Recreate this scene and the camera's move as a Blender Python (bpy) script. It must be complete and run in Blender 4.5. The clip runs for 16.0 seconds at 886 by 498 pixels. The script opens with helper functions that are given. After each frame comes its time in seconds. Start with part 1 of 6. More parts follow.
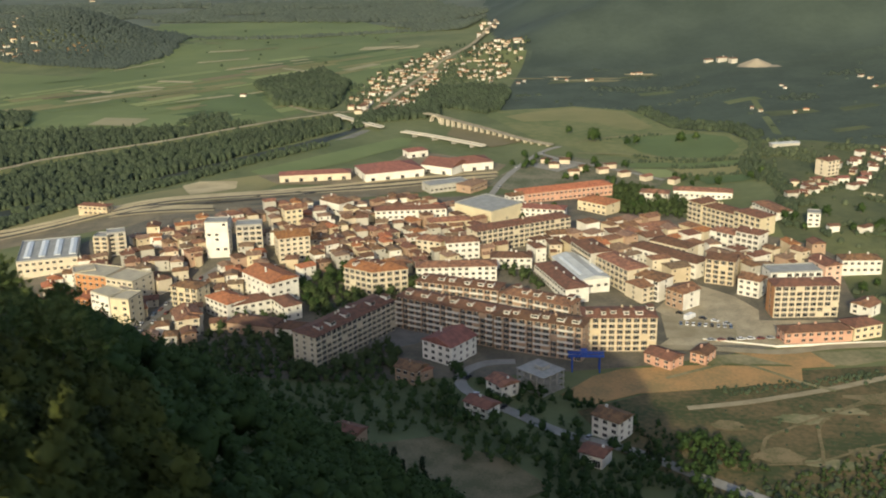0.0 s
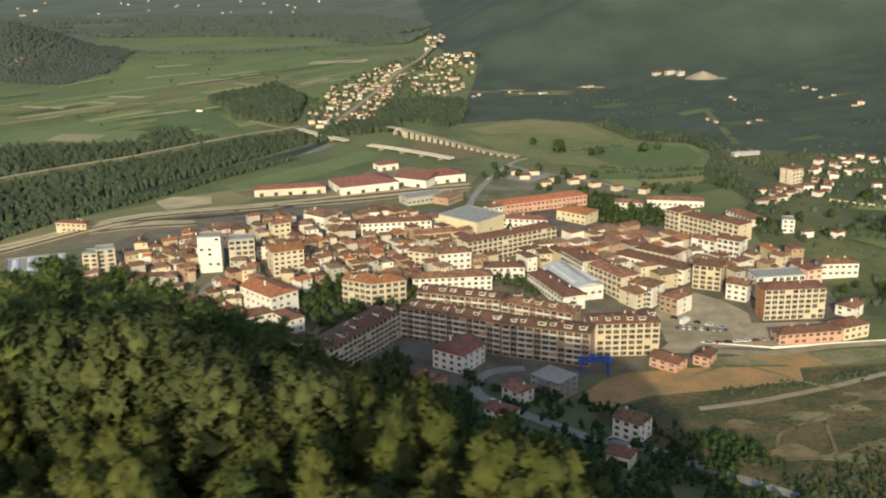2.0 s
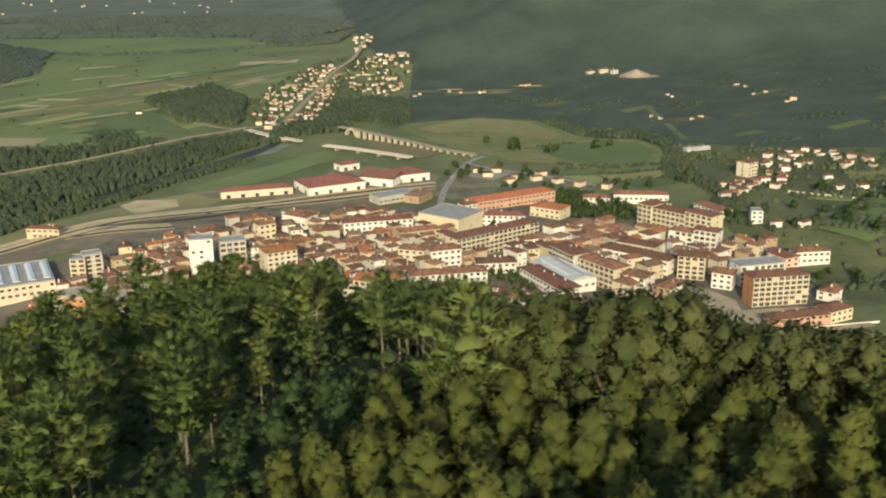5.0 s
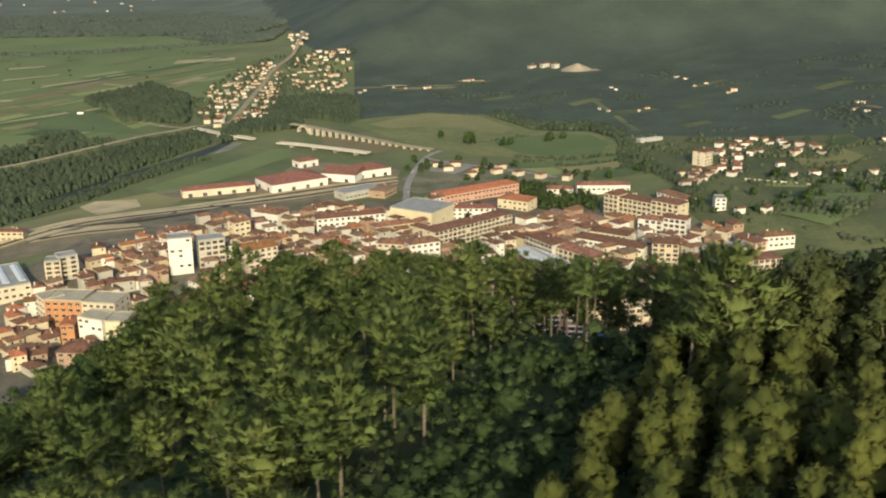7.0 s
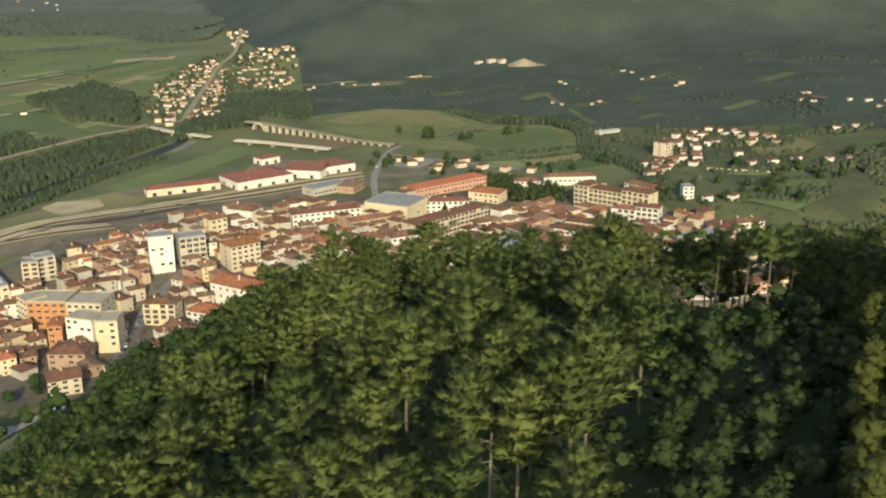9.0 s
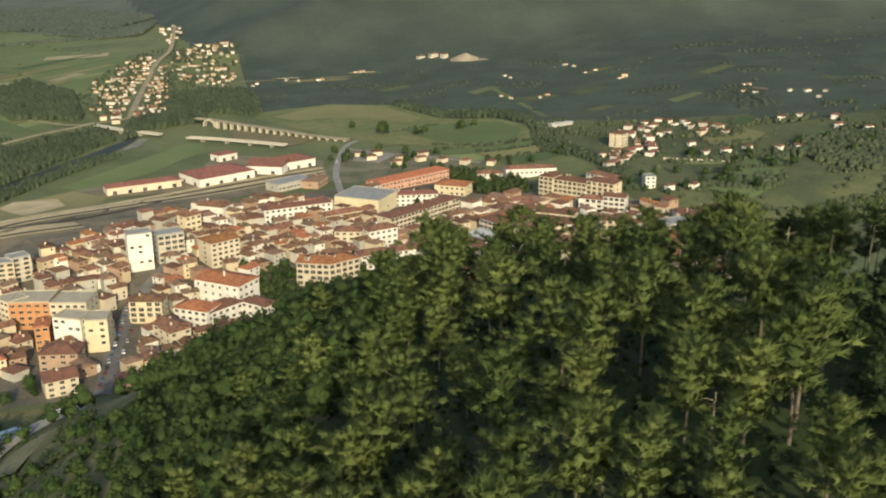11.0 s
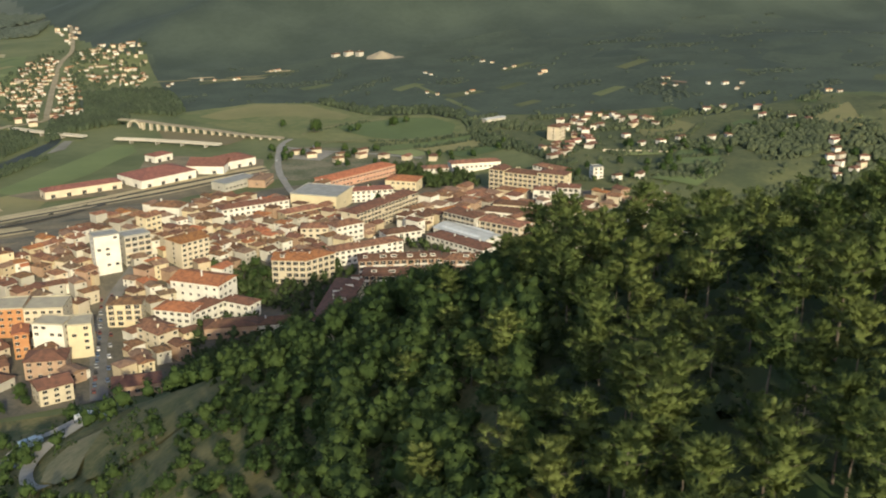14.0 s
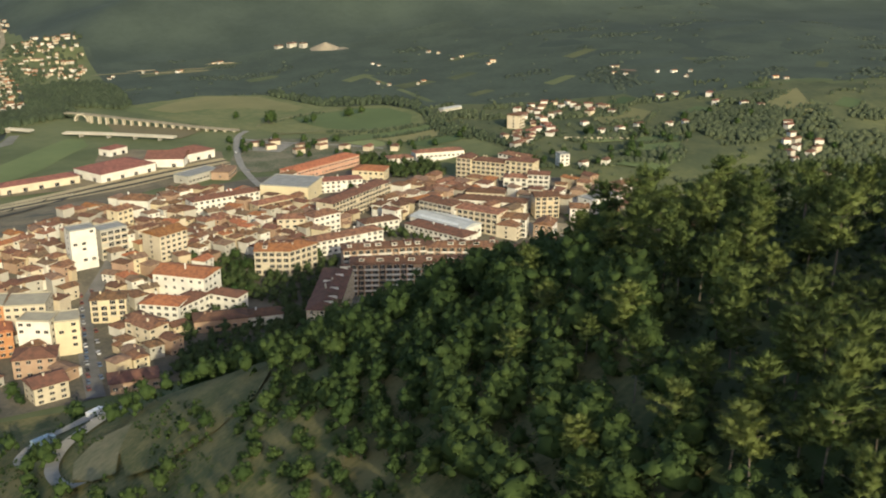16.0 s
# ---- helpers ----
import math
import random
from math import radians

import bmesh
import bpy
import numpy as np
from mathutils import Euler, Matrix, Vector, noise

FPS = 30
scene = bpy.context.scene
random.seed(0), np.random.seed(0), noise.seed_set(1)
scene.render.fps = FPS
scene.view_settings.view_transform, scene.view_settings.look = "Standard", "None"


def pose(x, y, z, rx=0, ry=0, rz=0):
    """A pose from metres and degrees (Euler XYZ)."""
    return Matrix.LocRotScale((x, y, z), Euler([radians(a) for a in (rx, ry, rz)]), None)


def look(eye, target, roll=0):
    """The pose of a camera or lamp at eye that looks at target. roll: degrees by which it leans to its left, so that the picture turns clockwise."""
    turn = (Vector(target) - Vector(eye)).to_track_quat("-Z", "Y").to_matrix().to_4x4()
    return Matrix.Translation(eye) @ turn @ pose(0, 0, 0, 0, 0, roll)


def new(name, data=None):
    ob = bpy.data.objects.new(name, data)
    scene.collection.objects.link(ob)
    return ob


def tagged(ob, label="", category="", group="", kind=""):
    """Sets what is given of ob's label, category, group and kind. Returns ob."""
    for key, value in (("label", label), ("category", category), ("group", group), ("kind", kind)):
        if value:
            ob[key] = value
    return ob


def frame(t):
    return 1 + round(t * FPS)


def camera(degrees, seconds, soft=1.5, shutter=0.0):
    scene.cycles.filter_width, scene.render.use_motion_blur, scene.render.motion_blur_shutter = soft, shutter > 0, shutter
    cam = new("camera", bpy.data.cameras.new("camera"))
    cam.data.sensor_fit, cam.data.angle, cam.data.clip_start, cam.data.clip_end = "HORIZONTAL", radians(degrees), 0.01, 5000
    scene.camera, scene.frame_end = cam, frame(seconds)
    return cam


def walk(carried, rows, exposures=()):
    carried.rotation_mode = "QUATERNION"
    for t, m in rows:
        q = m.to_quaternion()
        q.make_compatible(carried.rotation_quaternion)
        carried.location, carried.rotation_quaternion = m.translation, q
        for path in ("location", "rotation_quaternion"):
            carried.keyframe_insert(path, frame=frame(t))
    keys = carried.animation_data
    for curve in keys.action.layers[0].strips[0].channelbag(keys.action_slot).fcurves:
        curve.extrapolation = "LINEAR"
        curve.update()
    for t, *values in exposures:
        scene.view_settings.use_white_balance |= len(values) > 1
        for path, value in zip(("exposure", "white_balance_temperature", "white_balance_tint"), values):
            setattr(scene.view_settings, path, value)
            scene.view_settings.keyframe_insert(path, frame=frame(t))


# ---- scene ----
cam = camera(47.0, 16.0, soft=2.0, shutter=0.5)
PATH = [
    (0, (15.478, 17.243, 205.788), (15.148, 19.119, 205.177), -1.1),
    (0.5, (6.018, 13.826, 207.515), (5.725, 15.708, 206.907), -1.0),
    (1, (-3.192, 9.185, 207.065), (-3.452, 11.077, 206.472), -1.0),
    (1.5, (-12.327, 5.962, 207.526), (-12.553, 7.86, 206.937), -0.9),
    (2, (-22.702, 3.679, 207.531), (-22.894, 5.581, 206.943), -0.8),
    (2.5, (-32.004, 1.098, 207.805), (-32.169, 3.003, 207.218), -0.9),
    (3, (-42.135, -1.603, 207.982), (-42.27, 0.305, 207.396), -0.9),
    (5.5, (-86.547, -8.398, 208.847), (-86.513, -6.488, 208.255), -0.4),
    (6, (-95.98, -9.835, 208.615), (-95.908, -7.927, 208.021), -0.4),
    (6.5, (-104.575, -10.226, 208.119), (-104.466, -8.32, 207.524), -0.4),
    (7, (-113.687, -10.198, 207.419), (-113.538, -8.295, 206.823), -0.5),
    (7.5, (-122.154, -10.178, 206.762), (-121.968, -8.278, 206.165), -0.5),
    (8, (-131.15, -9.891, 205.951), (-130.926, -7.995, 205.354), -0.5),
    (8.5, (-139.394, -9.361, 205.107), (-139.138, -7.47, 204.508), -0.5),
    (9, (-148.208, -8.991, 204.536), (-147.918, -7.105, 203.936), -0.5),
    (11.5, (-193.279, -8.687, 203.939), (-192.805, -6.842, 203.33), -0.2),
    (12, (-202.247, -6.769, 203.186), (-201.741, -4.932, 202.578), -0.1),
    (12.5, (-210.429, -4.814, 202.61), (-209.89, -2.986, 202.004), -0.1),
    (13, (-219.004, -2.167, 201.954), (-218.426, -0.35, 201.347), -0.1),
    (13.5, (-227.255, 0.072, 201.471), (-226.64, 1.875, 200.863), -0.1),
    (14, (-235.753, 3.028, 200.603), (-235.098, 4.818, 199.995), 0.0),
    (14.5, (-243.362, 6.21, 199.795), (-242.673, 7.986, 199.186), 0.0),
    (15, (-251.582, 9.576, 198.853), (-250.856, 11.337, 198.241), 0.1),
    (15.5, (-259.379, 12.777, 197.882), (-258.62, 14.522, 197.267), 0.2),
    (16, (-266.89, 17.116, 196.484), (-266.101, 18.846, 195.865), 0.2),
]
walk(cam, [(t, look(eye, target, roll)) for t, eye, target, roll in PATH])


# ---- the lie of the land ----
def soft(q, w):
    return w * np.logaddexp(0, q / w)


def step(q):
    q = np.clip(q, 0, 1)
    return q * q * (3 - 2 * q)


def ground_z(x, y):
    """Height of the ground: wooded spur in front, flat valley, rise to the east, mountain behind."""
    x, y = np.asarray(x, float), np.asarray(y, float)
    xs = np.minimum(x, 5)
    g = 149.8 + 0.303 * (xs + 100) - 0.057 * (y - 120)
    g = g - 0.306 * soft(-x - 156.6 + 0.476 * (y - 150), 9.1)
    g = g - 0.591 * soft(y - 163.5 + 1.427 * (np.minimum(x, 30) + 100) + 0.7 * np.maximum(x - 30, 0), 24)
    g = g - 0.55 * soft(x + 16, 8)
    hill = 0.5 * (g + np.sqrt(g * g + 100)) - 0.3
    rise = 13 * step((x - 60) / 110) * step((y - 600) / 70) + 26 * step((x - 190) / 350) * step((y - 560) / 200)
    foot = soft(y - 1530 + 0.10 * (x - 200), 45)
    side = soft(x + 150 + 0.16 * (y - 1500), 60)
    mount = 0.5 * np.minimum(foot, side)
    knob = 70 * np.exp(-((x + 960) / 150) ** 2 - ((y - 1720) / 130) ** 2)
    knoll = 18 * np.exp(-((x - 760) / 160) ** 2 - ((y - 1150) / 130) ** 2)
    # the old town stands on a low swell above the railway
    swell = (6.0 + 6.5 * step((-110 - x) / 110)) * step((y - 510) / 100) * (1 - step((y - 670) / 140)) * step((60 - x) / 90) * step((x + 430) / 130)
    return hill * (y < 700) + rise + mount + knob + knoll + swell


def gz(x, y):
    return float(ground_z(x, y))

# ---- world, sun, exposure ----
SUN_ELEV, SUN_FROM = 21.3, (-0.05, -0.99875)
world = bpy.data.worlds.new("world")
scene.world = world
world.use_nodes = True
sky = world.node_tree.nodes.new("ShaderNodeTexSky")
sky.sky_type = "NISHITA"
sky.sun_disc = False
sky.sun_elevation = radians(SUN_ELEV)
sky.sun_rotation = math.atan2(SUN_FROM[0], SUN_FROM[1])
sky.air_density, sky.dust_density = 1.0, 2.0
backing = world.node_tree.nodes["Background"]
backing.inputs["Strength"].default_value = 0.165
world.node_tree.links.new(sky.outputs["Color"], backing.inputs["Color"])
sun_data = bpy.data.lights.new("sun", "SUN")
sun_data.energy, sun_data.angle, sun_data.color = 3.95, radians(0.6), (1.0, 0.885, 0.585)
sun = new("sun", sun_data)
rise_z = math.tan(radians(SUN_ELEV))
sun.matrix_world = look((SUN_FROM[0] * 500, SUN_FROM[1] * 500, 500 * rise_z), (0, 0, 0))
scene.view_settings.exposure = 0.17


# ---- materials ----
def surface(name, base, other=None, scale=1.0, rough=0.85, bump=0.0, bump_scale=8.0, metal=0.0, spread=0.0, detail=4.0, leaf=0.0, coords="Object", islands=False, fine=0.25):
    """A procedural material: two colours mixed by noise at two scales, with relief; spread varies it from object to object."""
    mat = bpy.data.materials.new(name)
    mat.use_nodes = True
    nodes, links = mat.node_tree.nodes, mat.node_tree.links
    bsdf = nodes["Principled BSDF"]
    bsdf.inputs["Roughness"].default_value = rough
    bsdf.inputs["Metallic"].default_value = metal
    bsdf.inputs["Specular IOR Level"].default_value = 0.25
    where = nodes.new("ShaderNodeTexCoord")
    noise_big = nodes.new("ShaderNodeTexNoise")
    noise_big.inputs["Scale"].default_value = scale
    noise_big.inputs["Detail"].default_value = detail
    noise_small = nodes.new("ShaderNodeTexNoise")
    noise_small.inputs["Scale"].default_value = scale * 9
    noise_small.inputs["Detail"].default_value = 2.0
    for tex in (noise_big, noise_small):
        links.new(where.outputs[coords], tex.inputs["Vector"])
    blend = nodes.new("ShaderNodeMath")
    blend.operation = "MULTIPLY_ADD"
    blend.inputs[1].default_value = fine
    links.new(noise_small.outputs["Fac"], blend.inputs[0])
    links.new(noise_big.outputs["Fac"], blend.inputs[2])
    ramp = nodes.new("ShaderNodeMapRange")
    ramp.inputs["From Min"].default_value = 0.35 + fine / 2
    ramp.inputs["From Max"].default_value = 0.65 + fine / 2
    links.new(blend.outputs[0], ramp.inputs["Value"])
    mix = nodes.new("ShaderNodeMix")
    mix.data_type = "RGBA"
    mix.inputs[6].default_value = (*base, 1)
    mix.inputs[7].default_value = (*(other or [c * 0.75 for c in base]), 1)
    links.new(ramp.outputs["Result"], mix.inputs["Factor"])
    colour = mix.outputs[2]
    if spread:
        hue = nodes.new("ShaderNodeHueSaturation")
        info = nodes.new("ShaderNodeNewGeometry" if islands else "ShaderNodeObjectInfo")
        vary = nodes.new("ShaderNodeMapRange")
        vary.inputs["To Min"].default_value, vary.inputs["To Max"].default_value = 1 - spread, 1 + spread
        links.new(info.outputs["Random Per Island" if islands else "Random"], vary.inputs["Value"])
        links.new(vary.outputs["Result"], hue.inputs["Value"])
        turn = nodes.new("ShaderNodeMapRange")
        turn.inputs["To Min"].default_value, turn.inputs["To Max"].default_value = 0.5 + spread * 0.06, 0.5 - spread * 0.06
        links.new(info.outputs["Random Per Island" if islands else "Random"], turn.inputs["Value"])
        links.new(turn.outputs["Result"], hue.inputs["Hue"])
        links.new(colour, hue.inputs["Color"])
        colour = hue.outputs["Color"]
    links.new(colour, bsdf.inputs["Base Color"])
    if bump:
        relief = nodes.new("ShaderNodeBump")
        relief.inputs["Strength"].default_value = min(bump, 1.0)
        relief.inputs["Distance"].default_value = bump
        fine_noise = nodes.new("ShaderNodeTexNoise")
        fine_noise.inputs["Scale"].default_value = bump_scale
        links.new(where.outputs[coords], fine_noise.inputs["Vector"])
        links.new(fine_noise.outputs["Fac"], relief.inputs["Height"])
        links.new(relief.outputs["Normal"], bsdf.inputs["Normal"])
    if leaf:
        glow = nodes.new("ShaderNodeBsdfTranslucent")
        links.new(colour, glow.inputs["Color"])
        both = nodes.new("ShaderNodeMixShader")
        both.inputs[0].default_value = leaf
        links.new(bsdf.outputs[0], both.inputs[1])
        links.new(glow.outputs[0], both.inputs[2])
        links.new(both.outputs[0], nodes["Material Output"].inputs["Surface"])
    return mat


GROUND = surface("meadow_ground", (0.150, 0.165, 0.075), (0.090, 0.112, 0.050), 0.012, 0.95, 0.4, 0.3, coords="Object", detail=8)
FOREST_FLOOR = surface("forest_floor", (0.058, 0.092, 0.032), (0.070, 0.080, 0.038), 0.05, 0.95, 0.3, 1.0)
# Mountain and woodland greens are greyed and blued to carry distance haze.
MOUNTAIN = surface("hazed_mountain_woods", (0.060, 0.080, 0.062), (0.041, 0.057, 0.045), 0.012, 0.95, 0.6, 0.12, detail=10)
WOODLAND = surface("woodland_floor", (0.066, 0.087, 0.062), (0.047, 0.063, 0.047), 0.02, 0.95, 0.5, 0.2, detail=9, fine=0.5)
RISE_GRASS = surface("rough_hill_pasture", (0.118, 0.128, 0.058), (0.064, 0.080, 0.040), 0.022, 0.95, 0.4, 0.3, detail=9, fine=0.4)
PLAIN = surface("plain_pasture", (0.145, 0.178, 0.070), (0.110, 0.145, 0.058), 0.006, 0.95, detail=6)
# Far grass greyed so that distance haze sits in its base colour.
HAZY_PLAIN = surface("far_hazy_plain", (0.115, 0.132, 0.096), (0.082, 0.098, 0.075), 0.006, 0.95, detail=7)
TOWN_GROUND = surface("town_paving", (0.175, 0.152, 0.112), (0.105, 0.098, 0.074), 0.06, 0.9, fine=0.5)
HILL_GRASS = surface("dry_hill_grass", (0.190, 0.165, 0.070), (0.085, 0.098, 0.038), 0.07, 0.95, 0.5, 0.5, detail=8, fine=0.6)
PALE_ROAD = surface("worn_pale_asphalt", (0.30, 0.285, 0.25), (0.23, 0.22, 0.195), 0.2, 0.9)
ASPHALT = surface("asphalt", (0.19, 0.182, 0.165), (0.14, 0.136, 0.125), 0.15, 0.9)
TRACK_BED = surface("track_ballast", (0.235, 0.195, 0.125), (0.150, 0.132, 0.090), 0.06, 0.95, fine=0.5)
RAIL_DARK = surface("dark_track_bed", (0.085, 0.078, 0.062), (0.055, 0.052, 0.045), 0.2, 0.9)
ROUGH_YARD = surface("rough_yard", (0.205, 0.185, 0.125), (0.095, 0.108, 0.058), 0.045, 0.95, fine=0.6, detail=8)
SAND = surface("bare_sand", (0.52, 0.425, 0.25), (0.38, 0.315, 0.185), 0.05, 0.95)
EARTH = surface("ochre_earth", (0.40, 0.235, 0.10), (0.26, 0.185, 0.085), 0.07, 0.95, 0.3, 0.8, detail=9, fine=0.6)
SALMON_EARTH = surface("pink_bare_earth", (0.24, 0.17, 0.125), (0.16, 0.125, 0.09), 0.1, 0.95, 0.3, 0.5)
DIRT_TRACK = surface("dirt_track", (0.34, 0.29, 0.19), (0.25, 0.21, 0.13), 0.1, 0.95)
DRY_GRASS = surface("dry_rough_grass", (0.27, 0.23, 0.13), (0.14, 0.145, 0.07), 0.04, 0.95, 0.3, 0.6, detail=8, fine=0.5)
PLAZA = surface("pale_paving", (0.42, 0.355, 0.235), (0.28, 0.24, 0.16), 0.08, 0.9, fine=0.5)
TRODDEN = surface("trodden_scrub", (0.215, 0.165, 0.090), (0.120, 0.110, 0.052), 0.12, 0.95, fine=0.6, detail=8)
SCRUB = surface("scrub_field", (0.150, 0.110, 0.055), (0.052, 0.064, 0.026), 0.045, 0.95, 0.4, 0.6, detail=9, fine=0.6)
RIVER_WATER = surface("river_water", (0.045, 0.052, 0.040), (0.03, 0.038, 0.03), 0.05, 0.65)
RIVER_BED = surface("river_gravel", (0.24, 0.23, 0.19), (0.15, 0.15, 0.12), 0.04, 0.95)
FIELD_PAINTS = [
    surface("field_green", (0.132, 0.170, 0.068), (0.110, 0.146, 0.058), 0.02, 0.95, spread=0.15),
    surface("field_dark", (0.064, 0.098, 0.040), (0.080, 0.115, 0.046), 0.02, 0.95, spread=0.15),
    surface("field_olive", (0.215, 0.20, 0.090), (0.17, 0.17, 0.074), 0.02, 0.95, spread=0.15),
    surface("field_light", (0.225, 0.255, 0.105), (0.185, 0.22, 0.090), 0.02, 0.95, spread=0.15),
    surface("field_stubble", (0.36, 0.32, 0.19), (0.29, 0.26, 0.15), 0.03, 0.95, spread=0.15),
    surface("field_tilled", (0.21, 0.175, 0.10), (0.18, 0.15, 0.085), 0.03, 0.95, spread=0.15),
]
MIXED_MEADOW = surface("patchy_meadow", (0.185, 0.188, 0.082), (0.118, 0.142, 0.058), 0.012, 0.95, fine=0.6, detail=8)
WHITE = surface("white_render", (0.72, 0.69, 0.61), (0.60, 0.57, 0.50), 0.15, 0.9, spread=0.05)
CREAM = surface("cream_render", (0.61, 0.53, 0.39), (0.51, 0.44, 0.33), 0.15, 0.9, spread=0.05)
BEIGE = surface("beige_render", (0.54, 0.445, 0.30), (0.46, 0.375, 0.25), 0.15, 0.9, spread=0.05)
TAN = surface("tan_brick", (0.40, 0.275, 0.19), (0.33, 0.225, 0.155), 0.2, 0.9, spread=0.05)
YELLOW = surface("yellow_render", (0.65, 0.555, 0.37), (0.56, 0.475, 0.32), 0.15, 0.9, spread=0.04)
ORANGE = surface("orange_brick", (0.48, 0.235, 0.105), (0.41, 0.20, 0.09), 0.3, 0.9)
SALMON = surface("salmon_render", (0.56, 0.33, 0.23), (0.49, 0.28, 0.20), 0.2, 0.9)
PINK = surface("pink_render", (0.64, 0.44, 0.34), (0.58, 0.39, 0.30), 0.2, 0.9)
GREY_WALL = surface("grey_render", (0.46, 0.43, 0.36), (0.38, 0.36, 0.31), 0.15, 0.9, spread=0.06)
CONCRETE = surface("raw_concrete", (0.36, 0.34, 0.30), (0.28, 0.27, 0.24), 0.3, 0.9)
PALE_CONCRETE = surface("pale_concrete", (0.50, 0.46, 0.37), (0.42, 0.39, 0.32), 0.2, 0.9)
TERRACOTTA = surface("terracotta_tiles", (0.275, 0.142, 0.080), (0.130, 0.076, 0.052), 0.45, 0.9, 0.08, 3.0, spread=0.22)
ORANGE_TILE = surface("orange_tiles", (0.40, 0.165, 0.072), (0.24, 0.105, 0.055), 0.5, 0.9, 0.08, 3.0, spread=0.2)
PALE_TILE = surface("weathered_tiles", (0.25, 0.165, 0.105), (0.155, 0.102, 0.072), 0.5, 0.9, 0.08, 3.0, spread=0.2)
BROWN_TILE = surface("brown_tiles", (0.18, 0.092, 0.058), (0.115, 0.064, 0.045), 0.4, 0.9, 0.08, 3.0, spread=0.15)
RED_TILE = surface("red_tiles", (0.25, 0.110, 0.078), (0.165, 0.080, 0.062), 0.4, 0.9, 0.08, 3.0, spread=0.15)
GREY_METAL = surface("grey_roofing", (0.30, 0.30, 0.28), (0.24, 0.24, 0.22), 0.2, 0.7, spread=0.1)
PALE_METAL = surface("pale_roofing", (0.50, 0.51, 0.49), (0.40, 0.41, 0.40), 0.2, 0.6)
BEIGE_ROOF = surface("beige_roofing", (0.42, 0.38, 0.28), (0.34, 0.31, 0.24), 0.2, 0.9)
SKYLIGHT = surface("skylight_sheet", (0.62, 0.64, 0.64), (0.52, 0.54, 0.55), 0.4, 0.35)
GLASS = surface("window_glass", (0.030, 0.032, 0.035), (0.02, 0.022, 0.025), 1.0, 0.15)
FRAME = surface("window_frame", (0.62, 0.58, 0.50), (0.55, 0.51, 0.45), 2.0, 0.6)
STONE = surface("viaduct_stone", (0.52, 0.46, 0.35), (0.42, 0.37, 0.28), 0.3, 0.9)
DARK_STONE = surface("viaduct_deck_stone", (0.24, 0.22, 0.17), (0.18, 0.165, 0.13), 0.3, 0.9)
QUARRY = surface("quarry_stone", (0.33, 0.28, 0.20), (0.23, 0.20, 0.15), 0.05, 0.95, 0.5, 0.4)
BARK = surface("pine_bark", (0.21, 0.175, 0.14), (0.13, 0.108, 0.085), 1.5, 0.95, 0.05, 6.0)
PALE_BARK = surface("dead_branch", (0.42, 0.37, 0.28), (0.30, 0.26, 0.19), 1.5, 0.95)
NEEDLES = surface("pine_needles", (0.158, 0.202, 0.062), (0.116, 0.156, 0.048), 0.5, 0.9, spread=0.26, leaf=0.36)
PLANTATION = surface("young_conifer_needles", (0.108, 0.120, 0.026), (0.066, 0.079, 0.019), 0.4, 0.85, spread=0.2, leaf=0.16)
DARK_CONIFER = surface("dark_conifer_needles", (0.060, 0.082, 0.020), (0.032, 0.048, 0.013), 0.6, 0.8, spread=0.25, leaf=0.12)
LEAVES = surface("broadleaf_leaves", (0.052, 0.088, 0.024), (0.036, 0.064, 0.018), 0.12, 0.85, 0.3, 3.0, spread=0.25, leaf=0.24, fine=0.5)
WOOD_LEAVES = surface("distant_leaves", (0.050, 0.068, 0.037), (0.038, 0.052, 0.030), 0.03, 0.95, 0.8, 0.7, spread=0.16, islands=True, detail=6)
# Foot, knob, hillside and far leaves carry distance haze in their base colour.
FOOT_LEAVES = surface("hazed_foot_leaves", (0.046, 0.061, 0.045), (0.035, 0.048, 0.036), 0.02, 0.95, 0.3, 0.4, spread=0.08, islands=True, detail=6)
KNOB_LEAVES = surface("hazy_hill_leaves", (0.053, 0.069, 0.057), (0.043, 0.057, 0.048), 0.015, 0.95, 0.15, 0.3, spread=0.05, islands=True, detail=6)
RISE_LEAVES = surface("hazed_hillside_leaves", (0.064, 0.080, 0.043), (0.046, 0.060, 0.034), 0.03, 0.95, 0.6, 0.7, spread=0.2, islands=True, detail=6)
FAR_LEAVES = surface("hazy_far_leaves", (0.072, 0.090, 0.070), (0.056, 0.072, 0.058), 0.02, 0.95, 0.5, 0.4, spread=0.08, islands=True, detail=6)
OLIVE_LEAVES = surface("dark_olive_leaves", (0.078, 0.092, 0.028), (0.052, 0.066, 0.020), 0.3, 0.8, 0.3, 3.0, spread=0.2, leaf=0.12, fine=0.5)
UNDERWOOD = surface("underwood_leaves", (0.074, 0.104, 0.036), (0.050, 0.074, 0.026), 0.3, 0.85, 0.6, 2.2, leaf=0.26)
# Leaf green kept darker than the underwood's to stand in for the hollow's shade.
HOLLOW_LEAVES = surface("hollow_shade_leaves", (0.054, 0.084, 0.028), (0.034, 0.056, 0.019), 0.3, 0.85, leaf=0.24, fine=0.5)
CYPRESS_LEAVES = surface("cypress_leaves", (0.022, 0.036, 0.016), (0.014, 0.024, 0.010), 0.8, 0.9, leaf=0.1)
BLUE_PAINT = surface("blue_steel", (0.035, 0.09, 0.36), (0.03, 0.07, 0.28), 0.5, 0.5)
TRUCK_PAINT = surface("pale_blue_truck_paint", (0.34, 0.44, 0.50), (0.28, 0.37, 0.42), 0.5, 0.4)
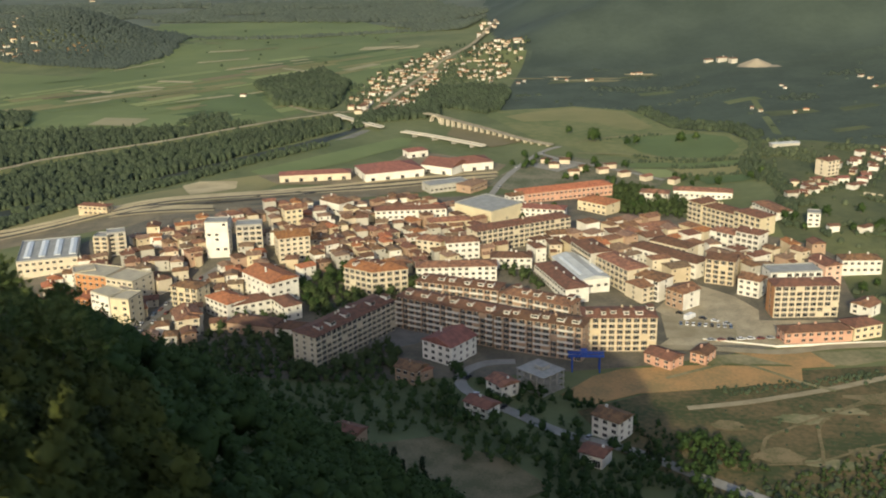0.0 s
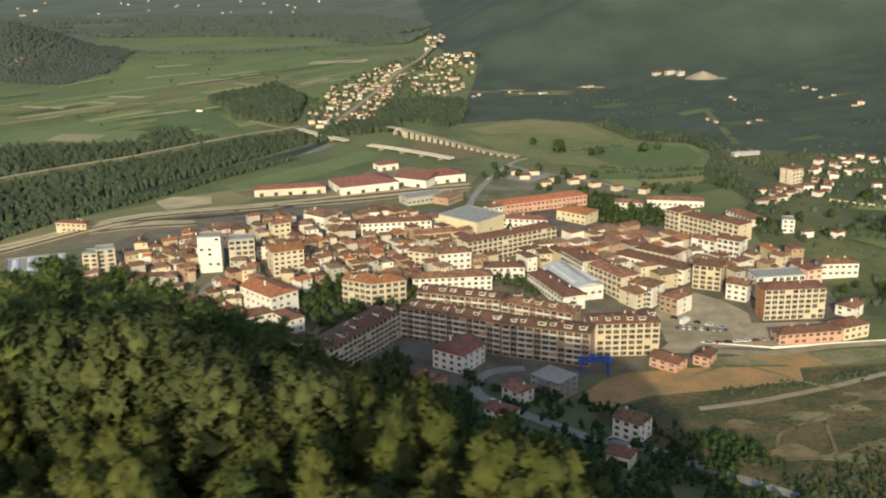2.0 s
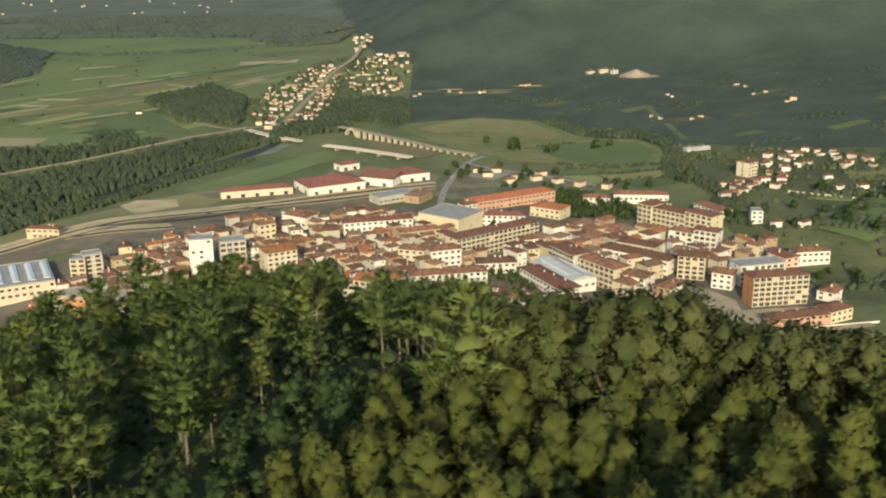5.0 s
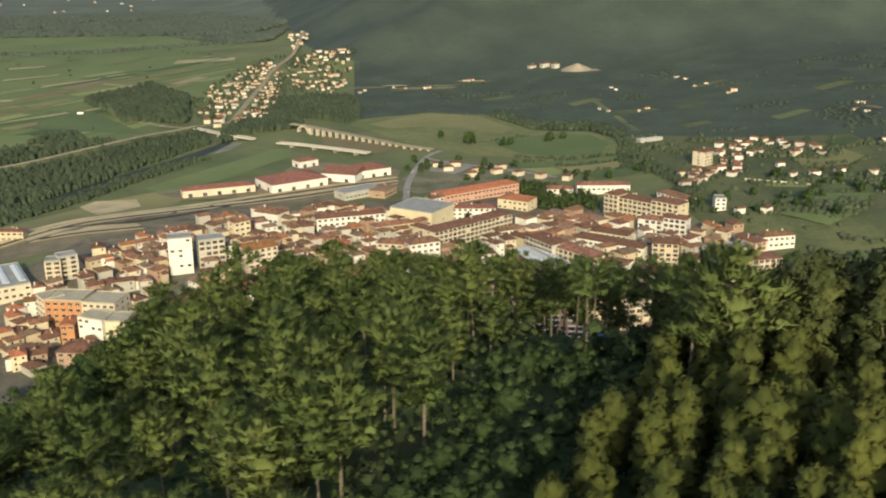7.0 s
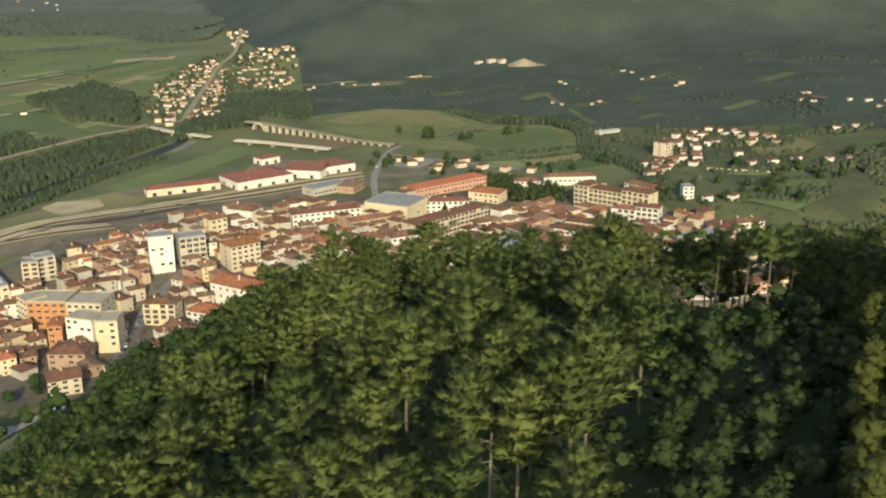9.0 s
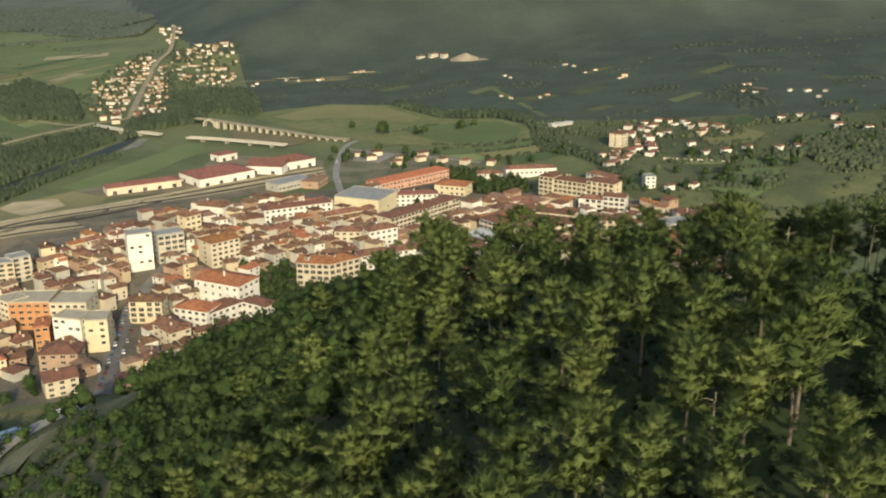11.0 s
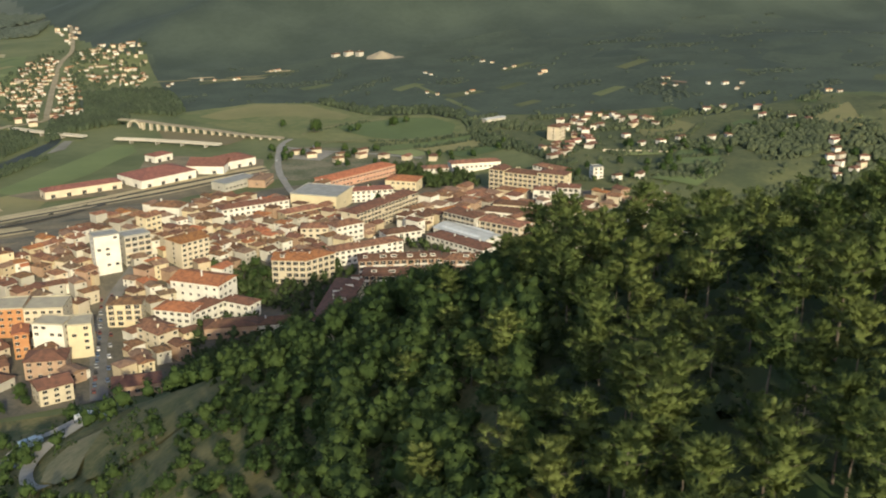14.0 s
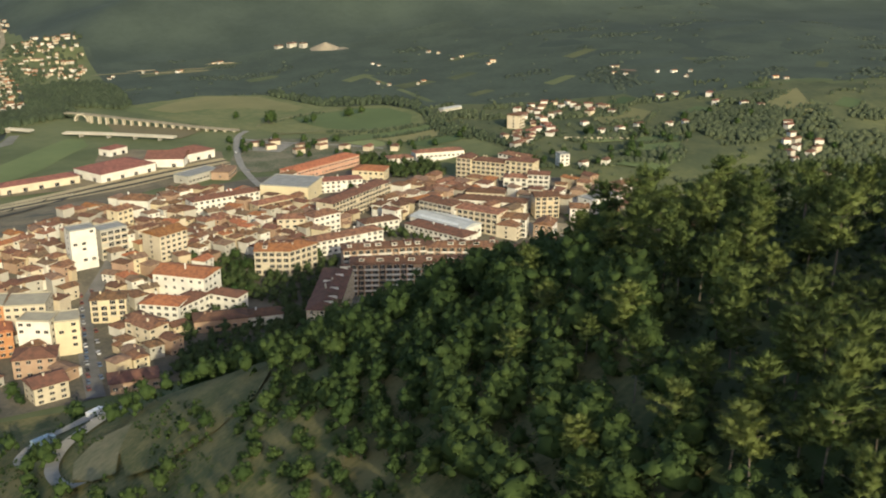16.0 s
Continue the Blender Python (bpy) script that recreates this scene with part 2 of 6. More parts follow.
CAR_PAINTS = [surface("car_" + n, c, None, 0.5, 0.3) for n, c in (("white", (0.75, 0.75, 0.75)), ("red", (0.20, 0.06, 0.05)), ("dark", (0.03, 0.03, 0.035)), ("silver", (0.4, 0.41, 0.42)), ("blue", (0.10, 0.14, 0.22)))]
RUBBER = surface("tyre_rubber", (0.02, 0.02, 0.02), None, 1.0, 0.9)


# ---- small helpers ----
def mesh_from(name, verts, faces, mats, slots=None):
    me = bpy.data.meshes.new(name)
    me.from_pydata([tuple(map(float, v)) for v in verts], [], faces)
    for m in mats:
        me.materials.append(m)
    if slots is not None:
        me.polygons.foreach_set("material_index", slots)
    me.update()
    return me


def part(name, me, parent, at=(0, 0, 0), rz=0.0, label=""):
    """Links a mesh as one object under a thing or part."""
    ob = new(name, me)
    ob.parent = parent
    ob.location = at
    ob.rotation_euler = (0, 0, rz)
    if label:
        tagged(ob, label)
    return ob


def thing(name, at, rz, label, category, group="", kind=""):
    ob = new(name)
    ob.empty_display_size = 0.5
    ob.location = at
    ob.rotation_euler = (0, 0, rz)
    return tagged(ob, label, category, group, kind)


class Solid:
    """Collects boxes and prisms into one mesh."""

    def __init__(self):
        self.v, self.f, self.s = [], [], []

    def poly(self, points, slot=0):
        n = len(self.v)
        self.v += points
        self.f.append(tuple(range(n, n + len(points))))
        self.s.append(slot)

    def box(self, x0, y0, z0, x1, y1, z1, slot=0):
        n = len(self.v)
        self.v += [(x0, y0, z0), (x1, y0, z0), (x1, y1, z0), (x0, y1, z0), (x0, y0, z1), (x1, y0, z1), (x1, y1, z1), (x0, y1, z1)]
        for q in ((3, 2, 1, 0), (4, 5, 6, 7), (0, 1, 5, 4), (1, 2, 6, 5), (2, 3, 7, 6), (3, 0, 4, 7)):
            self.f.append(tuple(n + i for i in q))
            self.s.append(slot)

    def tube(self, a, b, ra, rb, sides=6, slot=0):
        a, b = Vector(a), Vector(b)
        q = (b - a).to_track_quat("Z", "Y")
        n = len(self.v)
        for p, r in ((a, ra), (b, rb)):
            for k in range(sides):
                w = 2 * math.pi * k / sides
                self.v.append(tuple(p + q @ Vector((r * math.cos(w), r * math.sin(w), 0))))
        for k in range(sides):
            j = (k + 1) % sides
            self.f.append((n + k, n + j, n + sides + j, n + sides + k))
            self.s.append(slot)
        self.f.append(tuple(n + sides + k for k in range(sides)))
        self.s.append(slot)

    def mesh(self, name, *mats):
        return mesh_from(name, self.v, self.f, mats, self.s)


def spaced(*stretches):
    out = []
    for a, b, d in stretches:
        out += list(np.arange(a, b, d))
    return np.array(out + [stretches[-1][1]])


GX = spaced((-3600, -1400, 110), (-1400, -420, 35), (-420, 260, 8), (260, 900, 16), (900, 3000, 100))
GY = spaced((-500, -60, 40), (-60, 460, 8), (460, 1000, 15), (1000, 1600, 20), (1600, 2200, 40), (2200, 4700, 100))
MX, MY = np.meshgrid(GX, GY)
MZ = ground_z(MX, MY)
wobble = np.array([noise.noise(Vector((x * 0.02, y * 0.02, 0.3))) for x, y in zip(MX.ravel(), MY.ravel())]).reshape(MX.shape)
gully = np.array([noise.noise(Vector((x * 0.006, y * 0.004, 7.3))) for x, y in zip(MX.ravel(), MY.ravel())]).reshape(MX.shape)
MOUNT_MASK = 0.5 * np.minimum(soft(MY - 1530 + 0.10 * (MX - 200), 45), soft(MX + 150 + 0.16 * (MY - 1500), 60))
MZ = MZ + np.clip((MZ - 20) / 40, 0, 1) * wobble * 3 + np.clip(MOUNT_MASK / 60, 0, 1) * gully * 45
nx, ny = len(GX), len(GY)
faces, slots = [], []


def inside(x, y, outline):
    hit = False
    for (x1, y1), (x2, y2) in zip(outline, outline[1:] + outline[:1]):
        if (y1 > y) != (y2 > y) and x < (x2 - x1) * (y - y1) / (y2 - y1) + x1:
            hit = not hit
    return hit


FOOT_LAND = [(-110, 1300), (-128, 1215), (-117, 1165), (-35, 1200), (33, 1172), (68, 1075), (119, 1022), (135, 965), (190, 960), (330, 900), (440, 880), (520, 800), (900, 800), (900, 1470), (400, 1490), (-20, 1480)]
RISE_LAND = [(140, 560), (560, 440), (900, 440), (900, 800), (520, 800), (440, 880), (330, 900), (190, 960), (135, 965), (120, 900), (140, 800), (128, 680)]
for j in range(ny - 1):
    for i in range(nx - 1):
        faces.append((j * nx + i, j * nx + i + 1, (j + 1) * nx + i + 1, (j + 1) * nx + i))
        x, y, z = MX[j, i] + 10, MY[j, i] + 10, MZ[j, i]
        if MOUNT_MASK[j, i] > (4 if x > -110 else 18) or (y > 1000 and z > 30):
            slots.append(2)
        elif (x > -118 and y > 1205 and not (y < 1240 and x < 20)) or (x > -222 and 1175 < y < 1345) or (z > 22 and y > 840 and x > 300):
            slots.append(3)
        elif inside(x, y, RISE_LAND):
            slots.append(4)
        elif y < 330 and z > 40 and x > -165 + 0.476 * (y - 150) and y - 163.5 + 1.427 * (x + 100) < 44:
            slots.append(1)
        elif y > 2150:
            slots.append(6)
        elif y < 440 and z > 1.6:
            slots.append(5)
        else:
            slots.append(0)
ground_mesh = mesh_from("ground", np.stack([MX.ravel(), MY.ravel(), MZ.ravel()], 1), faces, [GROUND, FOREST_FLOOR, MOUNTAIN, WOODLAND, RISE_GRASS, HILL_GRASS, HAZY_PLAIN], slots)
ground_mesh.polygons.foreach_set("use_smooth", [True] * len(faces))
tagged(new("ground", ground_mesh), "grassy valley floor with wooded hill and mountain slopes", "ground", kind="structure")


def draped(name, outline, mat, lift, label, category="ground", cell=0.0, kind="structure"):
    """A flat sheet with that outline, laid over the ground."""
    bm = bmesh.new()
    face = bm.faces.new([bm.verts.new((x, y, 0)) for x, y in outline])
    if cell:
        bmesh.ops.triangulate(bm, faces=bm.faces[:])
        lo, hi = np.min(outline, axis=0), np.max(outline, axis=0)
        for axis in (0, 1):
            for c in np.arange(lo[axis] + cell, hi[axis], cell):
                co, no = [0, 0, 0], [0, 0, 0]
                co[axis], no[axis] = c, 1
                bmesh.ops.bisect_plane(bm, geom=bm.verts[:] + bm.edges[:] + bm.faces[:], plane_co=co, plane_no=no)
    for v in bm.verts:
        v.co.z = gz(v.co.x, v.co.y) + lift
    bmesh.ops.recalc_face_normals(bm, faces=bm.faces[:])
    if sum(f.normal.z for f in bm.faces) < 0:
        bmesh.ops.reverse_faces(bm, faces=bm.faces[:])
    me = bpy.data.meshes.new(name)
    bm.to_mesh(me)
    bm.free()
    me.materials.append(mat)
    return tagged(new(name, me), label, category, kind=kind)


def smooth_line(points, step_m):
    """Points along a Catmull-Rom line through the given ones."""
    p = [Vector((*q, 0)) for q in points]
    p = [2 * p[0] - p[1]] + p + [2 * p[-1] - p[-2]]
    out = []
    for a, b, c, d in zip(p, p[1:], p[2:], p[3:]):
        n = max(1, int((c - b).length / step_m))
        for k in range(n):
            t = k / n
            out.append(0.5 * (2 * b + (c - a) * t + (2 * a - 5 * b + 4 * c - d) * t * t + (3 * b - a - 3 * c + d) * t**3))
    return out + [p[-2]]


def ribbon(name, points, width, mat, lift, label, category="road", step_m=8):
    line = smooth_line(points, step_m)
    verts, quads = [], []
    for k, p in enumerate(line):
        ahead = (line[min(k + 1, len(line) - 1)] - line[max(k - 1, 0)]).normalized()
        side = Vector((-ahead.y, ahead.x, 0)) * width / 2
        z = max(gz(p.x, p.y), gz(p.x + side.x, p.y + side.y), gz(p.x - side.x, p.y - side.y)) + lift
        verts += [(p.x + side.x, p.y + side.y, z), (p.x - side.x, p.y - side.y, z)]
        if k:
            n = 2 * k
            quads.append((n - 2, n - 1, n + 1, n))
    return tagged(new(name, mesh_from(name, verts, quads, [mat])), label, category, kind="structure")


# ---- plain, river, roads, railway ----
draped("far_plain", [(-700, 985), (-485, 1022), (-362, 1085), (-325, 1180), (-300, 1448), (-290, 1900), (-595, 2300), (-1000, 2200), (-760, 1640), (-760, 1400), (-980, 1440), (-1100, 1250)], PLAIN, 0.2, "wide green pasture plain beyond the river", "pasture", cell=50)
rng = random.Random(11)


PLAIN_EDGE = [(-640, 1000), (-485, 1032), (-375, 1100), (-345, 1190), (-320, 1448), (-330, 1800), (-595, 2150), (-860, 2080), (-700, 1600), (-740, 1420), (-900, 1400), (-960, 1250)]
turn = radians(56)
for row in range(62):
    v = -1100 + row * 22
    u = -400 + rng.random() * 60
    while u < 2600:
        length, deep = rng.uniform(50, 170), 22 * rng.choice((0.45, 0.7, 1, 1))
        cu, cv = u + length / 2, v
        cx, cy = cu * math.cos(turn) - cv * math.sin(turn) - 900, cu * math.sin(turn) + cv * math.cos(turn) + 600
        if inside(cx, cy, PLAIN_EDGE) and rng.random() < 0.62:
            corners = []
            bend = rng.uniform(-0.25, 0.25)
            for a, b in ((-1, -1), (1, -1), (1, 1), (-1, 1)):
                lu, lv = cu + a * length * 0.49, cv + b * deep * 0.48 + a * bend * deep
                corners.append((lu * math.cos(turn) - lv * math.sin(turn) - 900, lu * math.sin(turn) + lv * math.cos(turn) + 600))
            paint = FIELD_PAINTS[rng.choices(range(6), (4, 3, 7, 7, 1.3, 1.5))[0]]
            draped("field", corners, paint, 0.55 + 0.01 * (row % 9), paint.name.replace("field_", "") + " cultivated strip on the pasture plain", "field", cell=50)
        u += length + rng.choice((0, 8, 20))
# pale mown and tilled strips
for n, (ax, ay, bx, by, wide) in enumerate(((-739, 1458, -704, 1563, 16), (-675, 1681, -627, 1716, 18), (-644, 1556, -578, 1607, 16), (-566, 1477, -503, 1554, 14), (-484, 1497, -398, 1439, 16), (-702, 1274, -640, 1262, 14), (-630, 1184, -615, 1206, 14), (-627, 1311, -587, 1303, 12), (-622, 1362, -568, 1354, 14), (-423, 1741, -326, 1754, 45), (-560, 1065, -505, 1062, 44))):
    draped("field", [(ax, ay - wide / 2), (bx, by - wide / 2), (bx, by + wide / 2), (ax, ay + wide / 2)], FIELD_PAINTS[4], 0.75 + 0.02 * n, "pale stubble strip on the pasture plain", "field", cell=50)
draped("field", [(-481, 1146), (-498, 1270), (-444, 1259), (-349, 1100)], FIELD_PAINTS[0], 0.72, "smooth bright green meadow on the plain", "field", cell=50)
draped("field", [(-616, 1037), (-435, 1040), (-472, 1110), (-621, 1100)], FIELD_PAINTS[0], 0.70, "bright green meadow along the river wood", "field", cell=50)
srng = random.Random(77)
for n in range(26):  # narrow stubble strips and furrows between the meadows
    ax, ay = srng.uniform(-840, -380), srng.uniform(1130, 1900)
    long, wide = srng.uniform(30, 85), srng.uniform(5, 12)
    ux, uy = math.cos(turn - 0.15), math.sin(turn - 0.15)
    corners = [(ax, ay), (ax + ux * long, ay + uy * long), (ax + ux * long - uy * wide, ay + uy * long + ux * wide), (ax - uy * wide, ay + ux * wide)]
    if all(inside(x, y, PLAIN_EDGE) for x, y in corners):
        paint = FIELD_PAINTS[srng.choices(range(6), (2, 3, 3, 2, 5, 4))[0]]
        draped("field", corners, paint, 1.0 + 0.01 * n, paint.name.replace("field_", "") + " narrow strip between the meadows", "field", cell=50)
draped("hill_scar", [(-880, 1566), (-835, 1578), (-842, 1612), (-862, 1625), (-884, 1600)], EARTH, 1.2, "reddish earth scar on the wooded hill", "earth", cell=10)
draped("river_bed", [(-700, 520), (-440, 640), (-425, 700), (-371.4, 788.8), (-324, 885), (-274, 967), (-252, 1030), (-243, 1091), (-250, 1179), (-262, 1179), (-258, 1088), (-262, 1036), (-296, 966), (-345, 880), (-395.5, 779), (-460, 690), (-700, 580)], RIVER_WATER, 0.25, "dark narrow river between wooded banks", "water")
draped("gravel_bar", [(-262, 985), (-246, 1000), (-238, 1040), (-247, 1040)], RIVER_BED, 0.5, "pale gravel bar beside the river", "gravel bar")
RIVER_ROAD = [(-640, 700), (-575, 765), (-522, 818), (-505, 855), (-461, 910), (-422, 953), (-381, 1014), (-343, 1067), (-312, 1097), (-296, 1120)]


def river_bank_road():
    """A road on a raised bank, with sloping grass sides."""
    line = smooth_line(RIVER_ROAD, 12)
    s = Solid()
    rows = []
    for k, p in enumerate(line):
        ahead = (line[min(k + 1, len(line) - 1)] - line[max(k - 1, 0)]).normalized()
        side = Vector((-ahead.y, ahead.x, 0))
        rows.append([((p + side * q).x, (p + side * q).y, z) for q, z in ((11, -0.5), (3.6, 5.0), (-3.6, 5.0), (-11, -0.5))])
    for a, b in zip(rows, rows[1:]):
        for k in range(3):
            s.poly([a[k], a[k + 1], b[k + 1], b[k]], 0 if k == 1 else 1)
    tagged(new("river_road", s.mesh("river_road", DIRT_TRACK, RISE_GRASS)), "pale straight road on a raised river bank", "road", kind="structure")


river_bank_road()
draped("gravel_bar", [(-300, 905), (-284, 925), (-268, 958), (-272, 972), (-290, 948), (-304, 920)], RIVER_BED, 0.5, "pale gravel bar beside the river", "gravel bar")
draped("river_meadow", [(-302, 850), (-268, 902), (-236, 952), (-200, 1006), (-186, 1000), (-184, 966), (-206, 930), (-228, 888), (-262, 846), (-280, 830)], FIELD_PAINTS[0], 0.4, "smooth green meadow between the river and the sheds", "meadow", cell=20)
draped("sand_lot", [(-340, 792), (-332, 810), (-300, 814), (-291, 787), (-314, 748)], SAND, 0.4, "bare sandy lot beside the railway", "sand", cell=14)
draped("rail_yard", [(-440, 590), (-390.5, 604.1), (-287.4, 647.3), (-220.5, 714), (-158.3, 782.8), (-75, 822), (-88, 874), (-168, 842), (-224.9, 802.6), (-272.5, 727.7), (-349.4, 662.3), (-440, 630)], TRACK_BED, 0.3, "brown gravel railway yard", "railway yard", cell=14)
draped("goods_yard", [(-290, 835), (-262, 806), (-190, 812), (-140, 838), (-85, 868), (-80, 895), (-150, 935), (-178, 935), (-190, 880)], TRACK_BED, 0.45, "paved yard round the red-roofed sheds", "yard", cell=14)
draped("rough_bank", [(-425, 690), (-366.5, 741.6), (-318, 815), (-285, 840), (-262, 806), (-284.5, 709.3), (-343, 659.6), (-420, 650)], FIELD_PAINTS[2], 0.28, "rough dry grass between river and railway", "rough grass", cell=14)
for off, width, mat, lift, words in ((-4, 5, TRACK_BED, 0.62, "pale gravel road beside the railway"), (9, 3.0, SAND, 0.64, "railway track on pale ballast"), (16, 3.6, RAIL_DARK, 0.66, "dark railway track on brown ballast"), (22, 8.0, SAND, 0.68, "sandy service track along the railway"), (29, 3.6, RAIL_DARK, 0.72, "dark railway track on brown ballast"), (37, 7.0, SAND, 0.70, "sandy service track along the railway")):
    ribbon("railway_track", [(-446 - off * 0.1, 596 + off), (-396, 625 + off), (-352, 658 + off), (-300, 704 + off), (-232, 757 + off), (-159, 797 + off), (-85, 836 + off * 0.8)], width, mat, lift, words, "railway")
draped("loading_bank", [(-338.1, 661.4), (-301.5, 669.8), (-266.1, 679.8), (-275.4, 699.1), (-311.2, 695), (-352, 692.3)], SAND, 0.78, "bright sandy loading bank beside the railway", "railway yard", cell=15)
ribbon("railway_track", [(-357.2, 692.7), (-327, 693.5), (-300, 699.1), (-276.4, 706.3), (-251.7, 729.5), (-219.7, 774.6)], 3.4, RAIL_DARK, 0.86, "dark siding behind the sandy loading bank", "railway")
ribbon("railway_track", [(-333.3, 667.2), (-305.4, 674.9), (-268.3, 685.3)], 3.6, RAIL_DARK, 0.92, "dark siding on the sandy loading bank", "railway")
ribbon("station_road", [(-82.9, 751.9), (-80, 800), (-77, 838), (-68, 890), (-53, 949), (-38, 975)], 5.5, PALE_ROAD, 0.7, "grey road leading from the town to the roundabout")
ribbon("village_road", [(-384, 1191), (-326, 1137), (-300, 1139), (-266, 1160), (-262, 1217), (-256, 1400), (-244, 1598), (-226, 1720), (-222, 1996)], 7, DIRT_TRACK, 0.7, "pale road through the far village")
draped("mountain_scar", [(403, 1006), (410, 998), (415, 984), (410, 978), (404, 990)], SALMON_EARTH, 1.2, "pinkish bare scar on the wooded slope", "earth", cell=6)
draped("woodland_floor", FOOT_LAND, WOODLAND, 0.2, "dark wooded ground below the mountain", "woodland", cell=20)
draped("viaduct_field", [(-129, 1132), (-117, 1160), (-35, 1197), (33, 1170), (68, 1075), (122, 1012), (132, 950), (122, 905), (60, 918), (-6, 950), (-40, 985), (-60, 1000)], MIXED_MEADOW, 0.3, "large olive green meadow behind the viaduct", "meadow", cell=15)
draped("viaduct_field_light", [(-108, 1128), (-78, 1158), (-36, 1186), (22, 1164), (52, 1076), (34, 1058), (-8, 1096), (-48, 1108), (-84, 1098)], FIELD_PAINTS[2], 0.55, "pale olive meadow behind the viaduct", "meadow", cell=15)
draped("hedged_field", [(18, 1022), (60, 1036), (92, 1036), (118, 1000), (124, 950), (108, 916), (60, 930), (36, 958), (24, 985)], FIELD_PAINTS[0], 0.62, "light green field between two farm tracks", "field", cell=12)
ribbon("farm_track", [(-24, 990), (-10, 1008), (22, 1028), (60, 1042), (94, 1042)], 2.6, DRY_GRASS, 0.8, "pale farm track between the meadows")
ribbon("farm_track", [(-22, 947), (30, 944), (70, 930), (112, 914)], 2.6, DRY_GRASS, 0.84, "pale farm track between the meadows")
for n, (corners, paint) in enumerate((([(20, 908), (60, 916), (120, 900), (116, 884), (60, 897), (24, 893)], 0), ([(62, 892), (116, 879), (124, 853), (72, 866)], 2), ([(28, 888), (58, 889), (68, 866), (50, 858)], 3), ([(76, 860), (124, 848), (128, 826), (88, 832)], 1))):
    draped("field", corners, FIELD_PAINTS[paint], 0.45 + 0.03 * n, "narrow green field below the rise", "field", cell=12)
draped("bare_field", [(-156, 1065), (-73, 998), (-102, 965), (-155, 1020)], FIELD_PAINTS[5], 0.7, "brown bare field below the viaduct", "field")

draped("roundabout_yard", [(-92, 826), (-66, 900), (-46, 938), (-20, 930), (20, 902), (62, 862), (46, 818), (-20, 806), (-70, 806)], ROUGH_YARD, 0.42, "grey paved yards round the roundabout", "pavement", cell=14)
ribbon("yard_road", [(-53, 940), (-30, 915), (0, 895), (30, 872), (54, 850)], 5, PALE_ROAD, 0.74, "pale worn road along the yards")
draped("car_park", [(-62, 892), (-40, 918), (-14, 900), (-34, 872)], PALE_ROAD, 0.6, "pale gravel car park beside the roundabout", "parking lot")
# the town's paved floor and streets
draped("town_floor", [(-350, 556), (-330, 590), (-300, 662), (-232, 725), (-150, 764), (-80, 790), (20, 785), (60, 745), (150, 640), (150, 560), (110, 515), (40, 480), (-40, 455), (-120, 440), (-200, 440), (-290, 430)], TOWN_GROUND, 0.3, "grey paved streets between the town houses", "pavement", cell=12)
ribbon("high_street", [(-238, 436), (-237, 472), (-235, 508), (-228.8, 545.9), (-211.3, 588.2), (-202.4, 622.3)], 8, ASPHALT, 0.6, "grey town street lined with parked cars")
ribbon("valley_street", [(-30, 474), (-44, 470), (-53, 458), (-52, 444), (-42, 432), (-26, 420), (-2, 403), (26, 392), (60, 370), (90, 352)], 6, PALE_ROAD, 0.6, "grey street curving below the apartment blocks", step_m=3)
draped("sports_court", [(-113, 497), (-98, 512), (-76, 506), (-82, 490), (-102, 476)], ASPHALT, 0.55, "dark grey courtyard between apartment blocks", "courtyard")
draped("block_yard", [(38, 500), (60, 540), (100, 545), (150, 552), (152, 532), (100, 512), (60, 506)], PLAZA, 0.45, "pale paved yard between the apartment blocks", "yard", cell=20)
draped("plaza", [(60, 602), (84, 580), (95, 560), (92, 526), (51, 533), (39, 552.2)], PLAZA, 0.5, "pale paved square beside the orange block", "square", cell=12)
draped("parking_lot", [(42, 545.5), (80, 536), (80, 517), (44, 513)], DIRT_TRACK, 0.6, "pale gravel parking lot", "parking lot")
draped("scrub_land", [(2, 425), (40, 452), (99, 480), (175, 500), (230, 400), (118, 340), (53, 365), (20, 392)], SCRUB, 0.3, "dull green scrub on the building land", "scrub", cell=25)
draped("earth_lot", [(-6, 440), (8, 462), (21, 472), (56, 481), (106, 486), (104, 469), (72, 458), (29, 446), (9, 432)], EARTH, 0.5, "ochre bare earth of a building site", "earth")
draped("earth_strip", [(56, 483), (62, 494), (100, 501), (150, 513), (162, 506), (130, 490), (106, 488)], DRY_GRASS, 0.47, "dry trampled strip beside the earth lot", "earth", cell=15)
def blob(cx, cy, rx, ry, seed):
    """An uneven rounded outline."""
    r = random.Random(seed)
    return [(cx + rx * math.cos(w) * r.uniform(0.65, 1.15), cy + ry * math.sin(w) * r.uniform(0.65, 1.15)) for w in (k * math.pi / 9 for k in range(18))]


for n, (cx, cy, rx, ry) in enumerate(((146, 454, 26, 7), (98, 430, 12, 6), (170, 418, 18, 8), (124, 403, 14, 6), (118, 440, 10, 4), (180, 446, 20, 6), (84, 396, 10, 7), (104, 392, 12, 5), (66, 420, 9, 5), (140, 432, 12, 4))):
    draped("bare_patch", blob(cx, cy, rx, ry, n), (TRODDEN, DRY_GRASS, TRODDEN)[n % 3], 0.5 + 0.02 * n, "brown bare patch on the scrub land", "earth", cell=8)
draped("foot_clearing", blob(-22, 1392, 48, 12, 21), DRY_GRASS, 0.6, "dry brown clearing at the foot of the mountain", "clearing", cell=8)
draped("earth_bank", [(76, 499), (110, 510), (122, 488), (106, 484)], EARTH, 0.5, "ochre bare earth bank", "earth")
ribbon("site_track", [(50, 434), (78, 444), (115, 462), (150, 482), (190, 500)], 4, DIRT_TRACK, 0.6, "pale dirt track across the scrub", step_m=5)
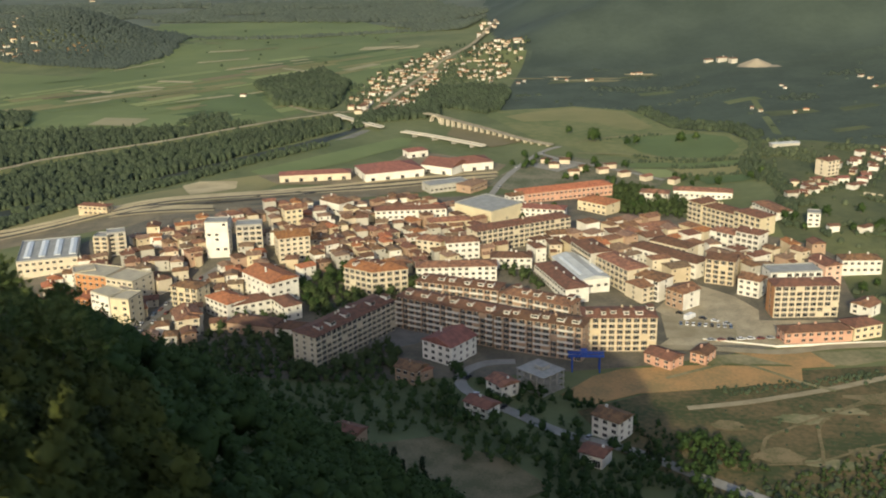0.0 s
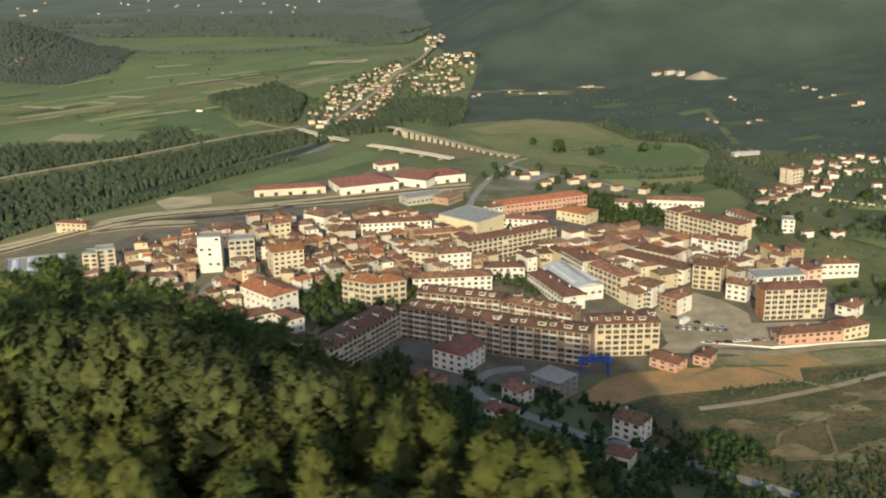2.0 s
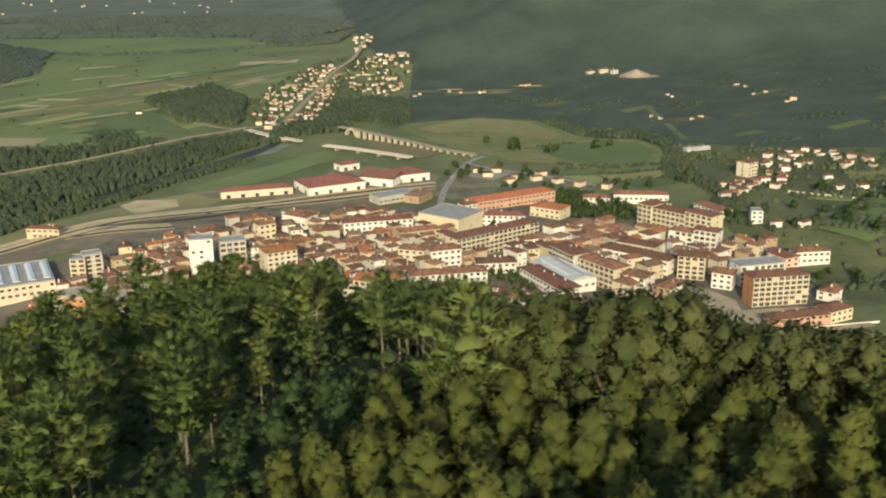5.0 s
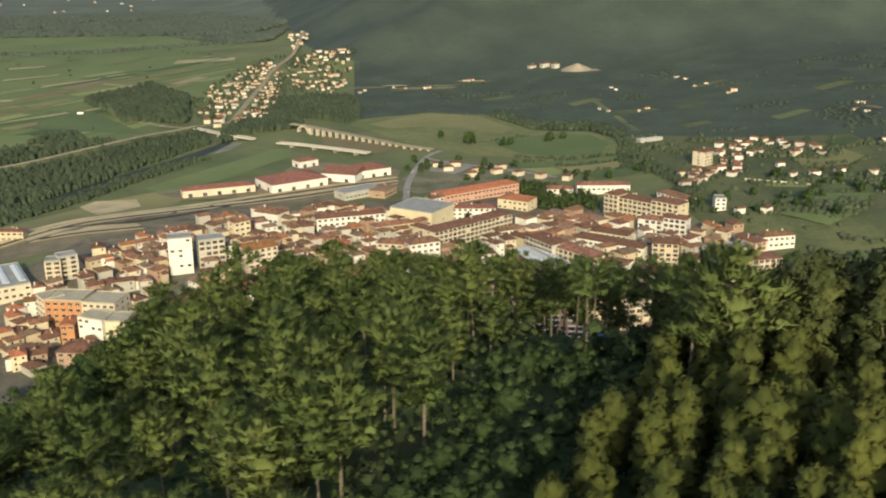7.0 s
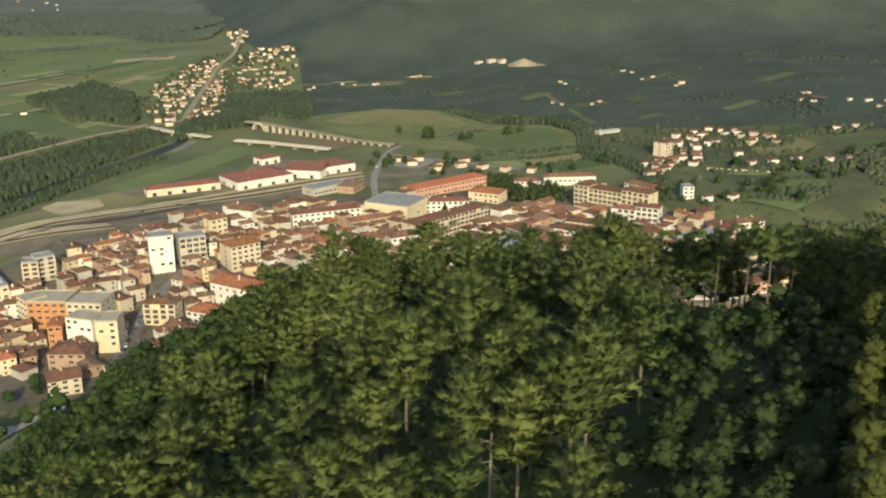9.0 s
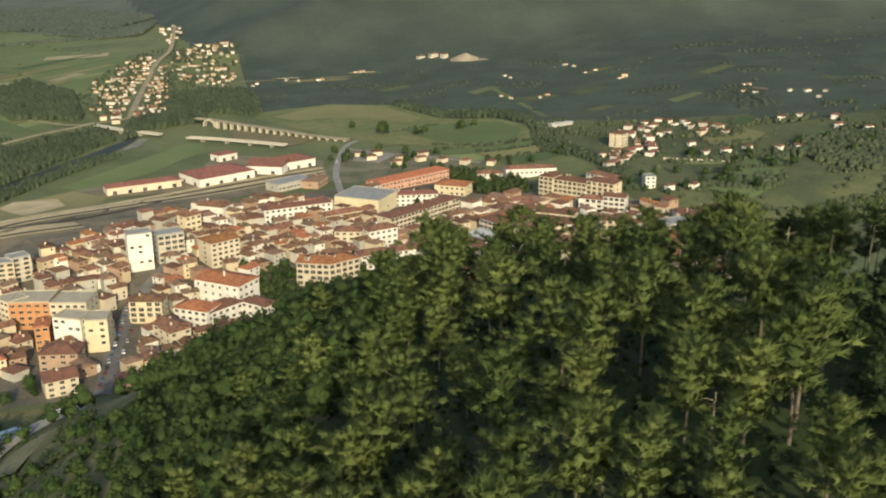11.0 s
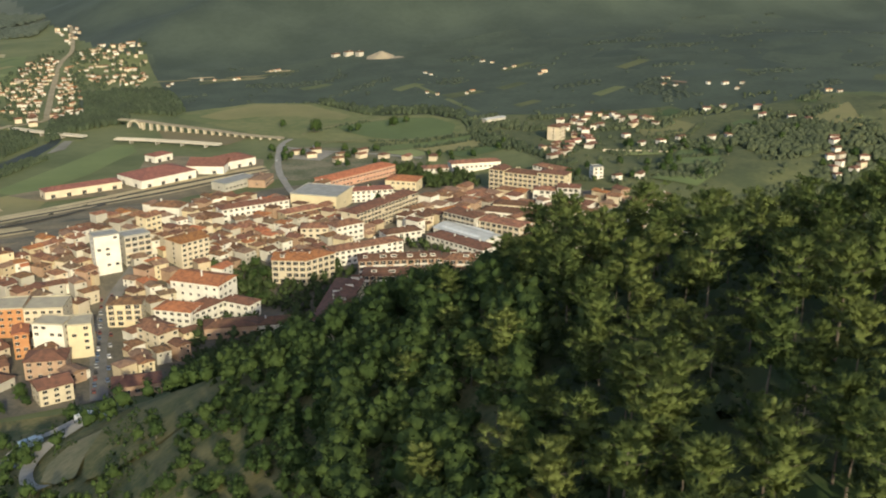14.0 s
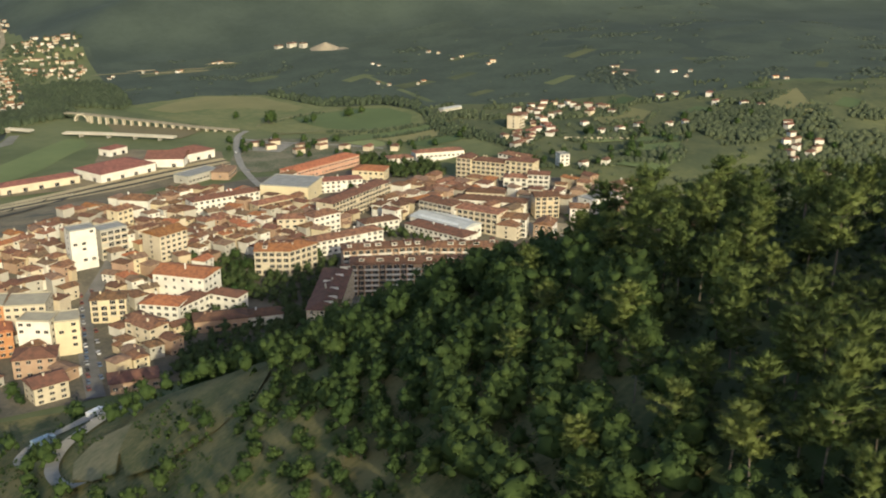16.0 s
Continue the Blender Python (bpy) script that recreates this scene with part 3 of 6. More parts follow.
ribbon("site_path", [(137, 456), (107, 434), (88, 418), (80, 410), (76, 396), (64, 383)], 1.6, TRODDEN, 0.6, "narrow dirt path across the scrub", step_m=5)
ribbon("site_path", [(150, 470), (128, 452), (116, 441), (104, 425), (101, 400), (98, 385)], 1.5, TRODDEN, 0.66, "narrow dirt path across the scrub", step_m=5)
ribbon("site_path", [(78, 388), (96, 392), (112, 402), (128, 412), (156, 418)], 1.4, TRODDEN, 0.7, "narrow ochre path across the scrub", step_m=5)
ribbon("site_path", [(42, 464), (60, 477), (75, 486), (90, 478), (102, 468), (117, 460)], 2.2, DRY_GRASS, 0.74, "pale track round the earth lot", step_m=5)
ribbon("lot_edge_road", [(33, 500), (62, 502), (98, 502), (125, 512), (160, 520)], 6, DIRT_TRACK, 0.7, "pale road along the earth lot", step_m=6)
HILL_ROAD = [(-220, 400), (-228, 376), (-237, 352), (-246, 343), (-255, 337), (-260, 327), (-261.5, 315), (-259.5, 299), (-255, 288)]
ribbon("hill_road", HILL_ROAD, 4.2, PALE_ROAD, 0.6, "narrow grey road bending round the hillside", step_m=2)
ribbon("lower_road", [(-222, 405), (-234, 378), (-248, 366), (-261, 366), (-270, 356), (-268, 338)], 4.0, PALE_ROAD, 0.6, "narrow grey lane on the hillside", step_m=2)
draped("road_bank", [(-237, 314), (-247, 322), (-255, 314), (-256.5, 300), (-252, 287), (-246, 280), (-243, 296)], DRY_GRASS, 0.5, "dry ochre cut bank beside the hill road", "earth bank", cell=3)
draped("dry_meadow", [(-197, 300), (-202, 276), (-210, 262), (-222, 258), (-236, 262), (-244, 272), (-243, 300), (-236, 322), (-226, 336), (-212, 332), (-201, 318)], HILL_GRASS, 0.4, "dry brownish meadow on the shoulder of the hill", "meadow", cell=4)
draped("orchard_meadow", [(-82, 380), (-57, 392), (-22, 376), (-4, 358), (-30, 335), (-50, 322), (-70, 345)], TRODDEN, 0.8, "pale mown slope between the trees", "meadow", cell=6)


# ---- buildings ----
TAKEN = []
WINDOWS = {}


def window_mesh(w, h):
    """A framed pane, a little proud of the wall it stands on; it faces -y."""
    key = (round(w, 2), round(h, 2))
    if key not in WINDOWS:
        s = Solid()
        s.box(-w / 2, -0.10, 0, w / 2, 0.02, h, 1)
        f = 0.09
        s.box(-w / 2 - f, -0.16, -f, w / 2 + f, 0.02, 0, 0)
        s.box(-w / 2 - f, -0.16, h, w / 2 + f, 0.02, h + f, 0)
        for k in range(1, int(w / 1.1) + 1):  # mullions
            x = -w / 2 + k * w / (int(w / 1.1) + 1)
            s.box(x - 0.05, -0.15, 0, x + 0.05, 0.02, h, 0)
        WINDOWS[key] = s.mesh("window", FRAME, GLASS)
    return WINDOWS[key]


def roof_mesh(L, D, kind, pitch, mat, over=0.5):
    """A pitched roof from z = 0 over a footprint L by D, with eaves."""
    s = Solid()
    x0, x1, y0, y1 = -over, L + over, -over, D + over
    if kind == "flat":
        s.box(0.0, 0.0, 0.0, L, D, 0.25)
        for q in ((0, 0, L, 0.3), (0, D - 0.3, L, D), (0, 0.3, 0.3, D - 0.3), (L - 0.3, 0.3, L, D - 0.3)):
            s.box(q[0], q[1], 0.25, q[2], q[3], 0.8)
        return s.mesh("roof", mat)
    if D > L and kind == "gable":  # the ridge runs along the longer side
        run, top = (x1 - x0) / 2, pitch * (x1 - x0) / 2
        a, b = ((x0 + x1) / 2, y0, top), ((x0 + x1) / 2, y1, top)
        s.poly([(x0, y0, 0), a, b, (x0, y1, 0)])
        s.poly([(x1, y0, 0), (x1, y1, 0), b, a])
        s.poly([(x0, y0, 0), (x1, y0, 0), a])
        s.poly([(x0, y1, 0), b, (x1, y1, 0)])
    else:
        top = pitch * min(x1 - x0, y1 - y0) / 2
        inset = min((y1 - y0) / 2, (x1 - x0) / 2 - 0.3) if kind == "hip" else 0
        a, b = (x0 + inset, (y0 + y1) / 2, top), (x1 - inset, (y0 + y1) / 2, top)
        s.poly([(x0, y0, 0), (x1, y0, 0), b, a])
        s.poly([(x1, y1, 0), (x0, y1, 0), a, b])
        s.poly([(x0, y1, 0), (x0, y0, 0), a])
        s.poly([(x1, y0, 0), (x1, y1, 0), b])
    s.poly([(x0, y0, 0), (x0, y1, 0), (x1, y1, 0), (x1, y0, 0)])
    s.box(x0, y0, -0.22, x1, y1, -0.02)
    return s.mesh("roof", mat)


BALCONIES = {}


def balcony_mesh(w, mat):
    if (w, mat.name) not in BALCONIES:
        m = Solid()
        m.box(-w / 2, -1.2, 0, w / 2, 0.0, 0.18)
        m.box(-w / 2, -1.2, 0.18, w / 2, -1.08, 1.05)
        m.box(-w / 2, -1.08, 0.18, -w / 2 + 0.1, 0.0, 1.0)
        m.box(w / 2 - 0.1, -1.08, 0.18, w / 2, 0.0, 1.0)
        BALCONIES[w, mat.name] = m.mesh("balcony", mat)
    return BALCONIES[w, mat.name]


WALL_WORDS = {"white_render": "white", "cream_render": "cream", "beige_render": "beige", "tan_brick": "tan brick", "yellow_render": "yellow", "orange_brick": "orange brick", "salmon_render": "salmon", "pink_render": "pink", "dark_red_render": "dark red", "grey_render": "grey"}
ROOF_WORDS = {"terracotta_tiles": "terracotta tiled", "brown_tiles": "brown tiled", "red_tiles": "red tiled", "grey_roofing": "grey sheet", "pale_roofing": "pale metal", "beige_roofing": "beige flat", "orange_tiles": "bright orange tiled", "weathered_tiles": "weathered pale tiled"}
CATEGORY = {"apartment_block": "apartment building", "terrace_house": "row house", "tower_block": "apartment building", "market_hall": "hall", "long_hall": "hall", "sports_hall": "hall", "goods_shed": "shed", "station_house": "railway building"}
brng = random.Random(5)


def block(name, a, b, depth, h, floors, wall, roof, kind=None, end=None, balconies=None, windows=True, pitch=None, group="town buildings", dormers=0, sparse=0.04, right=None):
    """A building whose front runs from a to b (as seen from the hill) and that reaches depth metres back."""
    L = math.dist(a, b)
    rz = math.atan2(b[1] - a[1], b[0] - a[0])
    c, s_ = math.cos(rz), math.sin(rz)
    corners = [(a[0] + c * u - s_ * v, a[1] + s_ * u + c * v) for u, v in ((0, 0), (L, 0), (L, depth), (0, depth))]
    z = sum(gz(*q) for q in corners) / 4 + 0.2
    TAKEN.append((a, c, s_, L, depth))
    if kind is None:
        kind = "flat" if roof in (GREY_METAL, BEIGE_ROOF) else ("hip" if L > 16 and depth < 0.8 * L else "gable")
    if balconies is None:
        balconies = name == "apartment_block" and floors >= 4
    if pitch is None:
        pitch = 0.36 if name in ("house", "villa", "terrace_house", "church") else 0.28
    words = f"{WALL_WORDS[wall.name]} {floors}-storey {CATEGORY.get(name, name).replace('_', ' ')} with {ROOF_WORDS[roof.name]} roof"
    ob = thing(name, (a[0], a[1], z), rz, words.replace("1-storey", "single-storey"), CATEGORY.get(name, name.replace("_", " ")), group)
    s = Solid()
    s.box(0, 0, -4.0, L, depth, h)
    walls = s.mesh("walls", wall, end or right or wall)
    if end:
        walls.polygons[5].material_index = 1
    if right:
        walls.polygons[3].material_index = 1
    part("wall", walls, ob)
    lid = part("roof", roof_mesh(L, depth, kind, pitch, roof, 0.15 if kind == "flat" else 0.6), ob, (0, 0, h + (0.02 if kind == "flat" else 0.24)))
    storey = h / floors
    if windows and roof is RED_TILE and floors == 1:
        for k in range(max(2, int(L / 11))):
            part("loading_door", window_mesh(3.2, 3.0), ob, ((k + 0.5) * L / max(2, int(L / 11)), 0, 0.3))
        for k in range(max(1, int(depth / 12))):
            part("loading_door", window_mesh(3.2, 3.0), ob, (0, (k + 0.5) * depth / max(1, int(depth / 12)), 0.3), -math.pi / 2)
    elif windows:
        wh = min(1.5, storey * 0.5)
        bays = max(2, int(L / 3.8))
        pane = window_mesh(2.0 if not balconies else 2.7, wh if not balconies else min(2.1, storey * 0.70))
        for fl in range(floors):
            for k in range(bays):
                if brng.random() < sparse:
                    continue
                part("window", pane, ob, ((k + 0.5) * L / bays, 0, fl * storey + storey * (0.32 if not balconies else 0.2)))
            if balconies and fl:
                width = L / bays - 0.12
                ledge = balcony_mesh(round(width, 1), WHITE if wall is TAN or wall is WHITE else CREAM)
                for k in range(bays):
                    if k % 3 != 1 or bays < 4:
                        part("balcony", ledge, ob, ((k + 0.5) * L / bays, 0, fl * storey))
        side = max(1, int(depth / 5)) if a[1] < 530 else 1
        for fl in range(floors):
            for k in range(side):
                part("window", window_mesh(1.3, wh), ob, (0, (k + 0.5) * depth / side, fl * storey + storey * 0.32), -math.pi / 2)
                part("window", window_mesh(1.3, wh), ob, (L, (k + 0.5) * depth / side, fl * storey + storey * 0.32), math.pi / 2)
    if dormers:
        for k in range(dormers):
            m = Solid()
            w = brng.uniform(2.2, 4.0)
            m.box(0, 0, -2.0, w, 4.2, 1.2)
            m.box(-0.2, -0.2, 1.2, w + 0.2, 4.4, 1.4, 1)
            m.box(0.3, -0.05, -0.2, w - 0.3, 0.0, 0.8, 2)
            part("dormer", m.mesh("dormer", WHITE, BROWN_TILE, GLASS), lid, ((k + brng.uniform(0.2, 0.6)) * L / dormers, depth * brng.choice((0.12, 0.18, 0.5)), 1.36))
    if kind != "flat" and name != "warehouse":
        m = Solid()
        m.box(-0.4, -0.35, -1.5, 0.4, 0.35, 1.3)
        m.box(-0.5, -0.45, 1.3, 0.5, 0.45, 1.45)
        for k in range(1 + int(L / 22)):
            part("chimney", m.mesh("chimney", wall), lid, (brng.uniform(0.2, 0.8) * L, depth * brng.uniform(0.4, 0.65), pitch * depth * 0.45 - 0.24))
    return ob


block("apartment_block", (101, 549), (135, 555), 13, 18, 6, CREAM, BROWN_TILE, "hip", end=ORANGE)
block("terrace_house", (102, 513), (136, 522), 10, 6, 2, SALMON, BROWN_TILE)
block("house", (45, 561.4), (54, 553), 14, 10, 3, TAN, TERRACOTTA, right=WHITE)
block("house", (31.9, 560.2), (46, 572.3), 14, 9, 3, CREAM, TERRACOTTA)
block("market_hall", (-2.7, 566.4), (14, 574), 45, 7, 1, WHITE, PALE_METAL, "gable", pitch=0.22)
block("long_hall", (-30.7, 593.9), (-9.8, 551), 14, 7, 2, WHITE, BROWN_TILE)
block("long_hall", (-57, 595.6), (-32.6, 598.2), 12, 7, 2, WHITE, BROWN_TILE)
block("apartment_block", (4.2, 598.7), (23.9, 571.2), 14, 14, 4, CREAM, TERRACOTTA)
block("apartment_block", (23.9, 576.7), (41, 564), 14, 12, 4, WHITE, TERRACOTTA)
block("apartment_block", (-69.4, 621.8), (-13.2, 662.4), 13, 15, 5, CREAM, BROWN_TILE)
block("apartment_block", (-10.3, 618.2), (2.3, 594.6), 14, 14, 4, GREY_WALL, BROWN_TILE)
block("sports_hall", (-96.1, 702.3), (-67.6, 681.4), 32, 12, 1, YELLOW, GREY_METAL)
block("apartment_block", (66, 722), (74, 713), 14, 17, 5, YELLOW, BROWN_TILE)
block("apartment_block", (75, 714), (94, 694), 14, 14, 4, YELLOW, BROWN_TILE)
block("apartment_block", (94, 694), (109, 677), 14, 14, 4, YELLOW, BROWN_TILE)
block("apartment_block", (76, 662), (90, 652), 12, 13, 4, WHITE, TERRACOTTA)
block("apartment_block", (91, 653), (104, 644), 12, 14, 4, WHITE, BROWN_TILE)
block("apartment_block", (69, 602), (85, 597), 14, 15, 5, BEIGE, BROWN_TILE)
block("house", (86, 584), (97, 578), 12, 10, 3, WHITE, TERRACOTTA)
block("apartment_block", (104, 585), (133, 592), 14, 13, 4, WHITE, GREY_METAL)
block("house", (136, 599), (146, 604), 16, 13, 4, PINK, BROWN_TILE)
block("terrace_house", (149, 618), (172, 621), 11, 8, 2, WHITE, TERRACOTTA)
block("warehouse", (24.9, 638.8), (64, 607), 14, 9, 2, WHITE, BROWN_TILE)
block("warehouse", (37.9, 647.2), (60, 631), 13, 11, 3, CREAM, BROWN_TILE)
block("apartment_block", (-124, 452), (-97, 507), 15, 17, 6, CREAM, BROWN_TILE, dormers=6)
block("apartment_block", (-97, 510), (-43, 490), 14, 18, 6, TAN, BROWN_TILE, dormers=6)
block("apartment_block", (-42, 489), (2, 478), 14, 18, 6, TAN, BROWN_TILE, dormers=6)
block("apartment_block", (2, 491), (38, 496), 15, 18, 6, BEIGE, BROWN_TILE, dormers=6)
block("villa", (-76, 473), (-60, 464), 20, 10, 3, WHITE, RED_TILE)
block("house", (9, 405), (20, 398), 11, 9, 3, WHITE, TERRACOTTA)
block("house", (-40, 440), (-32, 432), 10, 6, 2, WHITE, TERRACOTTA)
block("house", (-47, 418), (-36, 411), 9, 5, 2, WHITE, RED_TILE)
block("house", (-84, 446), (-73, 441), 10, 7, 2, TAN, TERRACOTTA)
block("house", (5, 380), (14, 376), 9, 5, 1, WHITE, RED_TILE)
block("house", (-97, 382), (-86, 378), 9, 5, 1, TAN, RED_TILE)
block("school", (-172.4, 526.3), (-160.3, 540.9), 30, 13, 3, WHITE, ORANGE_TILE)
block("house", (-207, 517.5), (-190, 506), 14, 10, 3, WHITE, ORANGE_TILE)
block("house", (-191, 507), (-170.6, 522.9), 12, 8, 2, WHITE, BROWN_TILE)
block("tower_block", (-232.1, 582.5), (-218.3, 585.2), 11, 22, 7, WHITE, GREY_METAL, sparse=0.6)
block("apartment_block", (-215.5, 591.5), (-200.4, 596.2), 12, 17, 5, GREY_WALL, GREY_METAL)
block("hotel", (-185, 581.7), (-168, 590.9), 16, 15, 5, CREAM, ORANGE_TILE)
block("apartment_block", (-137.6, 556.6), (-119.6, 548.7), 16, 14, 4, CREAM, ORANGE_TILE, dormers=6)
block("apartment_block", (-119.6, 548.7), (-100.4, 557.6), 16, 14, 4, CREAM, ORANGE_TILE)
block("factory", (-339.5, 547.8), (-307.9, 563.3), 45, 8, 2, CREAM, GREY_METAL)
block("warehouse", (-190, 820), (-145, 845), 35, 7, 1, WHITE, RED_TILE)
block("warehouse", (-262, 812), (-205, 829), 14, 6, 1, CREAM, RED_TILE)
block("warehouse", (-151, 861), (-122, 849), 30, 7, 1, WHITE, RED_TILE)
block("warehouse", (-121, 862), (-90, 877), 26, 7, 1, WHITE, RED_TILE)
block("warehouse", (-172, 912), (-156, 923), 14, 6, 1, WHITE, RED_TILE)
block("goods_shed", (-129.7, 788.4), (-101, 808), 16, 6, 1, GREY_WALL, GREY_METAL)
block("goods_shed", (-97.8, 792), (-87, 812), 14, 6, 1, TAN, PALE_TILE)
block("warehouse", (-53.5, 762.1), (13, 799), 16, 8, 2, SALMON, ORANGE_TILE)
block("house", (-62.2, 753.2), (-52.4, 759.5), 9, 7, 2, WHITE, TERRACOTTA)
block("warehouse", (-11.7, 746.8), (9.1, 732.7), 18, 8, 2, YELLOW, ORANGE_TILE)
block("warehouse", (34, 786), (55, 783), 12, 6, 2, WHITE, TERRACOTTA)
block("warehouse", (59, 787), (102, 783), 12, 6, 1, WHITE, TERRACOTTA)
block("warehouse", (111, 738), (124, 711), 12, 6, 2, WHITE, TERRACOTTA)
block("house", (140, 689), (148, 688), 9, 9, 3, WHITE, GREY_METAL)
block("apartment_block", (-290.6, 528.9), (-269.8, 525), 18, 14, 4, ORANGE, BEIGE_ROOF, balconies=False)
block("apartment_block", (-269.7, 525), (-250.9, 520.1), 18, 14, 4, CREAM, BEIGE_ROOF, balconies=False)
block("apartment_block", (-298, 539.1), (-290.7, 528.9), 12, 14, 4, CREAM, BEIGE_ROOF, balconies=False)
block("apartment_block", (-265, 499), (-251, 492), 12, 17, 5, WHITE, BEIGE_ROOF, balconies=False, sparse=0.55)
block("apartment_block", (-249, 490), (-238, 489), 14, 17, 5, YELLOW, BEIGE_ROOF, balconies=False, sparse=0.75)
block("house", (-262, 438), (-248, 442), 13, 8, 3, CREAM, BROWN_TILE)
block("house", (-269, 471), (-251, 468), 14, 9, 3, TAN, BROWN_TILE)
block("house", (-232, 437), (-211, 436), 12, 5, 1, TAN, BROWN_TILE)
block("long_hall", (-185, 492), (-159, 488), 13, 6, 1, TAN, BROWN_TILE)
block("house", (-158, 490), (-141, 488), 11, 5, 1, WHITE, BROWN_TILE)
block("house", (-171.5, 524.6), (-159, 511), 10, 8, 2, WHITE, BROWN_TILE)
block("apartment_block", (-230, 524.2), (-213, 520.1), 12, 12, 4, YELLOW, TERRACOTTA)
block("house", (-217, 497), (-208, 485), 12, 10, 3, CREAM, TERRACOTTA)
block("house", (-208, 481), (-198, 487), 12, 10, 3, CREAM, TERRACOTTA)
block("apartment_block", (-302.6, 574.7), (-293.6, 576), 10, 14, 5, BEIGE, GREY_METAL)
block("apartment_block", (-295.6, 579.3), (-285.8, 584.5), 10, 14, 5, GREY_WALL, GREY_METAL)
block("house", (-199.8, 640.7), (-190, 647.3), 10, 14, 4, YELLOW, TERRACOTTA)
block("church", (-192.9, 696.8), (-175.4, 685.5), 14, 9, 1, WHITE, TERRACOTTA)
block("apartment_block", (-147.7, 677.3), (-99.7, 688.9), 12, 10, 3, WHITE, RED_TILE)
block("apartment_block", (-107.3, 618), (-90.8, 613.1), 12, 10, 3, CREAM, TERRACOTTA)
block("apartment_block", (-86, 608.3), (-66.5, 615), 13, 11, 3, WHITE, TERRACOTTA)
block("apartment_block", (-97.8, 569.5), (-51.5, 578.3), 12, 9, 3, WHITE, TERRACOTTA)
block("apartment_block", (-70.9, 708.1), (-19.1, 703.1), 12, 9, 3, WHITE, RED_TILE)
block("apartment_block", (-91.4, 537.2), (-44.9, 526.9), 13, 16, 5, TAN, BROWN_TILE, dormers=6)
block("apartment_block", (-43.8, 528.6), (-6, 512), 13, 15, 5, TAN, TERRACOTTA, dormers=5)
block("house", (32, 482), (44, 473), 11, 5, 2, SALMON, BROWN_TILE)
block("house", (54, 486), (61, 482), 11, 5, 2, SALMON, BROWN_TILE)
block("house", (143, 562), (151, 555), 12, 6, 2, WHITE, TERRACOTTA)
block("house", (137, 522), (152, 530), 12, 7, 2, YELLOW, BROWN_TILE)
block("terrace_house", (-107.3, 665.5), (-80.1, 675.3), 10, 7, 2, BEIGE, TERRACOTTA)
block("house", (-79, 451), (-72, 445), 8, 5, 1, TAN, TERRACOTTA)
block("apartment_block", (-274, 498), (-267, 498), 12, 13, 4, ORANGE, ORANGE_TILE, balconies=False)
block("station_house", (-370.7, 679.3), (-347, 676.8), 8, 7, 2, BEIGE, BROWN_TILE)


def free(x, y, r):
    for a, c, s_, L, D in TAKEN:
        dx, dy = x - a[0], y - a[1]
        u, v = c * dx + s_ * dy, -s_ * dx + c * dy
        if -r < u < L + r and -r < v < D + r:
            return False
    return True


def house(x, y, L, D, h, rz, wall, roof, name="house", group="town houses", windows=True, floors=2):
    c, s_ = math.cos(rz), math.sin(rz)
    a = (x - c * L / 2 + s_ * D / 2, y - s_ * L / 2 - c * D / 2)
    z = gz(x, y) + 0.2
    TAKEN.append((a, c, s_, L, D))
    ob = thing(name, (a[0], a[1], z), rz, f"{WALL_WORDS[wall.name]} {floors}-storey house with {ROOF_WORDS[roof.name]} roof".replace("1-storey", "single-storey"), "house", group)
    m = Solid()
    m.box(0, 0, -3.0, L, D, h)
    part("wall", m.mesh("wall", wall), ob)
    lid = part("roof", roof_mesh(L, D, brng.choice(("gable", "gable", "hip")), brng.uniform(0.26, 0.42), roof, 0.5), ob, (0, 0, h + 0.24))
    if windows:
        storey = h / floors
        sides = ((0.0, (0, 0), (1, 0), L), (-math.pi / 2, (0, D), (0, -1), D), (math.pi / 2, (L, 0), (0, 1), D), (math.pi, (L, D), (-1, 0), L))
        turn_w, (u0, v0), (du, dv), run = max(sides, key=lambda q: math.cos(rz + q[0]))  # the side that looks down the valley
        bays = max(2, int(run / 3.6))
        for fl in range(floors):
            for k in range(bays):
                if brng.random() < 0.5:
                    w = (k + 0.5) * run / bays
                    part("window", window_mesh(1.0, 1.25), ob, (u0 + du * w, v0 + dv * w, fl * storey + storey * 0.3), turn_w)
        if brng.random() < 0.7:  # a lower wing with its own lean-to roof
            m = Solid()
            u, w, t = brng.uniform(0, L * 0.4), brng.uniform(3.5, 5.0), h * brng.uniform(0.45, 0.8)
            m.box(u, -2.6, -2.0, u + w, 0.0, t)
            m.poly([(u - 0.3, -3.0, t), (u + w + 0.3, -3.0, t), (u + w + 0.3, -0.02, t + 1.1), (u - 0.3, -0.02, t + 1.1)], 1)
            m.poly([(u - 0.3, -3.0, t - 0.15), (u - 0.3, -0.02, t - 0.15), (u + w + 0.3, -0.02, t - 0.15), (u + w + 0.3, -3.0, t - 0.15)], 1)
            m.poly([(u - 0.3, -3.0, t - 0.15), (u + w + 0.3, -3.0, t - 0.15), (u + w + 0.3, -3.0, t), (u - 0.3, -3.0, t)], 1)
            part("wing", m.mesh("wing", brng.choice((wall, WHITE, BEIGE)), brng.choice((roof, BROWN_TILE, PALE_TILE))), ob)
        if brng.random() < 0.4:
            return ob
        m = Solid()
        m.box(-0.35, -0.35, -1.2, 0.35, 0.35, 1.0)
        m.box(-0.45, -0.45, 1.0, 0.45, 0.45, 1.15)
        part("chimney", m.mesh("chimney", wall), lid, (L * brng.uniform(0.2, 0.8), D * 0.6, 1.36))
    return ob


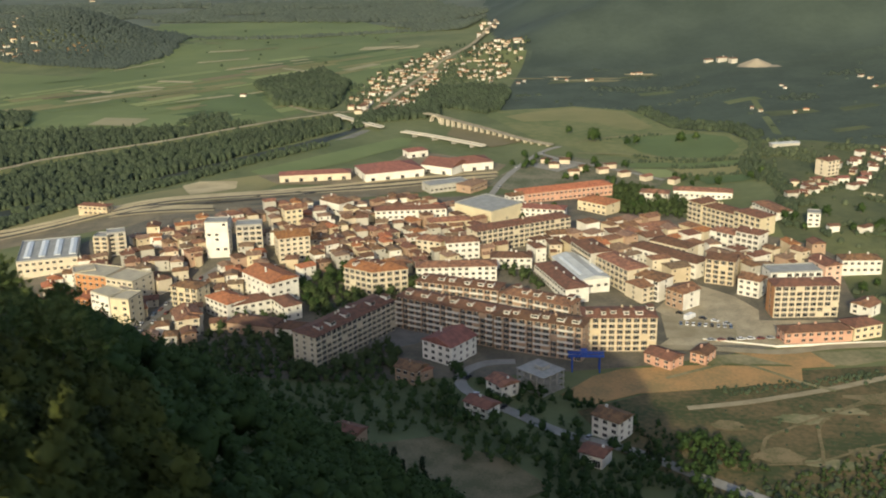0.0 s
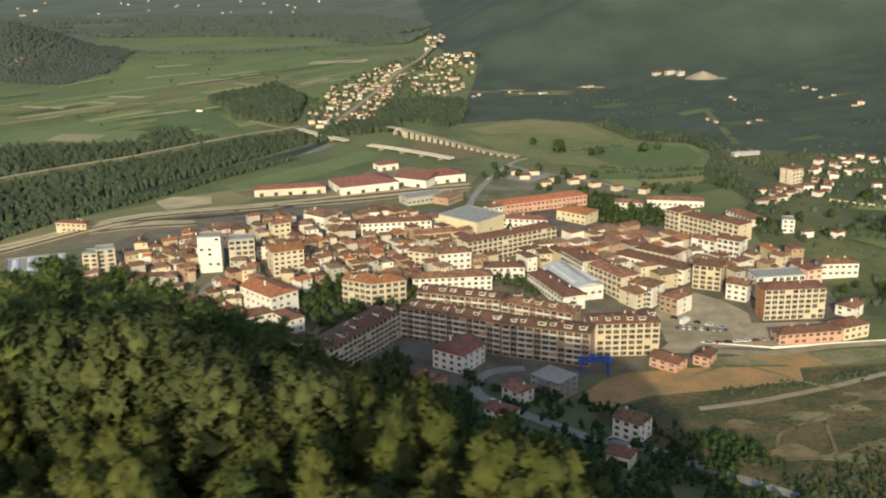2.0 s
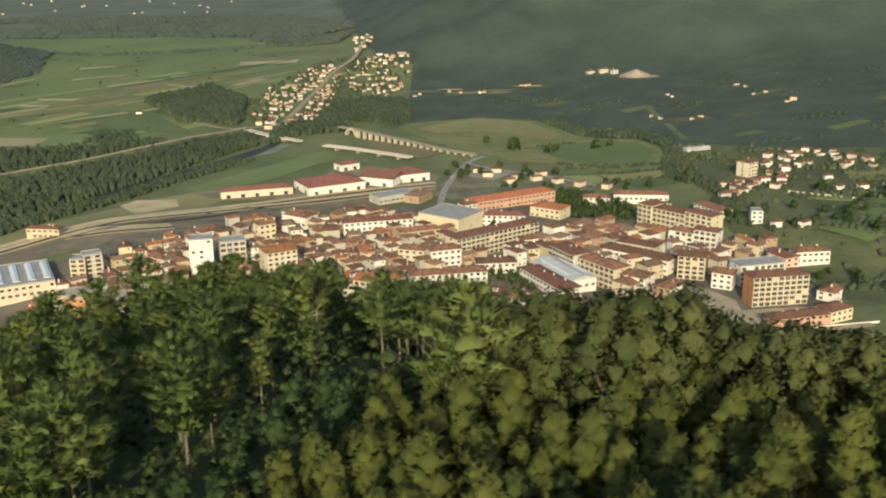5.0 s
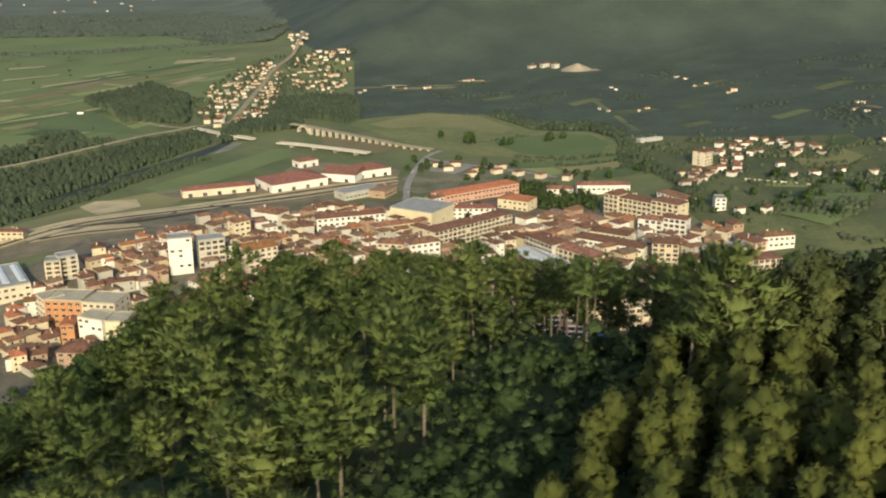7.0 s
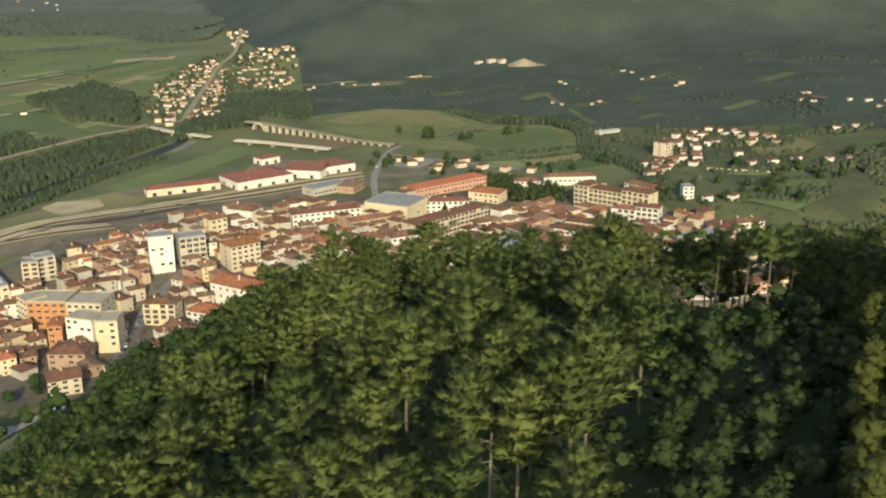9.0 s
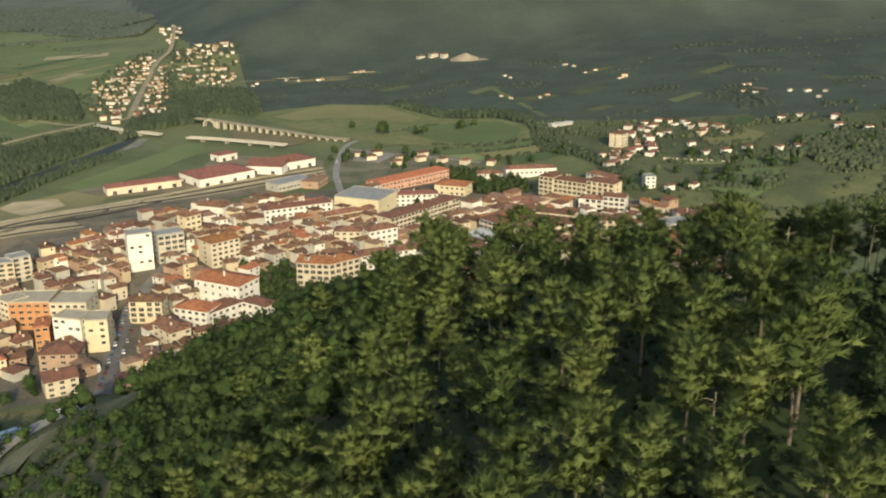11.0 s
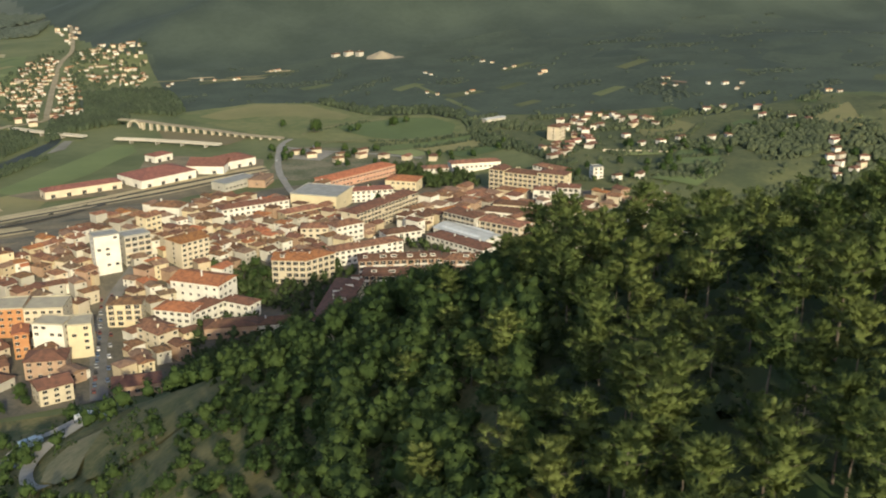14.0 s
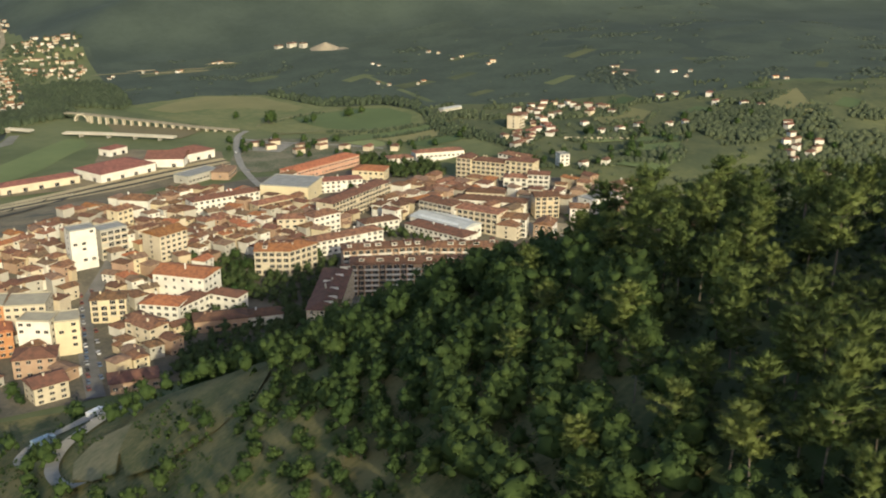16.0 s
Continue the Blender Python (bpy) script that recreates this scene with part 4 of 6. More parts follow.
# old town: close rows of small houses along its lanes
OLD_TOWN = [(-306.4, 565.2), (-280.8, 621), (-225.2, 688.8), (-147.9, 755.5), (-92.7, 720.2), (-57.8, 680.4), (-52.9, 621.8), (-97.1, 585.6), (-145, 582.5), (-160.1, 569.4), (-200.4, 548.8), (-189.7, 519.3), (-195, 470), (-228, 452), (-290, 470), (-314.5, 519.3)]
NEW_TOWN = [(-48.1, 607.3), (-11.3, 672.6), (39.9, 718.1), (110, 650), (150, 640), (145, 590), (95, 600), (60, 600), (19.9, 617.6), (-4.5, 625.4)]
town_turn = radians(30)
paints = [WHITE, WHITE, WHITE, CREAM, CREAM, BEIGE, BEIGE, YELLOW, GREY_WALL, GREY_WALL, TAN, TAN]
tiles = [TERRACOTTA, TERRACOTTA, BROWN_TILE, BROWN_TILE, ORANGE_TILE, PALE_TILE, PALE_TILE]
trng = random.Random(21)
for outline, pitch_x, pitch_y, low, high in ((OLD_TOWN, 9.1, 9.0, 4.2, 8.6), (NEW_TOWN, 13.5, 14.0, 7.0, 11.0)):
    for i in range(-60, 60):
        for j in range(-60, 60):
            u = i * pitch_x + (3 if j % 2 else 0) + trng.uniform(-1.5, 1.5)
            v = j * pitch_y + 4 * math.sin(i * 0.7) + trng.uniform(-1.5, 1.5)
            x = u * math.cos(town_turn) - v * math.sin(town_turn) - 150
            y = u * math.sin(town_turn) + v * math.cos(town_turn) + 600
            L, D = trng.uniform(6.8, pitch_x + 0.4), trng.uniform(6.8, pitch_y - 0.4)
            if not inside(x, y, outline) or not free(x, y, 3.6):
                continue
            if min(abs(x + 237 - (y - 440) * 0.09), 99) < 9 and y < 660:
                continue
            h = trng.uniform(low, high)
            house(x, y, L, D, h, town_turn + trng.choice((0, math.pi / 2, -math.pi / 2, math.pi)) + trng.uniform(-0.3, 0.3), trng.choice(paints), trng.choice(tiles), floors=2 if h < 6.6 else 3, windows=y < 660)

# small houses beside the roundabout
for x, y in ((-30, 905), (-38, 888), (-12, 880), (4, 872), (-20, 862), (22, 862), (40, 850), (-46, 905), (62, 842), (10, 890)):
    house(x, y, 9, 6.5, 4, 0.4 + 0.01 * x, CREAM, BROWN_TILE if x % 4 else TERRACOTTA, name="cottage", group="houses by the roundabout", windows=False)

# houses on the eastern rise, along its lanes
erng = random.Random(8)
GARDENS = []
block("apartment_block", (176, 822), (186, 830), 12, 12, 4, CREAM, BROWN_TILE, group="hillside houses", balconies=False)
for crowd, spots in (
    (3, ((155, 785), (165, 805), (184, 845), (203, 864), (226, 892), (247, 902), (217, 857), (204, 820), (198, 836), (195, 792), (175, 800), (150, 770))),
    (2, ((262, 907), (273, 898), (229, 856), (245, 858), (268, 872), (282, 874), (289, 854), (286, 838), (265, 844), (370, 690), (342, 661), (342, 649), (348, 639), (329, 644))),
    (1, ((238, 810), (235, 777), (252, 773), (274, 776), (292, 755), (309, 754), (352, 852), (371, 853), (391, 825), (374, 794), (388, 770), (393, 753), (358, 673), (327, 631), (337, 607), (369, 652), (141, 764), (154, 677), (173, 675), (265, 584))),
):
    for n, (sx, sy) in enumerate(spots):
        for k in range(crowd):
            x, y = (sx, sy) if not k else (sx + erng.uniform(-13, 13), sy + erng.uniform(-13, 13))
            if free(x, y, 3.6):
                GARDENS.append((x, y))
                house(x, y, erng.uniform(5.0, 8.5), erng.uniform(4.5, 6.5), erng.uniform(2.6, 4.2), erng.uniform(-0.6, 0.8), erng.choice((WHITE, WHITE, WHITE, CREAM, GREY_WALL)), erng.choice((TERRACOTTA, BROWN_TILE, BROWN_TILE, RED_TILE)), name="cottage", group="hillside houses", windows=crowd == 3 and not k)


def joined_houses(name, spots, rng, label, size=1.0):
    """Far houses, a few strokes each, as one body: walls, pitched roof with eaves, a dark door."""
    s = Solid()
    for x, y in spots:
        L, D, h, rz = size * rng.uniform(4.5, 8.5), size * rng.uniform(4.5, 6.5), size * rng.uniform(2.8, 4.6), rng.uniform(-0.3, 0.9)
        if rng.random() < 0.16:  # a long row house or barn
            L, h = L * rng.uniform(1.5, 2.3), h * rng.uniform(0.8, 1.3)
        c, s_ = math.cos(rz), math.sin(rz)
        z = gz(x, y)
        wall_slot, roof_slot = rng.choice((0, 1, 1, 5)), rng.choice((2, 2, 6))

        def put(u, v, w):
            return (x + c * u - s_ * v, y + s_ * u + c * v, z + w)

        foot = [(-L / 2, -D / 2), (L / 2, -D / 2), (L / 2, D / 2), (-L / 2, D / 2)]
        for (u0, v0), (u1, v1) in zip(foot, foot[1:] + foot[:1]):
            s.poly([put(u0, v0, -1), put(u1, v1, -1), put(u1, v1, h), put(u0, v0, h)], wall_slot)
        e, top = 0.5, h + 0.36 * (D / 2 + 0.5)
        s.poly([put(-L / 2 - e, -D / 2 - e, h), put(L / 2 + e, -D / 2 - e, h), put(L / 2 + e, 0, top), put(-L / 2 - e, 0, top)], roof_slot)
        s.poly([put(L / 2 + e, D / 2 + e, h), put(-L / 2 - e, D / 2 + e, h), put(-L / 2 - e, 0, top), put(L / 2 + e, 0, top)], roof_slot)
        for q in (-1, 1):
            s.poly([put(q * L / 2, -D / 2, h), put(q * L / 2, D / 2, h), put(q * L / 2, 0, top - 0.2)], wall_slot)
        s.poly([put(-0.7, -D / 2 - 0.05, 0.6), put(0.7, -D / 2 - 0.05, 0.6), put(0.7, -D / 2 - 0.05, h * 0.6), put(-0.7, -D / 2 - 0.05, h * 0.6)], 4)
    return tagged(new(name, s.mesh(name, WHITE, CREAM, TERRACOTTA, BROWN_TILE, GLASS, GREY_WALL, ORANGE_TILE)), label, "houses", kind="stuff")


# far village along its road
LOWER_VILLAGE = [(-310, 1175), (-328, 1391), (-308, 1544), (-272, 1718), (-231, 1529), (-223, 1307), (-225, 1165), (-264, 1110)]
UPPER_VILLAGE = [(-226, 1450), (-217, 1660), (-187, 1708), (-130, 1609), (-126, 1516), (-150, 1354), (-191, 1398)]
FAR_VILLAGE = [(-260, 2039), (-214, 2006), (-199, 1781), (-234, 1796)]
VILLAGE_STREET = [(-264, 1130), (-262, 1217), (-256, 1400), (-244, 1598), (-226, 1720)]
vrng = random.Random(4)
village_rest = []


def to_street(x, y):
    return min(abs(x - (a[0] + (b[0] - a[0]) * (y - a[1]) / (b[1] - a[1]))) if a[1] <= y <= b[1] else 99 for a, b in zip(VILLAGE_STREET, VILLAGE_STREET[1:]))


for outline, wanted, gap in ((LOWER_VILLAGE, 140, 7.2), (UPPER_VILLAGE, 74, 8.5), (FAR_VILLAGE, 14, 13)):
    made, guard = 0, 0
    xs, ys = [p[0] for p in outline], [p[1] for p in outline]
    while made < wanted and guard < 8000:
        guard += 1
        x, y = vrng.uniform(min(xs), max(xs)), vrng.uniform(min(ys), max(ys))
        if not inside(x, y, outline) or to_street(x, y) < 7 or not free(x, y, 5) or any(math.dist((x, y), q) < gap for q in village_rest) or (outline is LOWER_VILLAGE and vrng.random() < 0.012 * to_street(x, y)):
            continue
        made += 1
        if y < 1200:
            house(x, y, vrng.uniform(6.2, 9.6), vrng.uniform(5.4, 7.2), vrng.uniform(3.6, 5.4), vrng.uniform(-0.3, 0.9), vrng.choice((WHITE, WHITE, CREAM, CREAM, BEIGE)), vrng.choice((TERRACOTTA, TERRACOTTA, BROWN_TILE)), name="village_house", group="village houses", windows=False)
        else:
            village_rest.append((x, y))
joined_houses("village_houses", village_rest, vrng, "white village houses with terracotta roofs along a road", 0.76)
house(-452, 1241, 7, 5, 3, 0.1, WHITE, BROWN_TILE, name="field_hut", group="", windows=False)
joined_houses("hamlet_houses", [(cx + vrng.gauss(0, 14), cy + vrng.gauss(0, 14)) for cx, cy in ((-1026, 1647), (-1018, 1681), (-933, 1554), (-968, 1546), (-977, 1597), (-945, 1550)) for n in range(4)], vrng, "scattered white houses of a far hamlet")
joined_houses("horizon_houses", [(vrng.uniform(-1900, -650), vrng.uniform(2850, 3600)) for n in range(24)], vrng, "scattered white houses on the horizon plain")
joined_houses("foot_houses", [(cx + vrng.gauss(0, 9), cy + vrng.gauss(0, 9)) for cx, cy in ((-113, 1375), (-60, 1392), (-15, 1391), (47, 1431), (307, 1314), (305, 1232), (323, 1167), (407, 1015), (399, 985), (441, 920), (209, 1266), (164, 1108), (200, 1104), (488, 842), (432, 949)) for n in range(2)], vrng, "scattered white houses at the foot of the mountain", 0.66)


# ---- viaduct and bridges ----
def deck_mesh(line, width, bottom, top, mat):
    """One welded slab with low parapets along a line; bottom and top give heights by the share of its length."""
    verts, quads = [], []
    n = len(line)
    for k, p in enumerate(line):
        ahead = (line[min(k + 1, n - 1)] - line[max(k - 1, 0)]).normalized()
        side = Vector((-ahead.y, ahead.x, 0))
        lo, hi = bottom(k / (n - 1)), top(k / (n - 1))
        for q, z in ((-0.5, lo), (-0.5, hi + 0.6), (-0.45, hi + 0.6), (-0.45, hi), (0.45, hi), (0.45, hi + 0.6), (0.5, hi + 0.6), (0.5, lo)):
            c = p + side * q * width
            verts.append((c.x, c.y, z))
        if k:
            a, b = 8 * (k - 1), 8 * k
            quads += [(a + i, a + (i + 1) % 8, b + (i + 1) % 8, b + i) for i in range(8)]
    quads += [tuple(range(8)), tuple(range(8 * n - 1, 8 * n - 9, -1))]
    return mesh_from("deck", verts, quads, [mat])


def viaduct():
    line = smooth_line([(-192, 1096), (-180, 1087), (-164, 1073), (-142, 1053), (-120, 1034), (-100, 1016), (-81, 998), (-62, 984), (-44, 974)], 1.0)
    n = len(line)
    ob = thing("viaduct", (0, 0, 0), 0, "pale stone railway viaduct with a long row of piers", "viaduct")

    def top(f):
        return 9.0 - 7.6 * max(0.0, f - 0.12)

    part("deck", deck_mesh(line[::4], 4.6, lambda f: top(f) - 0.9, top, DARK_STONE), ob)
    for k in range(30, n - 6, 9):
        p, q = line[k], line[min(k + 1, n - 1)]
        high = top(k / (n - 1)) - 0.9
        m = Solid()
        m.box(-0.85, -2.0, -1, 0.85, 2.0, high - 0.75)
        for i in range(3):  # corbelled head under the deck
            w1 = 0.85 + 1.2 * ((i + 1) / 3) ** 2
            m.box(-w1, -1.95, high - 0.75 + i * 0.25, w1, 1.95, high - 0.75 + (i + 1) * 0.25 + 0.01)
        part("pier", m.mesh("pier", STONE), ob, (p.x, p.y, 0), math.atan2((q - p).y, (q - p).x))
    arch = Solid()
    for k in range(18):
        a0, a1 = math.pi * k / 18, math.pi * (k + 1) / 18
        r0, r1 = 6.6, 8.2
        pts = [(-r0 * math.cos(a0), r0 * math.sin(a0)), (-r1 * math.cos(a0), r1 * math.sin(a0)), (-r1 * math.cos(a1), r1 * math.sin(a1)), (-r0 * math.cos(a1), r0 * math.sin(a1))]
        for y0, flip in ((-2.4, 1), (2.4, -1)):
            arch.poly([(x, y0, z + 1) for x, z in pts][::flip])
        arch.poly([(pts[0][0], -2.4, pts[0][1] + 1), (pts[3][0], -2.4, pts[3][1] + 1), (pts[3][0], 2.4, pts[3][1] + 1), (pts[0][0], 2.4, pts[0][1] + 1)])
        arch.poly([(pts[1][0], -2.4, pts[1][1] + 1), (pts[1][0], 2.4, pts[1][1] + 1), (pts[2][0], 2.4, pts[2][1] + 1), (pts[2][0], -2.4, pts[2][1] + 1)])
    part("arch", arch.mesh("arch", STONE), ob, (-177, 1084.5, 0.2), -0.70)


viaduct()


def bridge(points, height, width, label):
    line = smooth_line(points, 5.0)
    ob = thing("bridge", (0, 0, 0), 0, label, "bridge", "road bridges")
    part("deck", deck_mesh(line, width, lambda f: height - 0.9, lambda f: height, PALE_CONCRETE), ob)
    for k in range(3, len(line) - 1, 5):
        m = Solid()
        m.box(-0.6, -width * 0.4, -1, 0.6, width * 0.4, height - 0.88)
        part("pier", m.mesh("pier", CONCRETE), ob, (line[k].x, line[k].y, 0), -0.8)


bridge([(-200, 1019), (-171, 1002), (-141, 981), (-109, 957)], 4.0, 7, "pale concrete road overpass")
bridge([(-296, 1110), (-285, 1098), (-273, 1084), (-254, 1066), (-227, 1041)], 4.0, 7, "pale concrete road bridge over the river")


# ---- trees ----
def ico(level):
    bm = bmesh.new()
    bmesh.ops.create_icosphere(bm, subdivisions=level, radius=1.0)
    v = np.array([q.co[:] for q in bm.verts])
    f = np.array([[q.index for q in p.verts] for p in bm.faces])
    bm.free()
    return v, f


OCTA = np.array([(1, 0, 0), (-1, 0, 0), (0, 1, 0), (0, -1, 0), (0, 0, 1), (0, 0, -1)], float), np.array([(0, 2, 4), (2, 1, 4), (1, 3, 4), (3, 0, 4), (2, 0, 5), (1, 2, 5), (3, 1, 5), (0, 3, 5)])
ICO = {0: OCTA, 1: ico(1), 2: ico(2)}


def unit(a):
    return a / np.maximum(np.linalg.norm(a, axis=1, keepdims=True), 1e-6)


class Crown:
    """A crown of leafy lumps: rough rounded cores shingled with leaf sprays; the shading normals follow the lumps."""

    def __init__(self, seed, heart=(0, 0, 0), whole=0.45):
        self.rng = np.random.default_rng(seed)
        self.heart, self.whole = np.asarray(heart, float), whole
        self.v, self.f, self.m, self.n = [], [], [], 0

    def add(self, v, f, normals):
        out = unit(v - self.heart)
        self.v.append(v)
        self.m.append(unit(unit(normals) * (1 - self.whole) + out * self.whole))
        self.f += (f + self.n).tolist()
        self.n += len(v)

    def lump(self, centre, radii, level=1, rough=0.16):
        base, tris = ICO[level]
        radii = np.asarray(radii, float)
        v = base * (1 + rough * self.rng.normal(size=(len(base), 1)).clip(-1.8, 1.8)) * radii
        self.add(v + np.asarray(centre), tris, base / radii)

    def sprays(self, centre, radii, count, long, wide, up=0.3, along=0.35, lead=(0, 0, 0), near=0.55):
        """Pointed sprays lying over a lump like shingles, tips standing off it."""
        rng = self.rng
        radii = np.asarray(radii, float)
        d = rng.normal(size=(count, 3))
        d[:, 2] += 0.35
        d = unit(d)
        p = np.asarray(centre) + d * radii * rng.uniform(near, 1.02, (count, 1))
        a = unit(d * along + unit(rng.normal(size=(count, 3))) * 0.6 + np.asarray(lead, float) + np.array([0, 0, up]))
        t = unit(np.cross(d + 0.35 * rng.normal(size=(count, 3)), a))
        s = rng.uniform(0.6, 1.3, (count, 1))
        q = np.stack([p - t * wide * s - a * long * 0.4 * s, p + t * wide * s - a * long * 0.4 * s, p + a * long * 0.75 * s], 1)
        face = np.cross(q[:, 1] - q[:, 0], q[:, 2] - q[:, 0])
        back = (face * d).sum(1) < 0
        q[back] = q[back][:, ::-1]
        self.add(q.reshape(-1, 3), np.arange(3 * count).reshape(-1, 3), np.repeat(d + 0.16 * rng.normal(size=(count, 3)), 3, 0))

    def arrays(self):
        return np.concatenate(self.v), self.f, np.concatenate(self.m)

    def mesh(self, mat):
        return leafy_mesh("crown", *self.arrays(), mat)


def leafy_mesh(name, v, f, normals, mat):
    me = mesh_from(name, v, f, [mat])
    me.polygons.foreach_set("use_smooth", [True] * len(f))
    me.normals_split_custom_set_from_vertices(normals.tolist())
    return me


def pine_meshes(seed, height, flat=0.5, spread=1.0, bare=0.0):
    """A pine: bare pale trunk, whorls of rising limbs, each carrying flattened sprays of needles."""
    rng = np.random.default_rng(seed)
    crown = Crown(seed + 7, (0, 0, height * 0.55), 0.5)
    s = Solid()
    lean = rng.normal(size=2) * 0.5
    stations = [Vector((lean[0] * (k / 5) ** 2, lean[1] * (k / 5) ** 2, height * 0.97 * k / 5)) for k in range(6)]
    for k in range(5):
        s.tube(stations[k], stations[k + 1], 0.20 * (1 - k / 5.6), 0.20 * (1 - (k + 1) / 5.6), 5)
    start = bare or rng.uniform(0.40, 0.56)
    z = height * start
    while z < height * 0.95:
        f = z / height
        g = (f - start) / (1 - start)
        base = Vector((lean[0] * f * f, lean[1] * f * f, z))
        reach = height * 0.27 * spread * min(1.0, 0.62 + 1.3 * g) * min(1.0, (1.08 - g) * 1.6) * rng.uniform(0.8, 1.1)
        heart = reach * (0.50 if bare else 0.62)
        crown.lump(base, (heart * 0.5, heart * 0.5, height * 0.04), 0, 0.3)
        crown.sprays(base, (heart, heart, height * 0.07), 40, 0.80, 0.10, 0.55, 0.4)
        turn0 = rng.uniform(0, 6.28)
        arms = int(rng.integers(4, 6))
        for a in range(arms):
            if rng.random() < 0.18:
                continue
            w = turn0 + 2 * math.pi * a / arms + rng.normal() * 0.3
            length = reach * rng.uniform(0.65, 1.2)
            rise = rng.uniform(0.12, 0.38) + 0.35 * g
            tip = base + Vector((math.cos(w) * length, math.sin(w) * length, length * rise))
            s.tube(base, tip, 0.04, 0.015, 3)
            lead = (0.5 * math.cos(w), 0.5 * math.sin(w), 0.15)
            for q in (0.60, 1.0):
                r = rng.uniform(0.60, 1.15) * (0.72 + 0.30 * q) * (1.1 - 0.25 * g)
                c = np.array(base.lerp(tip, q)) + rng.normal(size=3) * np.array([0.25, 0.25, 0.10])
                crown.lump(c, (r * 0.5, r * 0.5, r * 0.26), 0, 0.3)
                crown.sprays(c + np.array([0, 0, 0.08]), (r, r, r * flat), 34, 0.85, 0.088, 0.45, 0.35, lead)
        z += height * rng.uniform(0.060, 0.092)
    top = np.array([lean[0], lean[1], height * 0.965])
    crown.lump(top, (0.34, 0.34, 0.5), 1)
    crown.sprays(top, (0.5, 0.5, 0.7), 26, 0.42, 0.08, 0.8, 0.6)
    return s.mesh("trunk", BARK), crown.mesh(NEEDLES), crown.arrays()


def cone_meshes(seed, height, lobes=20, fat=1.0, low=0.14, sharp=0.5):
    """A bushy young conifer: a blunt dome of soft rounded lobes down almost to the ground."""
    rng = np.random.default_rng(seed)
    crown = Crown(seed + 3, (0, 0, height * 0.45), 0.5)
    s = Solid()
    s.tube((0, 0, 0), (0, 0, height * 0.9), 0.13, 0.03, 5)

    def girth(f):
        return height * 0.178 * fat * min(1.0, (f / 0.26) ** 0.6) * max(0.0, 1 - f) ** sharp

    for k in range(4):
        f = 0.20 + 0.20 * k
        crown.lump((0, 0, f * height), (girth(f) * 0.86, girth(f) * 0.86, height * 0.14), 1, 0.10)
    for i in range(lobes):
        f = low + (0.92 - low) * ((i + 0.5) / lobes) ** 0.85
        w = i * 2.4 + rng.normal() * 0.3
        r = girth(f) * rng.uniform(0.55, 0.86)
        c = np.array((math.cos(w) * r, math.sin(w) * r, f * height))
        size = height * fat * (0.044 + 0.038 * girth(f) / (height * 0.15 * fat)) * rng.uniform(0.75, 1.25)
        crown.lump(c, (size * 0.84, size * 0.84, size), 0, 0.15)
        crown.sprays(c, (size, size, size * 1.25), 50, 0.36, 0.12, 0.4, 0.42, near=0.68)
    tip = (0, 0, height * 0.93)
    crown.sprays(tip, (height * 0.05, height * 0.05, height * 0.08), 40, 0.30, 0.10, 0.6, 0.3)
    return s.mesh("trunk", BARK), crown.mesh(PLANTATION), crown.arrays()


def round_crown(seed, height, lumps=13, count=24, slim=1.0, leaf=0.36, grain=1.0):
    """A rounded, billowing crown: a dense heart with leafy heads standing round and over it."""
    rng = np.random.default_rng(seed)
    crown = Crown(seed + 5, (0, 0, height * 0.42), 0.5)
    spots = []
    long, wide = leaf * height / 8, leaf * 0.48 * height / 8
    if slim == 1.0:
        crown.lump((0, 0, height * 0.50), (height * 0.24, height * 0.24, height * 0.24), 1, 0.15)
    for i in range(lumps):
        w = i * 2.4 + rng.normal() * 0.35
        f = i / max(1, lumps - 1)
        r = height * 0.27 * math.sqrt(max(0.05, 1 - (f * 1.05 - 0.25) ** 2)) * slim * rng.uniform(0.75, 1.1) * (0.25 if i == lumps - 1 else 1)
        c = np.array((math.cos(w) * r, math.sin(w) * r, height * (0.26 + 0.54 * f)))
        size = height * rng.uniform(0.095, 0.19) * (1.35 if lumps < 9 else grain)
        crown.lump(c, (size * 0.62 * slim**0.5, size * 0.62 * slim**0.5, size * 0.60), 0, 0.25)
        crown.sprays(c, (size * slim**0.5, size * slim**0.5, size * 0.92), count, long, wide, 0.2, 0.3, near=0.72)
        spots.append(c)
    return crown, spots


def round_meshes(seed, height, mat=None, slim=1.0, lumps=13, count=24, leaf=0.36, grain=1.0):
    crown, spots = round_crown(seed, height, lumps, count, slim, leaf, grain)
    s = Solid()
    s.tube((0, 0, 0), (0, 0, height * 0.5), 0.17, 0.10, 6)
    for c in spots[::3]:
        s.tube((0, 0, height * 0.25), c, 0.07, 0.03, 4)
    return s.mesh("trunk", BARK), crown.mesh(mat or LEAVES), crown.arrays()


def plant(name, meshes, x, y, rz, scale, label, category, group, sink=0.3, tall=1.0):
    trunk = new(name, meshes[0])
    trunk.location = (x, y, gz(x, y) - sink)
    trunk.rotation_euler = (0, 0, rz)
    trunk.scale = (scale, scale, scale * tall)
    tagged(trunk, label, category, group)
    crown = new("crown", meshes[1])
    crown.parent = trunk
    return trunk


